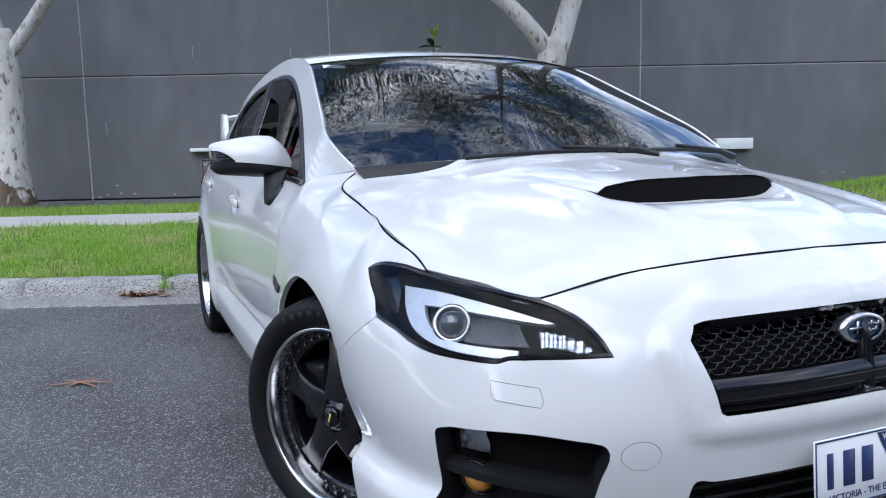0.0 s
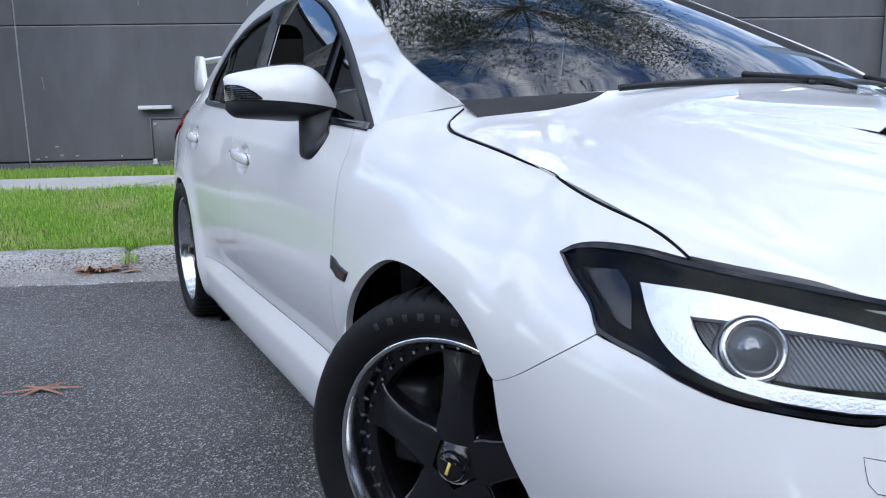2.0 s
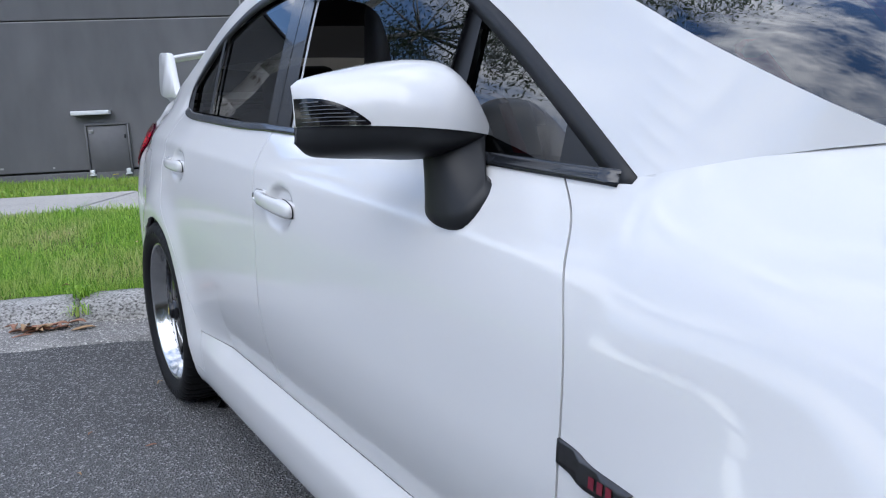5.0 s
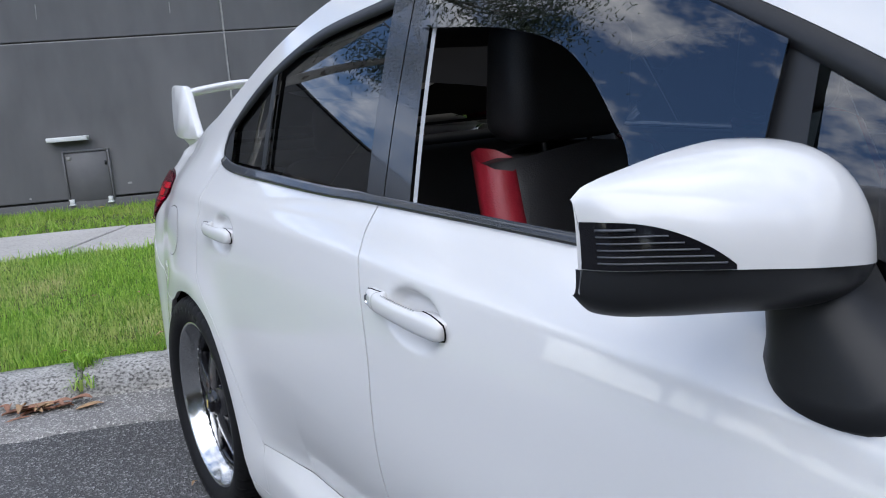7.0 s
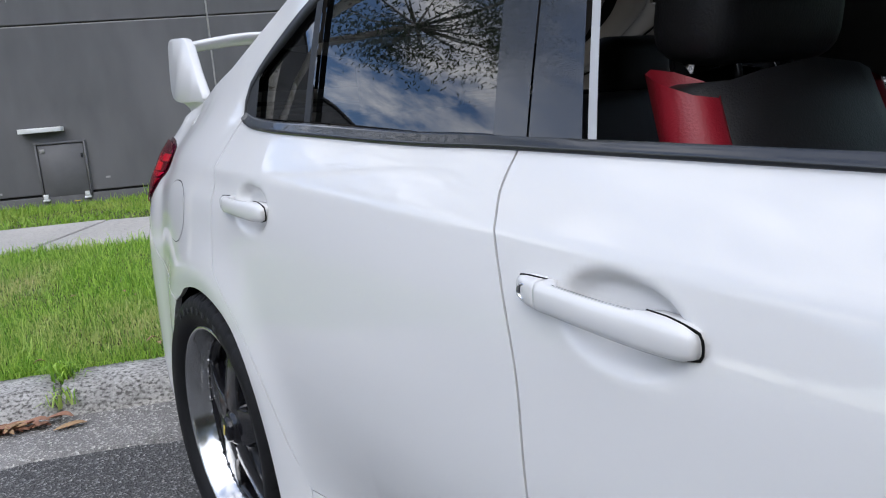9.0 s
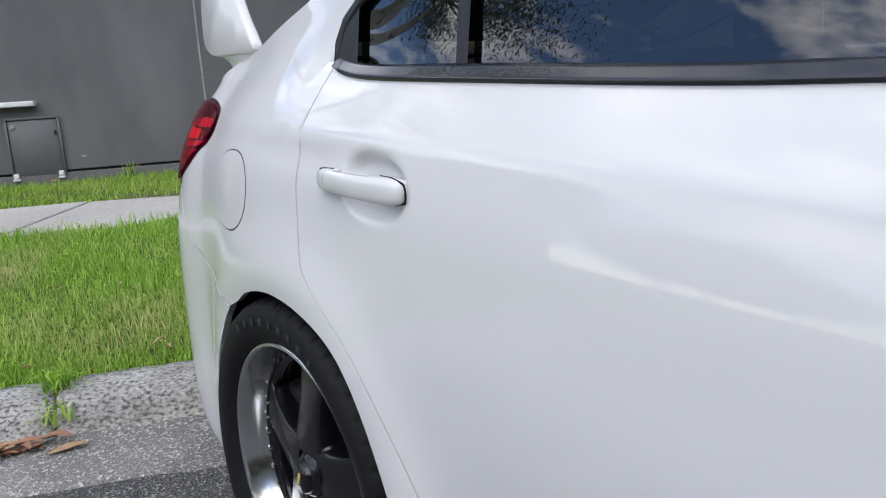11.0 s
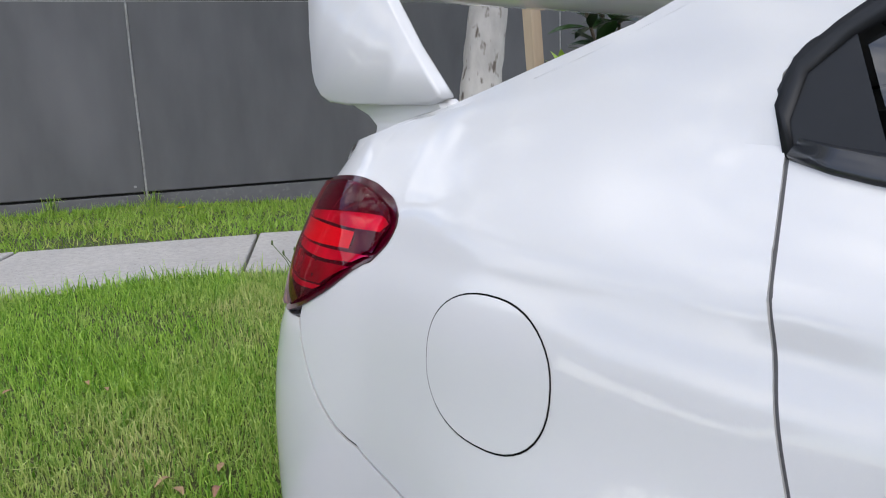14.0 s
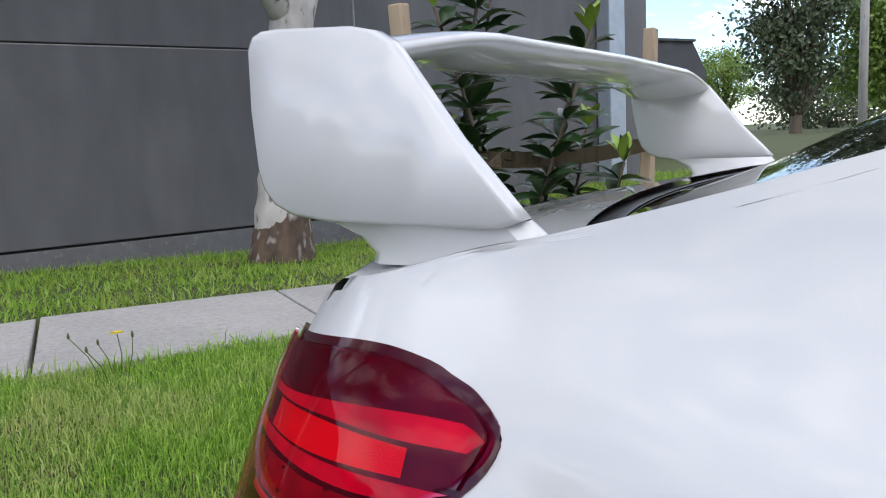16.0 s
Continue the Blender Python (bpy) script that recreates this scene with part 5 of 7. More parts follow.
# tail lamps
TAIL = loop(LAMP_FRONT, [(3.34, 0.782), (3.56, 0.785)], [(3.56, 0.785), (3.56, 0.955)], [(3.56, 0.955), (3.50, 0.955)])
for side in (0, 1):
    tl = empty("tail_lamp", "deep red wrap-round tail lamp with dark rim", "")
    tl.parent = car
    if side:
        tl.scale = (-1, 1, 1)

    def bit(name, outline, off, mat, label="", edge=0.0, step=STEP, bulge=None):
        bm = net(body, outline, off, step, bulge)
        bmesh.ops.recalc_face_normals(bm, faces=bm.faces)
        if edge:
            for e in bm.edges:
                e.smooth = not e.is_boundary
            rim_edges(bm, edge)
        return part(name, bm, mat, tl, label)

    bit("rim", TAIL, 0.002, RED_DARK, "dark red lens rim", 0.012)
    bit("housing", inner(TAIL, 0.010), 0.0035, LAMP_CAVITY, "dark lamp interior")
    fine = 0.008
    bit("upper_light_bar", loop([(3.076, 0.918), (3.11, 0.926), (3.25, 0.923), (3.40, 0.916), (3.545, 0.912)], [(3.545, 0.912), (3.545, 0.907)], [(3.545, 0.907), (3.40, 0.909), (3.25, 0.911), (3.14, 0.908), (3.09, 0.908)], [(3.09, 0.908), (3.076, 0.918)]), 0.0050, RED_BRIGHT, "bright red light bar", 0.0, fine, lambda s, z: 0.10 * (0.918 - z))
    bit("reflector", loop([(3.13, 0.904), (3.27, 0.908), (3.42, 0.907)], [(3.42, 0.907), (3.42, 0.884)], [(3.42, 0.884), (3.27, 0.883), (3.13, 0.884)], [(3.13, 0.884), (3.13, 0.904)]), 0.0052, RED_REFLECTOR, "bright red reflector with fine prisms", 0.0, fine)
    bit("corner_window", loop([(3.080, 0.912), (3.112, 0.906)], [(3.112, 0.906), (3.118, 0.885)], [(3.118, 0.885), (3.094, 0.884)], [(3.094, 0.884), (3.080, 0.912)]), 0.0054, LAMP_CAVITY, "dark corner window", 0.0, fine)
    bit("middle_light_bar", loop([(3.100, 0.880), (3.20, 0.880), (3.40, 0.882), (3.545, 0.880)], [(3.545, 0.880), (3.545, 0.872)], [(3.545, 0.872), (3.40, 0.874), (3.20, 0.868), (3.115, 0.870)], [(3.115, 0.870), (3.100, 0.880)]), 0.0050, RED_BRIGHT, "bright red light bar", 0.0, fine, lambda s, z: 0.15 * (0.880 - z))
    bit("lower_bowl", loop([(3.120, 0.865), (3.22, 0.864), (3.40, 0.869), (3.53, 0.868)], [(3.53, 0.868), (3.53, 0.842)], [(3.53, 0.842), (3.42, 0.842), (3.28, 0.836), (3.18, 0.838)], [(3.18, 0.838), (3.120, 0.865)]), 0.0046, LENS_RED, "red lower bowl", 0.0, fine, lambda s, z: 0.0012 * math.sin(s * 60))
    bit("lower_light_bar", loop([(3.175, 0.836), (3.28, 0.834), (3.42, 0.840)], [(3.42, 0.840), (3.42, 0.833)], [(3.42, 0.833), (3.28, 0.827), (3.20, 0.829)], [(3.20, 0.829), (3.175, 0.836)]), 0.0052, RED_BRIGHT, "bright red light bar", 0.0, fine)
    bit("lower_chamber", loop([(3.24, 0.822), (3.3, 0.823), (3.5, 0.832)], [(3.5, 0.832), (3.5, 0.802)], [(3.5, 0.802), (3.38, 0.798), (3.30, 0.803)], [(3.30, 0.803), (3.24, 0.822)]), 0.0048, RED_DARK, "deep red lower chamber", 0.0, fine)
    cover = bit("cover", inner(TAIL, 0.0085), 0.0085, RED_GLASS, "clear red outer lens", 0.0035)
    cover.visible_shadow = False

# rear wing
wing = empty("rear_wing", "tall white rear wing with end plates", "")
wing.parent = car
PLATE_LINE = [(3.097, 1.064), (3.16, 1.132), (3.215, 1.203), (3.230, 1.222), (3.250, 1.234), (3.275, 1.240), (3.365, 1.247), (3.386, 1.2465), (3.398, 1.242), (3.404, 1.230), (3.400, 1.17), (3.390, 1.110), (3.382, 1.091), (3.368, 1.076), (3.345, 1.066), (3.30, 1.060), (3.12, 1.056)]
p_out = []
for p, q in zip(PLATE_LINE, PLATE_LINE[1:] + PLATE_LINE[:1]):
    for k in range(4):
        p_out.append((p[0] + (q[0] - p[0]) * k / 4, p[1] + (q[1] - p[1]) * k / 4))
for side in (-1, 1):
    bm = bmesh.new()
    cy, cz = 3.265, 1.155
    layers = []
    for sc, x in ((0.965, 0.0), (1.0, 0.004), (1.0, 0.020), (0.965, 0.025)):
        layers.append([(side * (0.640 - x - 0.10 * (z - 1.06)), cy + (y - cy) * (1 - (1 - sc) * 1.0), cz + (z - cz) * (1 - (1 - sc) * 1.2)) for y, z in p_out])
    grid(bm, [r + r[:1] for r in layers])
    bmesh.ops.remove_doubles(bm, verts=bm.verts, dist=0.0004)
    bmesh.ops.holes_fill(bm, edges=[e for e in bm.edges if e.is_boundary], sides=100)
    part("end_plate", bm, PAINT, wing)
    bm = bmesh.new()
    rows = []
    for z, y0, y1, w, xc in ((1.020, 3.05, 3.265, 0.020, 0.606), (1.030, 3.055, 3.262, 0.020, 0.606), (1.045, 3.085, 3.275, 0.018, 0.611), (1.062, 3.10, 3.31, 0.015, 0.618)):
        ring = [(side * (xc + w), y0 + 0.02, z), (side * (xc + w), y1 - 0.015, z), (side * (xc + w * 0.5), y1, z), (side * (xc - w * 0.5), y1, z), (side * (xc - w), y1 - 0.015, z), (side * (xc - w), y0 + 0.02, z), (side * (xc - w * 0.4), y0, z), (side * (xc + w * 0.4), y0, z)]
        rows.append(ring + ring[:1])
    grid(bm, rows)
    part("foot", bm, PAINT, wing)
bm = bmesh.new()
rows = []
for j in range(37):
    x = -0.615 + 1.23 * j / 36
    u = abs(x) / 0.615
    zc = 1.236 - 0.026 * max(0.0, (u - 0.66) / 0.34) ** 1.5
    y0, y1 = 3.205 + 0.02 * u, 3.405
    row = []
    for k in range(14):
        a = 2 * math.pi * k / 14
        row.append((x, 0.5 * (y0 + y1) + 0.5 * (y1 - y0) * math.cos(a), zc + 0.016 * math.sin(a) - 0.004 * math.cos(a)))
    rows.append(row + row[:1])
grid(bm, rows)
part("blade", bm, PAINT, wing)

# fender badge
bm = net(body, loop([(0.487, 0.634), (0.455, 0.630), (0.43, 0.622), (0.366, 0.617)], [(0.366, 0.617), (0.385, 0.594)], [(0.385, 0.594), (0.44, 0.594), (0.46, 0.602), (0.487, 0.606)], [(0.487, 0.606), (0.487, 0.634)]), 0.004, 0.01)
bmesh.ops.recalc_face_normals(bm, faces=bm.faces)
rim_edges(bm, 0.006)
badge = part("fender_badge", bm, DISC, car, "silver fender badge with red marks")
for k in range(3):
    bm = net(body, loop([(0.392 + 0.014 * k, 0.600), (0.392 + 0.014 * k, 0.613)], [(0.392 + 0.014 * k, 0.613), (0.401 + 0.014 * k, 0.613)], [(0.401 + 0.014 * k, 0.613), (0.401 + 0.014 * k, 0.600)], [(0.401 + 0.014 * k, 0.600), (0.392 + 0.014 * k, 0.600)]), 0.0055, 0.01)
    part("badge_mark", bm, PINK, badge)

# wipers, and the black cowl under the windscreen
bm = bmesh.new()
grid(bm, [[(p.x, p.y + 0.012, p.z - 0.002) for p in screen_low], [(p.x * 0.98, p.y - 0.030, p.z - 0.030) for p in screen_low], [(p.x * 0.96, p.y - 0.035, p.z - 0.07) for p in screen_low]])
part("cowl", bm, BLACK, car, "black plastic windscreen cowl")
for x0, x1 in ((-0.40, 0.20), (0.08, 0.60)):
    wp = empty("wiper", "black windscreen wiper arm and blade", "")
    wp.parent = car

    def on_glass(x, v, off=0.012):
        i = (x / 0.69 + 1) * 16
        i0 = max(0, min(31, int(i)))
        p = screen_low[i0].lerp(screen_low[i0 + 1], i - i0)
        return p + Vector((0, -0.02 + v * 0.9, v * 0.42 + off - 0.010))
    bm = bmesh.new()
    tube(bm, [on_glass(x0 + (x1 - x0) * k / 10, 0.004 + 0.016 * math.sin(math.pi * k / 10)) for k in range(11)], 0.007, 6)
    part("wiper_blade", bm, BLACK, wp)
    bm = bmesh.new()
    tube(bm, [on_glass(x1 + 0.02, -0.02, 0.01), on_glass(x1 - 0.05, 0.0, 0.02), on_glass(0.5 * (x0 + x1), 0.022, 0.024)], [0.013, 0.009, 0.006], 6)
    part("wiper_arm", bm, BLACK, wp)

# cabin
def seat(x, y, z, rear=False):
    st = empty("front_seat", "black leather sports seat with red bolsters", "")
    st.parent = car
    st.matrix_local = Matrix.Translation((x, y, z))
    bm = bmesh.new()
    box(bm, (0.50, 0.50, 0.16), Matrix.Translation((0, -0.22, 0.0)), 0.06, 3)
    part("cushion", bm, SEAT, st)
    bm = bmesh.new()
    rows = []
    for j in range(11):
        t = j / 10
        w = 0.25 - 0.05 * t ** 2
        yy = 0.02 + 0.20 * t
        zz = 0.05 + 0.62 * t
        row = []
        for k in range(17):
            a = 2 * math.pi * k / 16
            row.append((w * math.copysign(abs(math.cos(a)) ** 0.6, math.cos(a)), yy + 0.065 * math.copysign(abs(math.sin(a)) ** 0.7, math.sin(a)), zz - 0.03 * abs(math.cos(a)) * t))
        rows.append(row)
    grid(bm, rows)
    bmesh.ops.remove_doubles(bm, verts=bm.verts, dist=0.001)
    bmesh.ops.holes_fill(bm, edges=[e for e in bm.edges if e.is_boundary], sides=30)
    part("backrest", bm, SEAT, st)
    for k in (-1, 1):
        bm = bmesh.new()
        rows = []
        for j in range(9):
            t = j / 8
            yy, zz, w = 0.02 + 0.20 * t, 0.12 + 0.53 * t, 0.232 - 0.045 * t ** 2
            row = []
            for i in range(9):
                a = math.pi * 2 * i / 8
                row.append((k * w + 0.040 * math.cos(a), yy - 0.005 + 0.050 * math.sin(a), zz + 0.02 * math.sin(a)))
            rows.append(row)
        grid(bm, rows)
        bmesh.ops.holes_fill(bm, edges=[e for e in bm.edges if e.is_boundary], sides=30)
        part("bolster", bm, SEAT_RED, st, "red leather side bolster")
    bm = bmesh.new()
    box(bm, (0.30, 0.13, 0.23), Matrix.Translation((0, 0.240, 0.785)) @ Matrix.Rotation(radians(8), 4, "X"), 0.045, 4)
    part("headrest", bm, SEAT, st)
    for k in (-0.06, 0.06):
        bm = bmesh.new()
        tube(bm, [(k, 0.225, 0.64), (k, 0.238, 0.76)], 0.006, 8)
        part("headrest_post", bm, CHROME, st, "chrome headrest post")
    return st


seat(-0.37, 1.38, 0.36)
seat(0.37, 1.38, 0.36)
bench = empty("rear_seat", "black rear bench seat with headrests", "")
bench.parent = car
bm = bmesh.new()
box(bm, (1.25, 0.5, 0.18), Matrix.Translation((0, 2.15, 0.48)), 0.06, 3)
part("cushion", bm, SEAT, bench)
bm = bmesh.new()
box(bm, (1.22, 0.16, 0.52), Matrix.Translation((0, 2.42, 0.74)) @ Matrix.Rotation(radians(-18), 4, "X"), 0.06, 3)
part("backrest", bm, SEAT, bench)
for k in (-0.36, 0.36):
    bm = bmesh.new()
    box(bm, (0.26, 0.10, 0.16), Matrix.Translation((k, 2.50, 1.06)), 0.04, 3)
    part("headrest", bm, SEAT, bench)
bm = bmesh.new()
box(bm, (1.34, 0.42, 0.20), Matrix.Translation((0, 0.55, 0.84)), 0.07, 3)
part("dashboard", bm, CABIN, car, "dark dashboard")
bm = bmesh.new()
box(bm, (1.30, 2.6, 0.04), Matrix.Translation((0, 1.55, 0.32)))
part("cabin_floor", bm, CABIN, car, "dark carpet floor")
bm = bmesh.new()
box(bm, (1.20, 0.42, 0.03), Matrix.Translation((0, 2.70, 0.99)), 0.01, 1)
part("parcel_shelf", bm, CABIN, car, "dark parcel shelf")
bm = bmesh.new()
grid(bm, [[(p[0] * 0.97, p[1], p[2] - 0.02) for p in r] for r in [[(a.x, a.y, a.z) for a in screen_top], [(a.x, a.y, a.z) for a in rear_top]]])
part("headlining", bm, CABIN, car, "dark headlining")
for k in (-1, 1):
    bm = bmesh.new()
    grid(bm, [[(k * 0.70, 0.5 + 2.0 * i / 10, 0.34), (k * 0.715, 0.5 + 2.0 * i / 10, 0.80), (k * (0.72), 0.5 + 2.0 * i / 10, 0.925 + 0.035 * i / 10)] for i in range(11)])
    part("door_card", bm, CABIN, car, "dark inner door lining")
bm = bmesh.new()
c = Matrix.Translation((-0.37, 0.86, 0.86)) @ Matrix.Rotation(radians(-25), 4, "X")
for k in range(1):
    pts = [c @ Vector((0.185 * math.cos(2 * math.pi * i / 32), 0, 0.185 * math.sin(2 * math.pi * i / 32))) for i in range(33)]
    tube(bm, pts, 0.016, 8, False)
wheel_rim = part("steering_wheel", bm, CABIN, car, "black steering wheel")
bm = bmesh.new()
box(bm, (0.34, 0.03, 0.045), c, 0.01, 1)
box(bm, (0.12, 0.05, 0.10), c, 0.03, 2)
part("wheel_boss", bm, CABIN, wheel_rim)
bm = bmesh.new()
box(bm, (0.085, 0.001, 0.022), Matrix.Translation((-0.52, 1.005, 1.322)) @ Matrix.Rotation(radians(-55), 4, "X"))
part("windscreen_sticker", bm, PLATE, car, "small white windscreen sticker", False)

# ---- the street ----
# u runs along the kerb, d across it from the road to the wall
KERB = Vector((-0.98, 4.05, 0))
STREET = Matrix.Translation(KERB) @ Matrix.Rotation(radians(-22), 4, "Z")
rng = np.random.default_rng(11)


def mottled(name, c1, c2, c3, fine=60.0, speck=90.0, cut=0.6, stretch=(1, 1, 1), rough=0.9, bump=0.5, coarse=1.2, cells=False, spread=0.12):
    """A weathered surface: two tones in patches, flecks of a third, grain in relief."""
    m = bpy.data.materials.new(name)
    m.use_nodes = True
    n, l = m.node_tree.nodes, m.node_tree.links
    b = n["Principled BSDF"]
    b.inputs["Roughness"].default_value = rough
    co, mp = n.new("ShaderNodeTexCoord"), n.new("ShaderNodeMapping")
    mp.inputs["Scale"].default_value = stretch
    l.new(co.outputs["Object"], mp.inputs["Vector"])
    ta, tb, ts = n.new("ShaderNodeTexNoise"), n.new("ShaderNodeTexNoise"), n.new("ShaderNodeTexVoronoi" if cells else "ShaderNodeTexNoise")
    for t, s in ((ta, fine), (tb, coarse), (ts, speck)):
        t.inputs["Scale"].default_value = s
        l.new(mp.outputs["Vector"], t.inputs["Vector"])
    ta.inputs["Detail"].default_value, tb.inputs["Detail"].default_value = 7, 6
    add, ra, rs = n.new("ShaderNodeMath"), n.new("ShaderNodeMapRange"), n.new("ShaderNodeMapRange")
    add.operation = "ADD"
    ra.inputs["From Min"].default_value, ra.inputs["From Max"].default_value = 0.72, 1.28
    rs.inputs["From Min"].default_value, rs.inputs["From Max"].default_value = cut, cut + spread
    l.new(ta.outputs["Fac"], add.inputs[0])
    l.new(tb.outputs["Fac"], add.inputs[1])
    l.new(add.outputs[0], ra.inputs["Value"])
    l.new(ts.outputs["Color"] if cells else ts.outputs["Fac"], rs.inputs["Value"])
    m1, m2, bp = n.new("ShaderNodeMixRGB"), n.new("ShaderNodeMixRGB"), n.new("ShaderNodeBump")
    m1.inputs["Color1"].default_value, m1.inputs["Color2"].default_value = (*c1, 1), (*c2, 1)
    m2.inputs["Color2"].default_value = (*c3, 1)
    l.new(ra.outputs["Result"], m1.inputs["Fac"])
    l.new(m1.outputs["Color"], m2.inputs["Color1"])
    l.new(rs.outputs["Result"], m2.inputs["Fac"])
    l.new(m2.outputs["Color"], b.inputs["Base Color"])
    bp.inputs["Strength"].default_value, bp.inputs["Distance"].default_value = bump, 0.012
    l.new(ts.outputs["Distance"] if cells else ta.outputs["Fac"], bp.inputs["Height"])
    l.new(bp.outputs["Normal"], b.inputs["Normal"])
    return m


def foliage(name, c1, c2, c3=None, rough=0.5, scale=1.2, through=0.25):
    """Leaves and blades: each one takes its own tone, and patches of the stand another."""
    m = bpy.data.materials.new(name)
    m.use_nodes = True
    n, l = m.node_tree.nodes, m.node_tree.links
    b = n["Principled BSDF"]
    b.inputs["Roughness"].default_value = rough
    geo, mix, co, no = n.new("ShaderNodeNewGeometry"), n.new("ShaderNodeMixRGB"), n.new("ShaderNodeTexCoord"), n.new("ShaderNodeTexNoise")
    mix.inputs["Color1"].default_value, mix.inputs["Color2"].default_value = (*c1, 1), (*c2, 1)
    l.new(geo.outputs["Random Per Island"], mix.inputs["Fac"])
    no.inputs["Scale"].default_value, no.inputs["Detail"].default_value = scale, 5
    l.new(co.outputs["Object"], no.inputs["Vector"])
    r, mul, m2 = n.new("ShaderNodeMapRange"), n.new("ShaderNodeMath"), n.new("ShaderNodeMixRGB")
    r.inputs["From Min"].default_value, r.inputs["From Max"].default_value = 0.46, 0.72
    mul.operation = "MULTIPLY"
    l.new(no.outputs["Fac"], r.inputs["Value"])
    l.new(r.outputs["Result"], mul.inputs[0])
    l.new(geo.outputs["Random Per Island"], mul.inputs[1])
    m2.inputs["Color2"].default_value = (*(c3 or c2), 1)
    l.new(mul.outputs[0], m2.inputs["Fac"])
    l.new(mix.outputs["Color"], m2.inputs["Color1"])
    l.new(m2.outputs["Color"], b.inputs["Base Color"])
    tr, ms = n.new("ShaderNodeBsdfTranslucent"), n.new("ShaderNodeMixShader")
    ms.inputs["Fac"].default_value = through
    l.new(m2.outputs["Color"], tr.inputs["Color"])
    l.new(b.outputs["BSDF"], ms.inputs[1])
    l.new(tr.outputs["BSDF"], ms.inputs[2])
    l.new(ms.outputs["Shader"], n["Material Output"].inputs["Surface"])
    return m


ASPHALT = mottled("asphalt", (0.150, 0.150, 0.151), (0.050, 0.050, 0.051), (0.38, 0.375, 0.37), 190, 150, 0.62, cells=True, bump=0.9, coarse=0.9, spread=0.32)
CONCRETE = mottled("kerb_concrete", (0.46, 0.45, 0.43), (0.22, 0.215, 0.205), (0.075, 0.072, 0.068), 120, 105, 0.46, (0.7, 1, 1), bump=0.4, coarse=8.0, spread=0.22)
GUTTER = mottled("gutter_concrete", (0.27, 0.26, 0.25), (0.12, 0.116, 0.11), (0.52, 0.50, 0.47), 120, 140, 0.60, (1, 1, 1), bump=0.6, coarse=3.0, cells=True, spread=0.3)
PATHWAY = mottled("path_concrete", (0.46, 0.44, 0.41), (0.33, 0.315, 0.295), (0.20, 0.19, 0.18), 30, 80, 0.62, bump=0.35, coarse=1.3)
WALL = mottled("dark_grey_wall_paint", (0.120, 0.118, 0.121), (0.088, 0.087, 0.090), (0.150, 0.147, 0.149), 4.0, 1.4, 0.55, (1, 1, 0.35), 0.6, 0.05, 0.5, spread=0.3)
PLINTH = mottled("plinth_paint", (0.15, 0.148, 0.15), (0.11, 0.108, 0.11), (0.22, 0.215, 0.21), 8.0, 20, 0.62, rough=0.8, bump=0.1)
SEAM = material("pale_joint_sealant", (0.40, 0.39, 0.38), 0.8, var=0.45, scale=30, coarse=6)
GAP = material("dark_joint", (0.022, 0.022, 0.022), 0.9)
# soil tones darkened so that gaps between the blades read as shade
SOIL = mottled("lawn_soil_shaded", (0.050, 0.080, 0.014), (0.075, 0.070, 0.026), (0.030, 0.025, 0.014), 40, 90, 0.6, bump=0.9, coarse=2.0)
GRASS = foliage("grass_blade", (0.10, 0.26, 0.02), (0.48, 0.69, 0.12), (0.66, 0.60, 0.30), 0.42, 1.9, 0.38)
GRASS_FAR = foliage("lawn_blade", (0.15, 0.31, 0.025), (0.37, 0.55, 0.08), (0.46, 0.48, 0.14), 0.5, 1.3, 0.38)
BARK = mottled("gum_bark", (0.56, 0.53, 0.49), (0.36, 0.335, 0.31), (0.13, 0.105, 0.085), 9, 15, 0.58, (1, 1, 0.42), bump=0.6, coarse=3.2)
BARK_DARK = mottled("flaking_brown_bark", (0.135, 0.09, 0.06), (0.045, 0.032, 0.024), (0.50, 0.46, 0.42), 13, 7, 0.58, (1, 1, 0.5), bump=1.0, coarse=4.0)
GUM_LEAF = foliage("gum_leaf", (0.035, 0.062, 0.022), (0.075, 0.105, 0.042), (0.11, 0.12, 0.055), 0.45, 0.5, 0.2)
SHRUB_LEAF = material("glossy_dark_leaf", (0.022, 0.058, 0.014), 0.28, var=0.4, scale=22, coarse=6)
SHOOT_LEAF = material("lime_young_leaf", (0.26, 0.40, 0.045), 0.4, var=0.3, scale=30, coarse=8)
FAR_LEAF = foliage("lime_tree_leaf", (0.10, 0.19, 0.03), (0.24, 0.34, 0.07), (0.30, 0.36, 0.10), 0.5, 0.4, 0.3)
DULL_LEAF = foliage("grey_green_leaf", (0.040, 0.060, 0.030), (0.09, 0.12, 0.055), (0.13, 0.15, 0.08), 0.5, 0.4, 0.2)
TIMBER = mottled("weathered_stake", (0.46, 0.36, 0.25), (0.36, 0.27, 0.18), (0.22, 0.17, 0.12), 24, 40, 0.62, (1, 1, 0.12), bump=0.4, coarse=5)
TWIG = material("brown_twig", (0.10, 0.075, 0.05), 0.8, var=0.4, scale=40)
DRY_LEAF = material("dry_red_brown_leaf", (0.34, 0.17, 0.11), 0.7, color2=(0.20, 0.10, 0.06), scale=60, bump=0.2)
TAN_LEAF = material("dry_tan_leaf", (0.42, 0.28, 0.15), 0.7, color2=(0.25, 0.15, 0.08), scale=60, bump=0.2)
CAP_WHITE = material("white_metal_cap", (0.70, 0.71, 0.70), 0.5, var=0.15, scale=12, coarse=3)
CUPBOARD = material("cupboard_paint", (0.125, 0.123, 0.127), 0.55, var=0.2, scale=9, coarse=2)
STEEL = material("galvanised_steel", (0.42, 0.48, 0.54), 0.4, metal=0.3, var=0.2, scale=8, coarse=1.2)
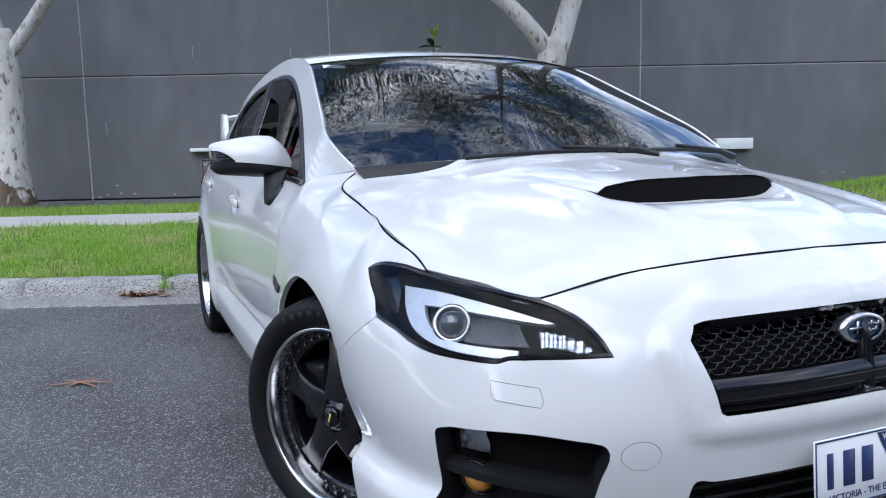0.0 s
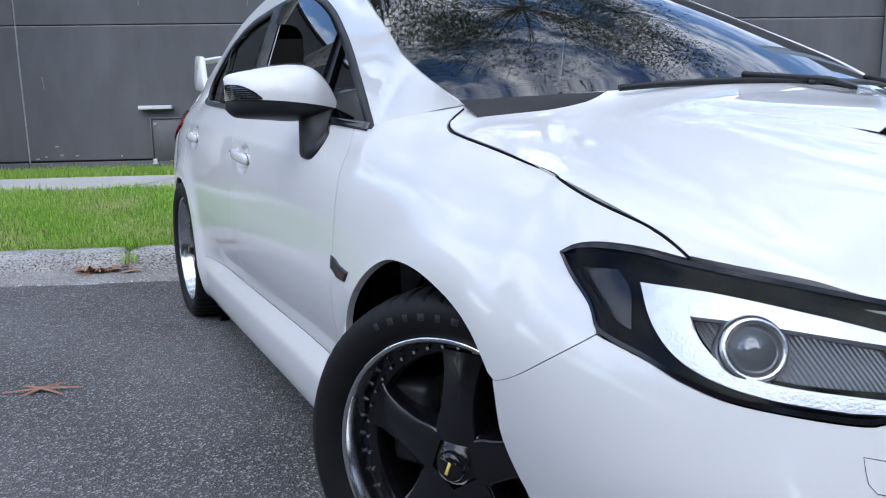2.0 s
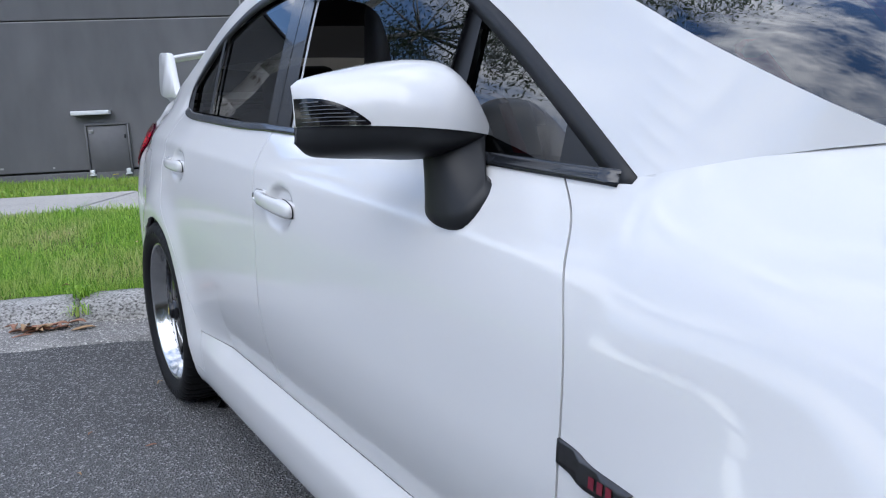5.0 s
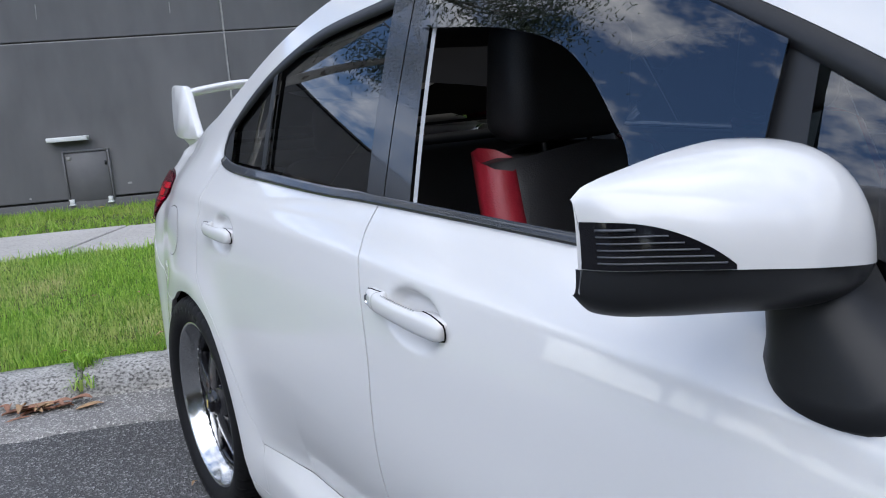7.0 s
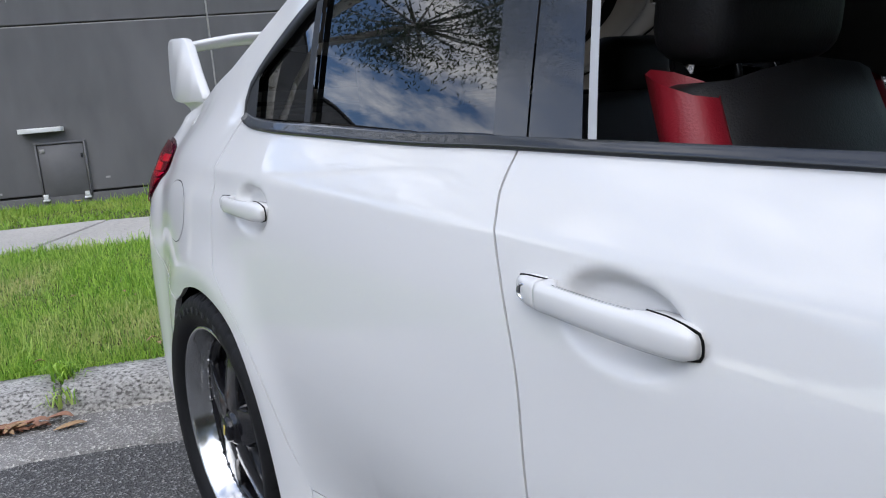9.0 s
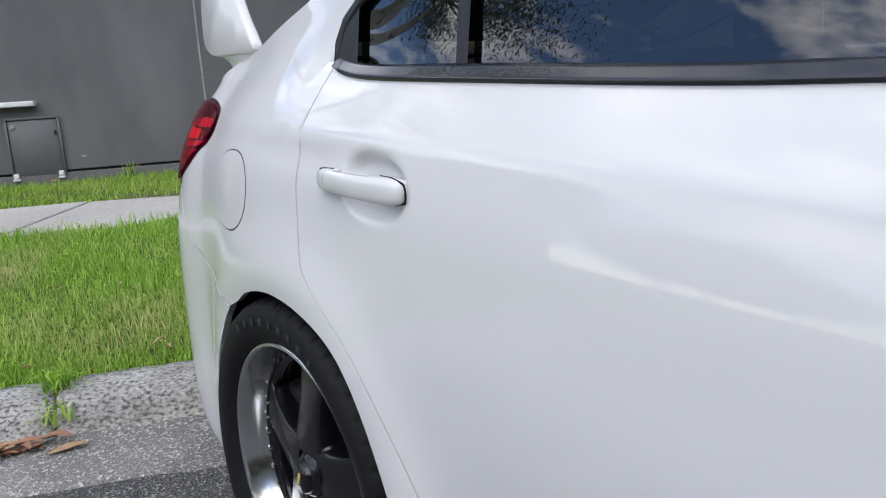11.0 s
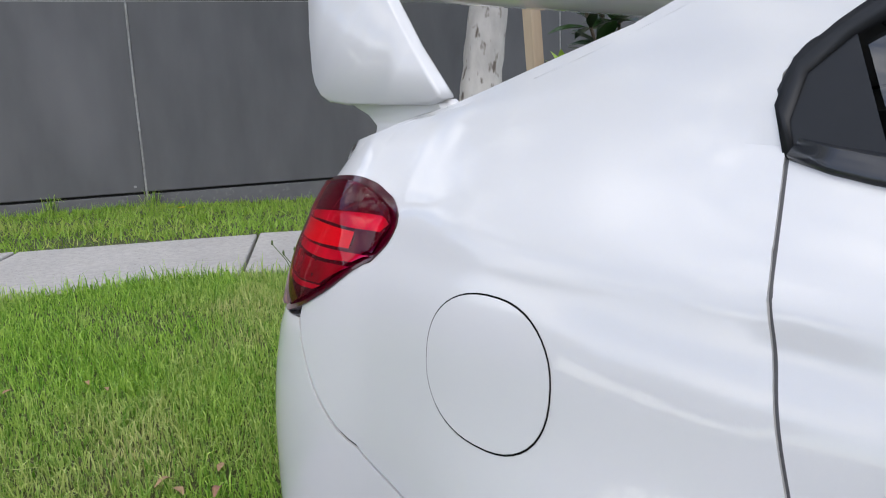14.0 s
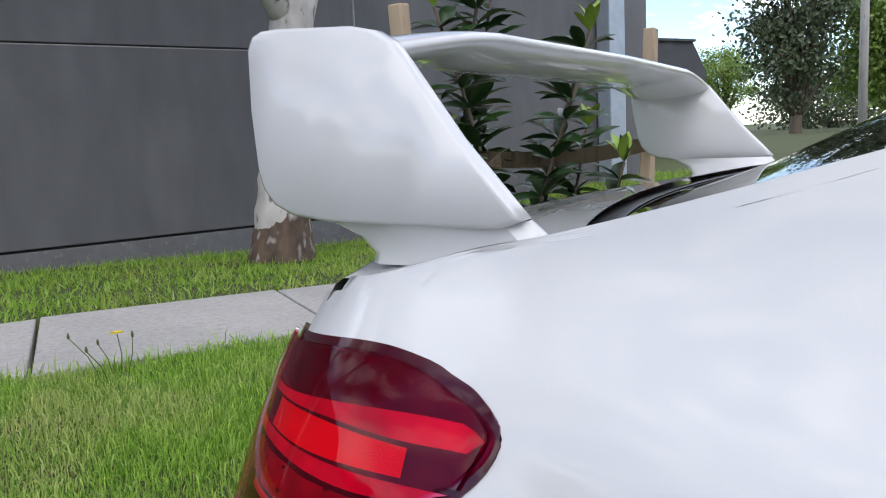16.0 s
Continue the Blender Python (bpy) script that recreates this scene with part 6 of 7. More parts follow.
YELLOW = material("yellow_petal", (0.80, 0.62, 0.02), 0.6, var=0.15, scale=80)
STALK = material("flower_stalk", (0.09, 0.13, 0.03), 0.6, var=0.3, scale=60)
SLATE = mottled("dark_cladding", (0.055, 0.053, 0.06), (0.040, 0.040, 0.044), (0.075, 0.073, 0.08), 3, 1.2, 0.6, rough=0.7, bump=0.05)
BRICKWORK = mottled("far_house_wall", (0.34, 0.25, 0.19), (0.26, 0.19, 0.15), (0.40, 0.33, 0.27), 6, 12, 0.6, bump=0.2)
ROOFING = mottled("far_roof_tile", (0.13, 0.11, 0.10), (0.085, 0.075, 0.07), (0.18, 0.16, 0.14), 9, 14, 0.6, bump=0.5)
POLE_GREY = mottled("grey_timber_pole", (0.40, 0.38, 0.35), (0.28, 0.265, 0.25), (0.18, 0.17, 0.16), 12, 20, 0.6, (1, 1, 0.15), bump=0.3)


def street(name, bm, mat, label="", category="", kind="structure", parent=None, smooth=False, group=""):
    ob = part(name, bm, mat, parent, "", smooth)
    if parent is None:
        ob.matrix_world = STREET
        tagged(ob, label, category, group, kind)
    return ob


def spot(name, label, category, u, d, z=0.0, turn=0.0, group="", kind=""):
    """An empty on the street plan that carries a thing's parts."""
    return empty(name, label, category, group, kind, STREET @ Matrix.Translation((u, d, z)) @ Matrix.Rotation(turn, 4, "Z"))


def slope(d):
    return lerp([(-60, 0.0), (-0.45, 0.0), (0.14, 0.108), (1.0, 0.20), (2.2, 0.295), (3.5, 0.30), (5.2, 0.235), (7.0, 0.15), (60, 0.15)], d)


def fall(u, d):
    """The verge dips along the street and rises again past the trees."""
    return 0.05 * np.maximum(0, np.minimum(u, 14) - 5) * np.clip((d - 2) / 4, 0, 1) - 0.042 * np.clip(u - 0.2, 0, 4.2) * np.clip((9 - u) / 3.5, 0, 1) * np.clip((d - 0.9) / 1.3, 0, 1)


def ground_z(u, d):
    return slope(min(d, 7.0)) + float(fall(u, d))


def cloud_mesh(name, verts, faces, mat, label, category, parent=None, kind="stuff"):
    me = bpy.data.meshes.new(name)
    me.from_pydata([tuple(v) for v in verts], [], faces)
    me.materials.append(mat)
    ob = new(name, me)
    if parent is None:
        ob.matrix_world = STREET
        return tagged(ob, label, category, "", kind)
    ob.parent = parent
    return tagged(ob, label, "", "", kind)


bm = bmesh.new()
grid(bm, [[(u, d, 0.0) for u in (-400, -60, -20, -8, 0, 8, 20, 60, 400)] for d in (-400, -60, -20, -10, -5, -2.5, -0.435)])
street("road", bm, ASPHALT, "grey asphalt road surface with pale stone chips", "road")
bm = bmesh.new()
ds = [0.10, 0.4, 0.8, 1.2, 1.7, 2.2, 2.85, 3.5, 4.5, 5.7, 7.0, 20, 400]
us = [-400, -60, -20, -12, -8, -6, -4, -2, 0, 0.2, 1, 2, 3, 4, 4.4, 5, 5.5, 6, 7, 8, 9, 10, 14, 20, 60, 400]
grid(bm, [[(u, d, ground_z(u, d) - (0.05 if d < 0.2 else 0.09 if d == 2.85 else 0.014)) for u in us] for d in ds])
street("ground", bm, SOIL, "grassy verge soil rising gently to the wall", "ground")

# ---- kerb, gutter and footpath ----
kerb = empty("kerb", "old stained concrete kerb with joints along the verge", "kerb", "", "structure", STREET)
PROFILE = [(-0.100, -0.06), (-0.090, 0.014), (-0.074, 0.040), (-0.055, 0.082), (-0.030, 0.106), (0.008, 0.114), (0.07, 0.116), (0.135, 0.113), (0.145, 0.0)]
JOINTS = [-60, -30, -14.4, -9.6, -7.2, -4.8, -3.0, -1.8, -1.0, 0.0, 1.5, 3.2, 5.6, 8.0, 16, 40]
for a, b in zip(JOINTS, JOINTS[1:]):
    bm = bmesh.new()
    n = max(4, min(40, int((b - a) / 0.06)))
    tip, drop = 0.006 * rng.standard_normal(), 0.003 * rng.standard_normal()
    rows = []
    for i in range(n + 1):
        u = a + 0.007 + (b - a - 0.014) * i / n
        end = 0.006 if i in (0, n) else 0.0
        rows.append([(u, d + tip + 0.0022 * rng.standard_normal() + (end if k < 6 else 0), z + drop + (0.0022 * rng.standard_normal() - end if 0 < k < 8 else 0)) for k, (d, z) in enumerate(PROFILE)])
    g = grid(bm, rows)
    bm.faces.new(g[0])
    bm.faces.new(g[-1][::-1])
    part("kerb_stone", bm, CONCRETE, kerb, "", True)
bm = bmesh.new()
rows = []
for i in range(241):
    u = -14 + 24 * i / 240
    edge = -0.435 + 0.012 * math.sin(u * 9.1) + 0.009 * math.sin(u * 23.7 + 1) + 0.004 * rng.standard_normal()
    rows.append([(u, edge - 0.012, -0.004), (u, edge, 0.0065), (u, -0.36, 0.008), (u, -0.25, 0.008), (u, -0.16, 0.010), (u, -0.105, 0.018)])
grid(bm, [[(-60, *p[1:]) for p in rows[0]], *rows, [(60, *p[1:]) for p in rows[-1]]])
street("gutter", bm, GUTTER, "worn concrete gutter apron with a ragged edge", "gutter", "structure", None, True)
footpath = empty("footpath", "pale concrete footpath in slabs between grass strips", "footpath", "", "structure", STREET)
CUTS = [-60, -30, -9.0, -7.6, -6.2, -4.8, -3.4, -2.0, -0.60, 0.80, 2.2, 3.6, 5.0, 6.4, 7.8, 9.2, 20, 60]
for a, b in zip(CUTS, CUTS[1:]):
    bm = bmesh.new()
    lift = 0.003 * rng.standard_normal()
    v = box(bm, (b - a - 0.022, 1.30, 0.10), Matrix.Translation(((a + b) / 2, 2.85, 0.255 + lift)), 0.006, 1)
    for w in bm.verts:
        w.co.x += 0.21 * (w.co.y - 2.5)
        w.co.z += float(fall(w.co.x, w.co.y))
    part("slab", bm, PATHWAY, footpath, "", False)

# ---- the wall ----
WALL_TOP = 4.6
wall_north = empty("wall_north", "dark grey painted precast concrete wall", "wall", "", "structure", STREET)
VERT = [-20.0, -16.0, -11.9, -7.7, -3.42, 0.40, 5.25, 10.55]
LEVELS = [0.27, 2.17, WALL_TOP]
for i, (a, b) in enumerate(zip(VERT, VERT[1:])):
    for z0, z1 in zip(LEVELS, LEVELS[1:]):
        bm = bmesh.new()
        box(bm, (b - a - 0.020, 0.18, z1 - z0 - 0.022), Matrix.Translation(((a + b) / 2, 7.09 + 0.003 * rng.random(), (z0 + z1) / 2)), 0.006, 1)
        part("panel", bm, WALL, wall_north, "", False)
    bm = bmesh.new()
    box(bm, (b - a - 0.016, 0.22, 0.60), Matrix.Translation(((a + b) / 2, 7.085, -0.045)), 0.005, 1)
    part("plinth", bm, PLINTH, wall_north, "", False)
    bm = bmesh.new()
    tube(bm, [(b + 0.003 * math.sin(3 * z), 7.010, z) for z in np.linspace(0.1, WALL_TOP, 24)], 0.0125, 6)
    if i < len(VERT) - 2:
        part("joint_sealant", bm, SEAM, wall_north, "", True)
    else:
        bm.free()
for z in LEVELS[1:2]:
    bm = bmesh.new()
    box(bm, (30.5, 0.012, 0.013), Matrix.Translation((-4.73, 7.012, z - 0.009)))
    part("level_joint", bm, SEAM, wall_north, "", False)
bm = bmesh.new()
box(bm, (30.5, 0.14, WALL_TOP - 0.03), Matrix.Translation((-4.73, 7.11, WALL_TOP / 2)))
part("backing", bm, GAP, wall_north, "", False)
bm = bmesh.new()
box(bm, (30.7, 0.26, 0.05), Matrix.Translation((-4.73, 7.10, WALL_TOP + 0.028)), 0.008, 1)
part("capping", bm, SLATE, wall_north, "", False)
bm = bmesh.new()
for u0, z0, u1, z1 in ((-1.71, 2.60, -1.72, 2.43), (-3.13, 1.467, -3.115, 1.29), (-0.2, 2.55, -0.205, 2.42)):
    tube(bm, [(u0, 6.9985, z0), ((u0 + u1) / 2 + 0.003, 6.9985, (z0 + z1) / 2), (u1, 6.9985, z1)], 0.005, 5)
part("paint_scrape", bm, SEAM, wall_north, "thin pale paint scrape", False)
bm = bmesh.new()
for u, z in ((-3.02, 0.485), (-3.18, 0.34), (-2.12, 0.33), (-2.96, 0.36), (-3.3, 0.31), (-2.75, 0.35), (-0.95, 0.42), (0.3, 0.34)):
    box(bm, (0.035 * (0.6 + rng.random()), 0.004, 0.022), Matrix.Translation((u, 6.9975, z)))
part("paint_fleck", bm, SEAM, wall_north, "small pale chipped spots", False)


def meter_cupboard(u, width, cap_z, cap_h, door_top, door):
    c = spot("meter_cupboard", "dark grey meter cupboard with a white cap on wall", "cupboard", u, 7.0, 0.0, 0, "wall cupboards")
    bm = bmesh.new()
    box(bm, (width + 0.02, 0.15, cap_h), Matrix.Translation((0, -0.085, cap_z)), 0.008, 2)
    part("cap", bm, CAP_WHITE, c, "white metal cap")
    if not door:
        return
    bm = bmesh.new()
    w, z0 = 0.52, 0.24
    for x, z, sx, sz in ((-w / 2, (door_top + z0) / 2, 0.022, door_top - z0), (w / 2, (door_top + z0) / 2, 0.022, door_top - z0), (0, door_top, w + 0.022, 0.022)):
        box(bm, (sx, 0.05, sz), Matrix.Translation((x + 0.16, -0.022, z)), 0.003, 1)
    part("frame", bm, CUPBOARD, c)
    bm = bmesh.new()
    box(bm, (w - 0.034, 0.03, door_top - z0 - 0.03), Matrix.Translation((0.16, -0.014, (door_top + z0) / 2 - 0.004)), 0.003, 1)
    dr = part("door", bm, CUPBOARD, c)
    bm = bmesh.new()
    box(bm, (0.022, 0.03, 0.05), Matrix.Translation((0.38, -0.04, door_top - 0.16)), 0.004, 1)
    part("latch", bm, BLACK, dr)
    bm = bmesh.new()
    box(bm, (0.055, 0.004, 0.05), Matrix.Translation((-0.04, -0.031, door_top - 0.085)))
    part("sticker", bm, SEAM, dr, "small pale sticker")
    for x in (-0.07, 0.38):
        bm = bmesh.new()
        box(bm, (0.05, 0.05, 0.055), Matrix.Translation((x, -0.05, 0.255)), 0.004, 1)
        box(bm, (0.07, 0.07, 0.02), Matrix.Translation((x, -0.05, 0.215)), 0.004, 1)
        part("foot", bm, CAP_WHITE, c, "white painted foot")


meter_cupboard(-1.57, 0.44, 1.015, 0.055, 0.86, True)
meter_cupboard(6.71, 0.56, 0.94, 0.17, 0.7, False)
bm = bmesh.new()
box(bm, (0.34, 0.26, 6.0), Matrix.Translation((9.52, 6.84, 3.1)), 0.02, 2)
street("steel_column", bm, STEEL, "pale blue-grey steel column standing against the wall", "column", "")

# ---- grass ----
def blades(n, u0, u1, d0, d1, h, w, fine, edge=0.0):
    u, d = rng.uniform(u0, u1, n), rng.uniform(d0, d1, n)
    patch = 0.5 + 0.25 * np.sin(u * 2.3 + 1.7 * np.sin(d * 3.1)) + 0.25 * np.sin(u * 5.9 + d * 4.3 + 2.0)
    keep = rng.random(n) < 0.45 + 0.55 * patch
    u, d, patch = u[keep], d[keep], patch[keep]
    n = len(u)
    z = np.interp(d, [0.1, 0.14, 0.57, 1.0, 1.6, 2.2, 3.5, 5.25, 7.0], [0.09, 0.108, 0.157, 0.20, 0.252, 0.295, 0.30, 0.235, 0.15]) - 0.012
    z += fall(u, d)
    hh = h * np.clip(0.55 + 0.55 * patch + 0.42 * rng.standard_normal(n), 0.3, 2.3)
    if edge:
        hh *= 1 + edge * np.exp(-((d - d1) / 0.12) ** 2)
    a, lean, b = rng.uniform(0, 2 * np.pi, n), rng.uniform(0.15, 1.15, n), rng.uniform(0, 2 * np.pi, n)
    ww = w * rng.uniform(0.6, 1.4, n)
    dx, dy = np.cos(a), np.sin(a)
    sx, sy = np.cos(b) * ww, np.sin(b) * ww
    base = np.stack([u, d, z], 1)
    side = np.stack([sx, sy, np.zeros(n)], 1)
    mid = base + np.stack([dx * lean * hh * 0.25, dy * lean * hh * 0.25, hh * 0.62], 1)
    tip = base + np.stack([dx * lean * hh * 0.85, dy * lean * hh * 0.85, hh * (1.08 - 0.38 * lean)], 1)
    if fine:
        v = np.stack([base - side, base + side, mid + side * 0.75, mid - side * 0.75, tip], 1).reshape(-1, 3)
        f = [q for i in range(0, 5 * n, 5) for q in ((i, i + 1, i + 2, i + 3), (i + 3, i + 2, i + 4))]
    else:
        v = np.stack([base - side, base + side, tip], 1).reshape(-1, 3)
        f = [(i, i + 1, i + 2) for i in range(0, 3 * n, 3)]
    return v, f


v, f = blades(130000, -6.5, 4.5, 0.12, 2.22, 0.050, 0.0023, True, 0.5)
v2, f2 = blades(130000, -1.6, 3.2, 0.12, 2.22, 0.038, 0.0021, True)
v, f = np.concatenate([v, v2]), f + [tuple(k + len(v) for k in q) for q in f2]
cloud_mesh("verge_grass", v, f, GRASS, "mown green grass verge with straw-coloured patches", "grass")
v, f = blades(90000, -14.0, 10.5, 3.48, 6.98, 0.065, 0.006, False)
cloud_mesh("lawn_grass", v, f, GRASS_FAR, "bright green lawn strip beside the wall", "grass")
v, f = blades(14000, -30.0, -7.0, 0.12, 2.22, 0.07, 0.010, False)
v2, f2 = blades(9000, 5.5, 16.0, 0.12, 2.22, 0.07, 0.008, False)
cloud_mesh("far_verge_grass", np.concatenate([v, v2]), f + [tuple(k + len(v) for k in q) for q in f2], GRASS_FAR, "green verge grass further along the street", "grass")


def weed_tuft(u, d, z, n, h, label):
    vs, fs = [], []
    for _ in range(n):
        a, l = rng.uniform(0, 2 * np.pi), rng.uniform(0.2, 1.0)
        hh = h * rng.uniform(0.5, 1.2)
        p = np.array([u + 0.03 * rng.standard_normal(), d + 0.03 * rng.standard_normal(), z])
        s = np.array([math.sin(a), -math.cos(a), 0]) * 0.003
        o = np.array([math.cos(a), math.sin(a), 0])
        k = len(vs)
        vs += [p - s, p + s, p + o * l * hh * 0.4 + np.array([0, 0, hh * 0.6]) + s, p + o * l * hh * 0.4 + np.array([0, 0, hh * 0.6]) - s, p + o * l * hh * 0.95 + np.array([0, 0, hh * (0.9 - 0.5 * l)])]
        fs += [(k, k + 1, k + 2, k + 3), (k + 3, k + 2, k + 4)]
    cloud_mesh("weed_tuft", vs, fs, GRASS, label, "weed", None, "")


weed_tuft(0.0, 0.06, 0.105, 90, 0.10, "grass tuft growing in the kerb joint")
weed_tuft(0.0, -0.06, 0.05, 36, 0.08, "grass tuft growing in the kerb joint")
weed_tuft(-0.5, 6.93, 0.15, 40, 0.22, "grass tuft at the foot of the wall")
weed_tuft(0.45, 6.93, 0.15, 40, 0.20, "grass tuft at the foot of the wall")

# ---- trees ----
def limb(bm, a, b, r0, r1, bend=0.08, n=9, sides=12):
    a, b = np.array(a, float), np.array(b, float)
    k = np.array([rng.standard_normal(), rng.standard_normal(), 0]) * bend * np.linalg.norm(b - a)
    pts = [a + (b - a) * t + k * math.sin(math.pi * t) for t in np.linspace(0, 1, n)]
    tube(bm, pts, [r0 + (r1 - r0) * t for t in np.linspace(0, 1, n)], sides)
    return pts


def crown_leaves(centre, radii, clumps, per, size, slim, hang, spread):
    """Leaves in uneven hanging clumps, with gaps between them."""
    vs, fs, hubs = [], [], []
    c, rad = np.array(centre), np.array(radii)
    for _ in range(clumps):
        p = rng.standard_normal(3)
        p = p / np.linalg.norm(p) * rng.uniform(0.45, 1.0) ** 0.6 * rng.uniform(0.75, 1.08)
        hub = c + p * rad
        hubs.append(hub)
        m = int(per * rng.uniform(0.5, 1.5))
        q = hub + rng.standard_normal((m, 3)) * np.array([spread, spread, spread * 0.62]) * rng.uniform(0.7, 1.25)
        for x in q:
            t = rng.standard_normal(3) * (1 - hang) + np.array([0, 0, -1.6]) * hang
            t = t / np.linalg.norm(t) * size * rng.uniform(0.7, 1.3)
            s = np.cross(t, rng.standard_normal(3))
            s = s / (np.linalg.norm(s) + 1e-6) * size * slim
            k = len(vs)
            vs += [x, x + t * 0.45 + s, x + t, x + t * 0.45 - s]
            fs.append((k, k + 1, k + 2, k + 3))
    return vs, fs, hubs


def gum_tree(u, d, z, label, trunk, forks, centre, radii, clumps, per, skirt):
    tree = spot("gum_tree", label, "tree", u, d, z, 0, "street trees")
    bm = bmesh.new()
    n = len(trunk)
    pts = spline([p[:3] for p in trunk], 26)
    rr = [np.interp(i / 26, np.linspace(0, 1, n), [p[3] for p in trunk]) * (1 + 0.03 * math.sin(i * 1.7) + 0.02 * rng.standard_normal()) for i in range(27)]
    tube(bm, pts, rr, 20)
    part("trunk", bm, BARK, tree)
    if skirt:
        bm = bmesh.new()
        rings = []
        for i in range(15):
            t = i / 14
            h = skirt * t
            j = np.array(pts[0]) + (np.array(pts[-1]) - np.array(pts[0])) * min(1.0, h / max(pts[-1][2], 0.1))
            base = np.interp(h, [p[2] for p in trunk], [p[3] for p in trunk])
            rings.append([(j[0] + math.cos(a) * (base + e), j[1] + math.sin(a) * (base + e), h * (1 if i < 11 else 0.9) + (0.07 * skirt * rng.standard_normal() if i > 9 else 0))
                          for k in range(36) for a, e in [(2 * math.pi * k / 36, (0.030 * (1 - t) + 0.010 * rng.random()) if i < 13 else -0.012)]])
        grid(bm, [r + r[:1] for r in rings])
        part("bark_skirt", bm, BARK_DARK, tree, "dark flaking brown bark")
    vs, fs, hubs = crown_leaves(centre, radii, clumps, int(per * 1.5), 0.105, 0.11, 0.45, 0.42)
    tips = []
    for a, b, r0, r1 in forks:
        bm = bmesh.new()
        limb(bm, a, b, r0, r1, 0.05, 12, 14)
        part("limb", bm, BARK, tree)
        tips.append(np.array(b, float))
    bm = bmesh.new()
    for h in hubs:
        t = min(tips, key=lambda q: np.linalg.norm(q - h))
        m = (t + h) / 2 + np.array([0, 0, -0.15])
        tube(bm, [t, m, h], [0.026, 0.014, 0.004], 5)
    part("branch_work", bm, BARK, tree)
    cloud_mesh("crown", vs, fs, GUM_LEAF, "", "", tree, "")
    return tree


gum_tree(3.36, 5.4, 0.11, "mottled white gum tree with dark flaking bark base", [(0, 0, 0, 0.27), (0.02, 0, 0.35, 0.225), (0.09, 0, 0.9, 0.20), (0.17, 0, 1.5, 0.19), (0.25, 0, 2.0, 0.185), (0.29, 0, 2.3, 0.20)],
         [((0.20, 0, 2.15), (-0.75, -0.3, 3.05), 0.125, 0.10), ((0.33, 0, 2.15), (0.62, -0.1, 3.2), 0.15, 0.13), ((-0.75, -0.3, 3.0), (-2.2, -1.6, 5.8), 0.10, 0.05), ((0.6, -0.1, 3.1), (1.1, -0.6, 6.0), 0.13, 0.06), ((0.6, -0.1, 3.1), (0.2, -2.2, 6.4), 0.10, 0.05)],
         (-0.6, -1.3, 6.5), (4.2, 3.9, 2.2), 135, 300, 0.85)
gum_tree(-4.14, 6.05, 0.28, "mottled grey gum tree with branch and flaking base", [(-0.02, 0, 0, 0.28), (0, 0, 0.35, 0.22), (0.02, 0, 1.0, 0.20), (0.03, 0, 1.7, 0.195), (0.0, 0, 2.2, 0.20), (-0.06, 0, 2.45, 0.20)],
         [((0.02, 0, 2.05), (0.95, -0.35, 3.0), 0.10, 0.085), ((-0.06, 0, 2.35), (-0.20, 0.05, 3.4), 0.15, 0.13), ((0.92, -0.33, 2.95), (2.2, -1.6, 5.6), 0.085, 0.04), ((-0.20, 0.05, 3.3), (-0.4, -1.0, 6.2), 0.13, 0.06), ((-0.20, 0.05, 3.3), (-1.8, -0.6, 5.8), 0.10, 0.05)],
         (-0.6, -0.8, 6.7), (3.4, 2.6, 2.0), 70, 290, 0.45)


def plain_tree(u, d, z, label, height, trunk_h, radii, clumps, per, size, mat, slim=0.3):
    tree = spot("tree", label, "tree", u, d, z, 0, "trees beyond the wall")
    vs, fs, hubs = crown_leaves((0, 0, height - radii[2]), radii, clumps, per, size, slim, 0.2, 0.085 * (radii[0] + radii[2]))
    bm = bmesh.new()
    limb(bm, (0, 0, -0.2), (0.1, 0, trunk_h), 0.035 * height, 0.022 * height, 0.03)
    for h in hubs[::2]:
        tube(bm, [(0.1, 0, trunk_h - 0.2), (h[0] * 0.45, h[1] * 0.45, (trunk_h + h[2]) / 2), h], [0.014 * height, 0.009 * height, 0.01], 5)
    part("trunk", bm, TWIG, tree)
    cloud_mesh("crown", vs, fs, mat, "", "", tree, "")


plain_tree(50, 32, 0.2, "lime-green leafy tree beyond the wall's end", 6.4, 1.2, (2.3, 2.3, 2.3), 60, 170, 0.17, FAR_LEAF)
plain_tree(35.6, 18.6, 0.2, "tall grey-green tree beyond the wall's end", 10.5, 1.2, (1.9, 1.9, 4.9), 75, 170, 0.24, DULL_LEAF)
plain_tree(40.5, 16.6, 0.2, "olive-green tree beside the grey pole", 11.0, 1.2, (2.2, 2.2, 5.2), 100, 220, 0.26, FAR_LEAF)
plain_tree(55, 27, 0.2, "low green trees far along the street", 4.2, 0.6, (6.5, 3.0, 2.0), 60, 100, 0.3, DULL_LEAF)
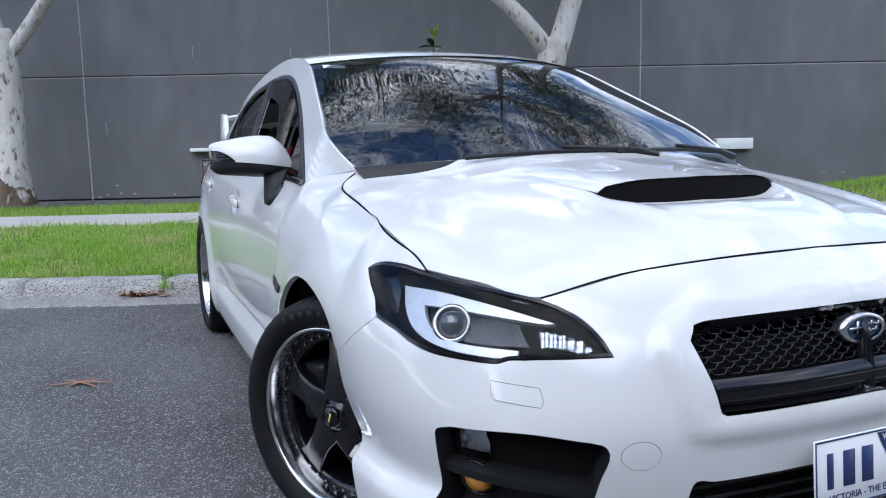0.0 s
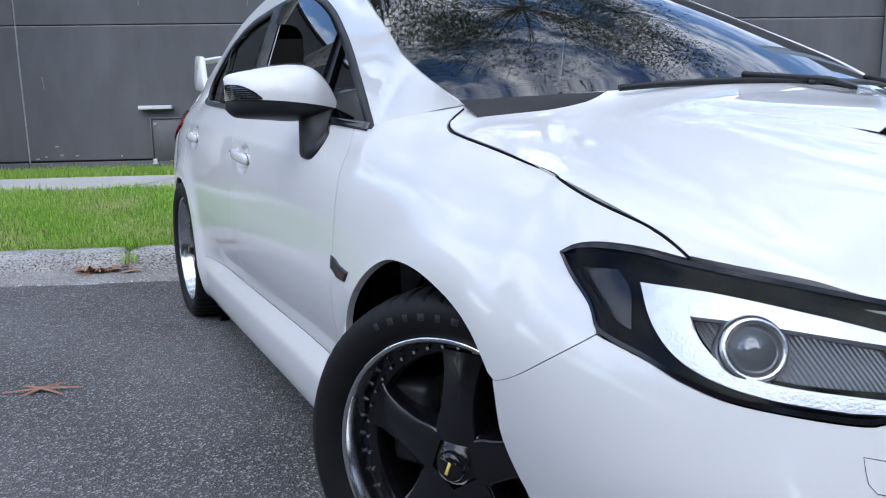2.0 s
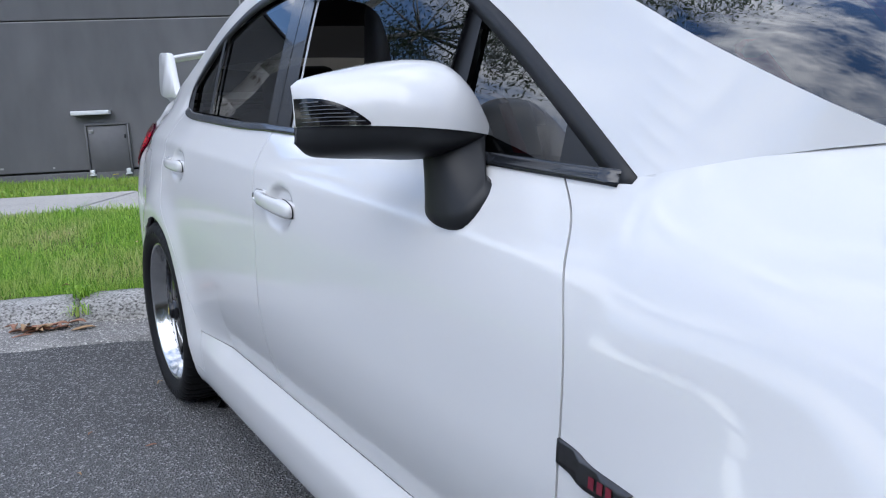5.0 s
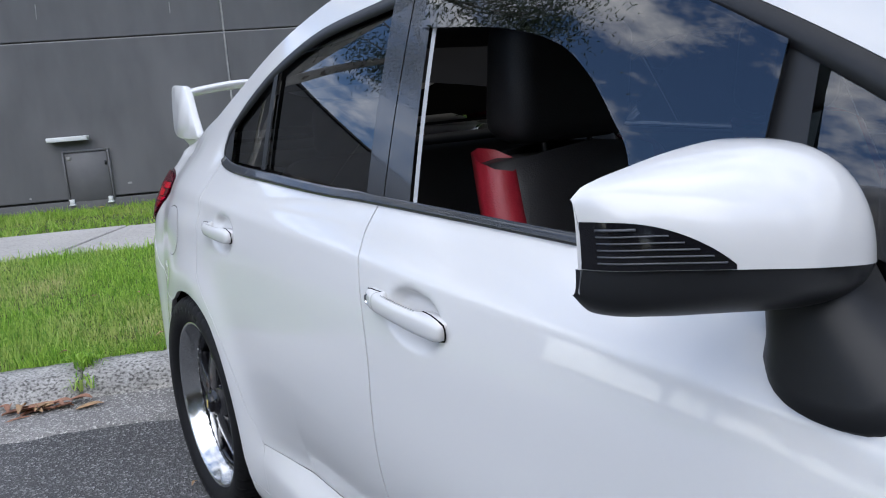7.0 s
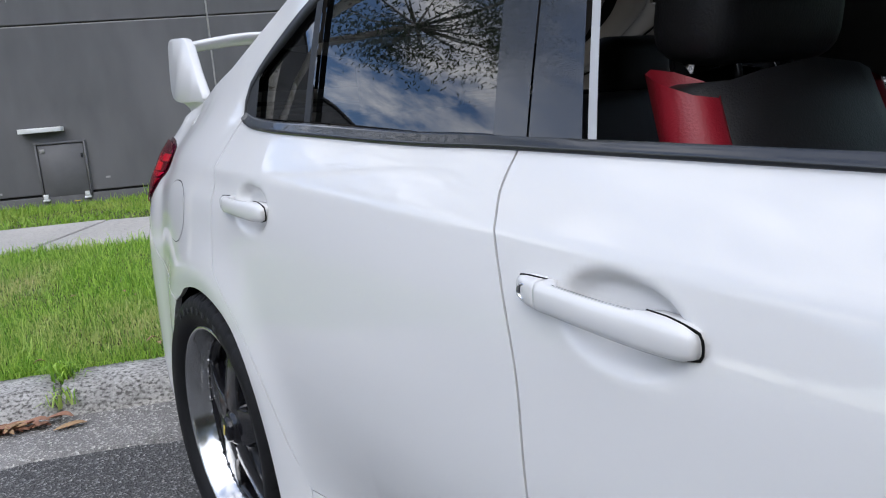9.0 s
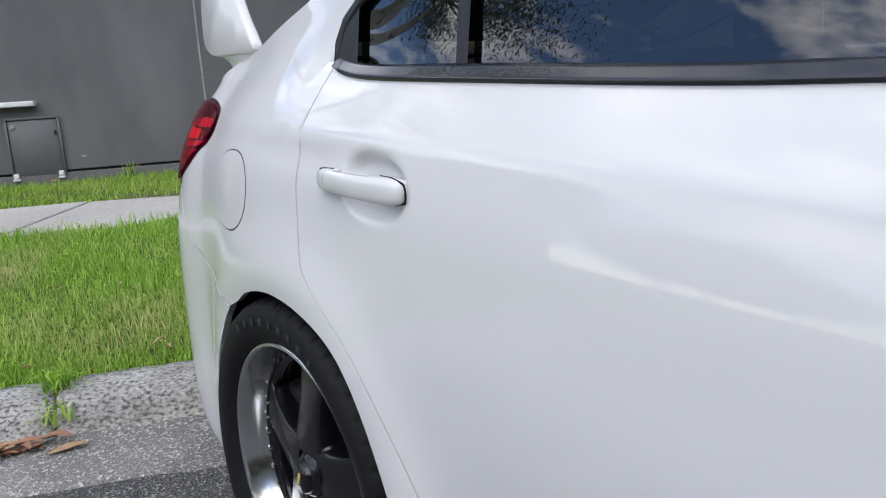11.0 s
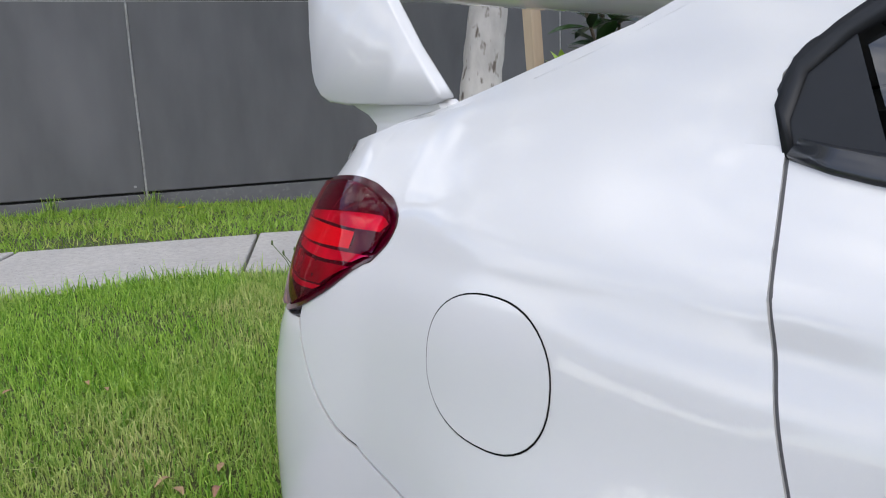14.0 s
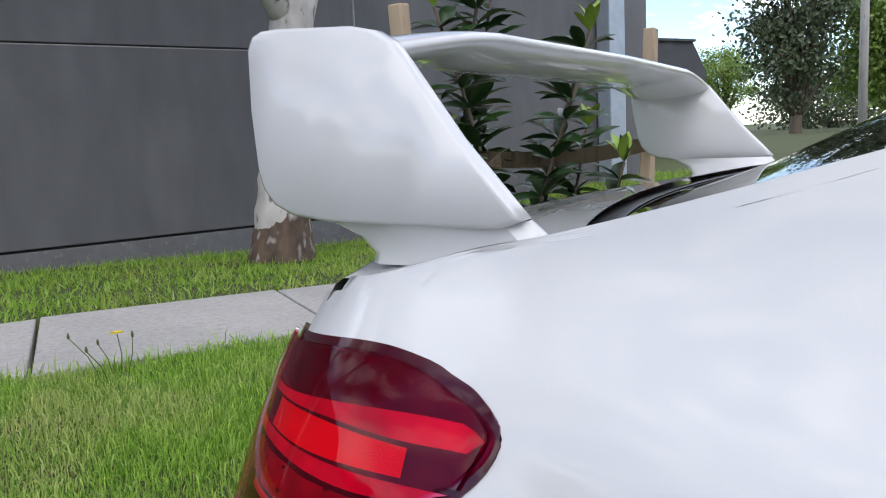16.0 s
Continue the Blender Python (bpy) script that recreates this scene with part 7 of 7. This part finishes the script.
# trees over the road, mirrored in the windows
for u, d, h in ((-28, 4, 6.5), (-25, 12, 9.0), (-36, 8, 8.5), (-46, 3, 8.0)):
    plain_tree(u, d, 0.2, "dark broad tree past the wall's far end", h, 1.8, (h * 0.55, h * 0.5, h * 0.38), 75, 120, 0.33, DULL_LEAF)
for u, d, h, r in ((-42, -13, 9.5, 4.6), (-34, -15, 9.0, 5.0), (-26, -13, 7.0, 4.2), (-17, -15, 8.2, 4.6), (-9.5, -14, 6.0, 3.6), (-2, -16, 8.6, 4.4), (5.5, -15, 6.2, 3.8), (13, -15, 8.0, 4.4), (22, -16, 7.5, 4.6), (31, -14, 9.0, 4.8)):
    plain_tree(u, d, 0.0, "dark broad street tree across the road", h, 1.8, (r, r * 0.8, h * 0.40), 75, 120, 0.32, DULL_LEAF)

# ---- beyond and across ----
def extrude_shape(pts, y0, y1):
    bm = bmesh.new()
    a, b = [bm.verts.new((x, y0, z)) for x, z in pts], [bm.verts.new((x, y1, z)) for x, z in pts]
    bm.faces.new(a)
    bm.faces.new(b[::-1])
    for i in range(len(pts)):
        j = (i + 1) % len(pts)
        bm.faces.new((a[i], b[i], b[j], a[j]))
    return bm


shed = spot("low_building", "low dark clad building past the wall's end", "building", 0, 9.0)
part("body", extrude_shape([(12.0, -0.1), (14.95, -0.1), (14.95, 2.27), (14.5, 2.84), (12.0, 2.80)], 0.0, 7.0), SLATE, shed, "", False)
part("roof_edge", extrude_shape([(11.95, 2.80), (14.52, 2.84), (14.54, 2.89), (11.95, 2.85)], -0.06, 7.06), SLATE, shed, "", False)


def utility_pole(u, d, h, r):
    p = spot("utility_pole", "grey timber utility pole beside the street", "pole", u, d, 0.0, 0, "utility poles")
    bm = bmesh.new()
    tube(bm, [(0, 0, -0.2), (0, 0, h * 0.5), (0, 0, h)], [r, r * 0.9, r * 0.8], 14)
    part("post", bm, POLE_GREY, p)
    bm = bmesh.new()
    box(bm, (0.10, 2.2, 0.12), Matrix.Translation((0.12, 0, h - 0.5)), 0.01, 1)
    arm = part("crossarm", bm, POLE_GREY, p, "", False)
    for y in (-0.95, -0.4, 0.4, 0.95):
        bm = bmesh.new()
        lathe(bm, [(0.0, 0.0), (0.04, 0.0), (0.05, 0.05), (0.03, 0.09), (0.04, 0.13), (0.0, 0.15)], 10, "x", Matrix.Translation((0.12, y, h - 0.44)) @ Matrix.Rotation(radians(-90), 4, "Y"))
        part("insulator", bm, CAP_WHITE, arm)


POLES = [(-42.0, -8.2, 9.0), (-9.0, -8.2, 9.0), (24.0, -8.2, 9.0)]
for u, d, h in POLES:
    utility_pole(u, d, h, 0.15)
utility_pole(22.9, 9.55, 8.5, 0.125)
for (ua, da, ha), (ub, db, hb) in zip(POLES, POLES[1:]):
    for y in (-0.95, -0.4, 0.4, 0.95):
        bm = bmesh.new()
        tube(bm, [(ua + (ub - ua) * t + 0.12, da + y, ha - 0.30 - 1.0 * (1 - (2 * t - 1) ** 2)) for t in np.linspace(0, 1, 22)], 0.013, 5)
        street("power_line", bm, BLACK, "black overhead power line between the poles", "cable", "", None, True, "power lines")


def far_house(u, d, w, depth, h, rise):
    hs = spot("house", "low brick house with a dark tiled hip roof", "house", u, d, 0.0, 0, "houses across the road")
    bm = bmesh.new()
    box(bm, (w, depth, h + 0.2), Matrix.Translation((0, 0, h / 2 - 0.1)))
    part("wall", bm, BRICKWORK, hs, "", False)
    bm = bmesh.new()
    e = 0.5
    lo = [bm.verts.new(p) for p in ((-w / 2 - e, -depth / 2 - e, h), (w / 2 + e, -depth / 2 - e, h), (w / 2 + e, depth / 2 + e, h), (-w / 2 - e, depth / 2 + e, h))]
    hi = [bm.verts.new(p) for p in ((-w / 2 + depth / 2, 0, h + rise), (w / 2 - depth / 2, 0, h + rise))]
    for q in ((lo[0], lo[1], hi[1], hi[0]), (lo[1], lo[2], hi[1]), (lo[2], lo[3], hi[0], hi[1]), (lo[3], lo[0], hi[0]), tuple(reversed(lo))):
        bm.faces.new(q)
    part("roof", bm, ROOFING, hs, "", False)
    for x in (-w * 0.3, w * 0.25):
        bm = bmesh.new()
        for dx, dz, sx, sz in ((0, 0.65, 1.8, 0.07), (0, -0.65, 1.8, 0.07), (-0.87, 0, 0.07, 1.3), (0.87, 0, 0.07, 1.3), (0, 0, 0.05, 1.3)):
            box(bm, (sx, 0.08, sz), Matrix.Translation((x + dx, depth / 2 + 0.02, 1.55 + dz)))
        win = part("window", bm, CAP_WHITE, hs, "white framed window", False)
        bm = bmesh.new()
        box(bm, (1.7, 0.02, 1.25), Matrix.Translation((x, depth / 2 + 0.012, 1.55)))
        part("pane", bm, GLOSS_BLACK, win, "", False)


far_house(-22, -22, 14, 9, 2.7, 2.3)
far_house(0, -23, 15, 9, 2.7, 2.3)
far_house(22, -22, 14, 9, 2.7, 2.3)
bm = bmesh.new()
grid(bm, [[(u, d, z) for u in (-400, -40, 0, 40, 400)] for d, z in ((-9.4, -0.02), (-9.3, 0.12), (-9.15, 0.13), (-12, 0.2), (-40, 0.3), (-400, 0.3))])
street("far_verge", bm, SOIL, "grassy verge across the road", "ground")

# ---- the staked shrub ----
shrub = spot("shrub", "young shrub with glossy leaves and lime-green shoots", "shrub", 2.0, 0.72, 0.17)


def leaf_mesh(name, mat):
    me = bpy.data.meshes.new(name)
    bm = bmesh.new()
    rows = []
    for t, w in ((0, 0.004), (0.2, 0.12), (0.45, 0.17), (0.72, 0.14), (0.92, 0.05), (1.0, 0.004)):
        z = 0.16 * t * (1 - t) * 1.2 - 0.06 * t * t
        rows.append([(-w, t, z + w * 0.35), (0, t, z), (w, t, z + w * 0.35)])
    grid(bm, rows)
    bm.to_mesh(me)
    bm.free()
    me.materials.append(mat)
    me.polygons.foreach_set("use_smooth", [True] * len(me.polygons))
    return me


DARK_LEAF, LIME_LEAF = leaf_mesh("leaf", SHRUB_LEAF), leaf_mesh("leaf", SHOOT_LEAF)
STEMS = [((0, 0, 0), (-0.02, 0.02, 1.68)), ((0.03, 0, 0.1), (0.32, -0.05, 1.30)), ((-0.02, 0, 0.2), (-0.26, 0.05, 1.36)), ((0.02, 0, 0.15), (0.12, 0.22, 1.45)), ((0.0, -0.02, 0.1), (0.05, -0.25, 1.12)), ((0.0, 0, 0.1), (0.48, 0.12, 0.98)), ((0, 0, 0.05), (-0.38, -0.12, 0.95)), ((0, 0, 0.1), (0.26, -0.24, 0.86))]
for a, b in STEMS:
    bm = bmesh.new()
    pts = limb(bm, a, b, 0.011, 0.005, 0.10, 10, 6)
    part("stem", bm, TWIG, shrub)
    length = np.linalg.norm(np.array(b) - np.array(a))
    whorls = int(length / 0.085)
    for i in range(whorls + 1):
        t = 0.30 + 0.70 * i / whorls
        k = t * 9
        j = min(int(k), 8)
        p = Vector(pts[j]).lerp(Vector(pts[j + 1]), k - j)
        top = i == whorls
        for q in range(7 if top else 5):
            yaw = i * 2.4 + q * (2 * math.pi / (7 if top else 5)) + rng.uniform(-0.4, 0.4)
            rise = rng.uniform(0.75, 1.25) if top else rng.uniform(-0.15, 0.65)
            size = rng.uniform(0.08, 0.12) if top else rng.uniform(0.11, 0.165)
            ob = new("leaf", LIME_LEAF if top and rng.random() < 0.9 else DARK_LEAF)
            ob.parent = shrub
            ob.matrix_local = Matrix.Translation(p) @ Matrix.Rotation(yaw, 4, "Z") @ Matrix.Rotation(rise, 4, "X") @ Matrix.Rotation(rng.uniform(-0.5, 0.5), 4, "Y") @ Matrix.Diagonal((size, size, size, 1))
for u, d, lean in ((1.62, 0.68, -0.07), (2.60, 0.70, 0.10)):
    stake = spot("garden_stake", "square weathered timber garden stake in the verge", "stake", u, d, 0.14, 0.3, "stakes round the shrub")
    bm = bmesh.new()
    box(bm, (0.045, 0.045, 1.42), Matrix.Rotation(lean, 4, "Y") @ Matrix.Translation((0, 0, 0.66)), 0.004, 1)
    part("post", bm, TIMBER, stake, "", False)
    bm = bmesh.new()
    for z in (0.92, 0.945):
        tube(bm, [(lean * z + 0.034 * math.cos(a), 0.034 * math.sin(a), z + 0.006 * math.sin(3 * a)) for a in np.linspace(0, 2 * math.pi, 17)], 0.003, 5)
    part("wire_tie", bm, TWIG, stake)
bm = bmesh.new()
rows = []
for i in range(15):
    t = i / 14
    rows.append([(1.56 + 1.1 * t, 0.655 - 0.02 * math.sin(math.pi * t), 1.085 - 0.035 * math.sin(math.pi * t) + w) for w in (-0.026, 0.026)])
grid(bm, rows)
bmesh.ops.solidify(bm, geom=bm.faces[:], thickness=0.004)
street("tie_strap", bm, TIMBER, "tan webbing strap stretched between the stakes", "strap", "", None, True)

# ---- small things on the ground ----
def dead_leaf(u, d, z, size, turn, mat, label, group):
    bm = bmesh.new()
    rows = []
    for i in range(7):
        t = i / 6
        w = size * 0.17 * math.sin(math.pi * min(1, 0.06 + 0.9 * t)) ** 0.8
        c = size * 0.10 * math.sin(math.pi * t) + size * 0.06 * math.sin(5 * t + turn)
        rows.append([(-w, size * (t - 0.5), c + w * 0.5), (0, size * (t - 0.5), c), (w, size * (t - 0.5), c + w * 0.6)])
    grid(bm, rows)
    ob = part("fallen_leaf", bm, mat)
    low = min(v.co.z for v in ob.data.vertices)
    ob.matrix_world = STREET @ Matrix.Translation((u, d, z - low)) @ Matrix.Rotation(turn, 4, "Z")
    tagged(ob, label, "leaf", group, "")


for i in range(34):
    dead_leaf(-0.15 + 0.085 * rng.standard_normal(), -0.155 + 0.022 * rng.standard_normal(), 0.009 + 0.022 * rng.random(), rng.uniform(0.05, 0.11), 1.57 + 0.6 * rng.standard_normal(), DRY_LEAF if rng.random() < 0.7 else TAN_LEAF, "dry reddish-brown leaf lying in the gutter", "gutter leaves")
for u, d in ((-0.14, 1.01), (0.09, 0.98), (0.29, 0.30), (0.43, 0.32), (0.15, 0.91), (0.41, 0.2), (-0.12, 0.22), (0.32, 0.24), (-1.4, 0.8), (-2.3, 1.2), (0.9, 0.7), (-0.7, 0.5), (-3.1, 0.6)):
    dead_leaf(u, d, ground_z(u, d) + 0.018 + 0.012 * rng.random(), rng.uniform(0.035, 0.065), rng.uniform(0, 6), TAN_LEAF if rng.random() < 0.7 else DRY_LEAF, "curled dry tan leaf lying on the grass", "leaves on the grass")
for i in range(26):
    u, d = rng.uniform(-3.5, 0.8), -0.5 - abs(rng.normal(0, 1.1))
    dead_leaf(u, d, 0.001, rng.uniform(0.015, 0.05), rng.uniform(0, 6), TAN_LEAF if rng.random() < 0.5 else DRY_LEAF, "small dry leaf scrap on the asphalt", "scraps on the road")
for a, b in (((0.22, -2.27), (0.48, -2.24)), ((0.26, -2.20), (0.44, -2.31)), ((0.30, -2.31), (0.40, -2.18)), ((-0.25, -0.24), (-0.16, -0.20)), ((-2.2, -1.3), (-2.05, -1.26))):
    bm = bmesh.new()
    rows = []
    for i in range(9):
        t = i / 8
        c = Vector((a[0] + (b[0] - a[0]) * t, a[1] + (b[1] - a[1]) * t, 0.005 + 0.008 * math.sin(math.pi * t)))
        s = Vector((-(b[1] - a[1]), b[0] - a[0], 0)).normalized() * 0.006 * (0.4 + math.sin(math.pi * t))
        rows.append([c - s, c + Vector((0, 0, 0.004)), c + s])
    grid(bm, rows)
    street("bark_strip", bm, DRY_LEAF, "curled strip of reddish bark on the asphalt", "bark", "", None, True, "bark strips")
vs, fs = [], []
for i in range(520):
    u, d = rng.uniform(-5, 2.2), rng.uniform(-4.2, -0.46)
    r, a, k = rng.uniform(0.002, 0.0055), rng.uniform(0, 6.28), len(vs)
    for q in range(4):
        vs.append((u + r * math.cos(a + 1.57 * q), d + r * math.sin(a + 1.57 * q), 0.0))
    vs.append((u, d, r * 0.7))
    fs += [(k + q, k + (q + 1) % 4, k + 4) for q in range(4)]
cloud_mesh("road_chips", vs, fs, PATHWAY, "pale loose stone chips on the asphalt", "gravel")


def dandelion(u, d, h, n=1, shut=0):
    p = spot("dandelion", "yellow dandelion flower on a thin stalk in grass", "flower", u, d, ground_z(u, d), 0, "dandelions")
    for i in range(n + shut):
        bm = bmesh.new()
        x, y, hh = (0, 0, h) if i == 0 else (*(0.09 * rng.standard_normal(2)), h * rng.uniform(0.7, 1.05))
        tube(bm, [(x * 0.4, y * 0.4, -0.02), (x * 0.7 + 0.01, y * 0.7, hh * 0.5), (x, y, hh)], 0.0022, 5)
        s = part("stalk", bm, STALK, p)
        bm = bmesh.new()
        if i < n:
            for q in range(14):
                a = q * 2 * math.pi / 14
                c, t = math.cos(a), math.sin(a)
                vs = [bm.verts.new((x + c * r - t * w, y + t * r + c * w, hh + z)) for r, w, z in ((0.002, 0.0, 0.006), (0.018, 0.006, 0.012), (0.030, 0.0, 0.008), (0.018, -0.006, 0.012))]
                bm.faces.new(vs)
            part("flower_head", bm, YELLOW, s, "yellow flower head")
        else:
            tube(bm, [(x, y, hh - 0.004), (x, y, hh + 0.008), (x, y, hh + 0.02)], [0.004, 0.006, 0.003], 6)
            part("bud", bm, STALK, s)


dandelion(1.04, 2.02, 0.17, 1, 4)
dandelion(-0.75, 4.3, 0.12)
dandelion(0.6, 4.4, 0.12)
dandelion(7.71, 6.0, 0.24)
dandelion(8.0, 6.0, 0.20)
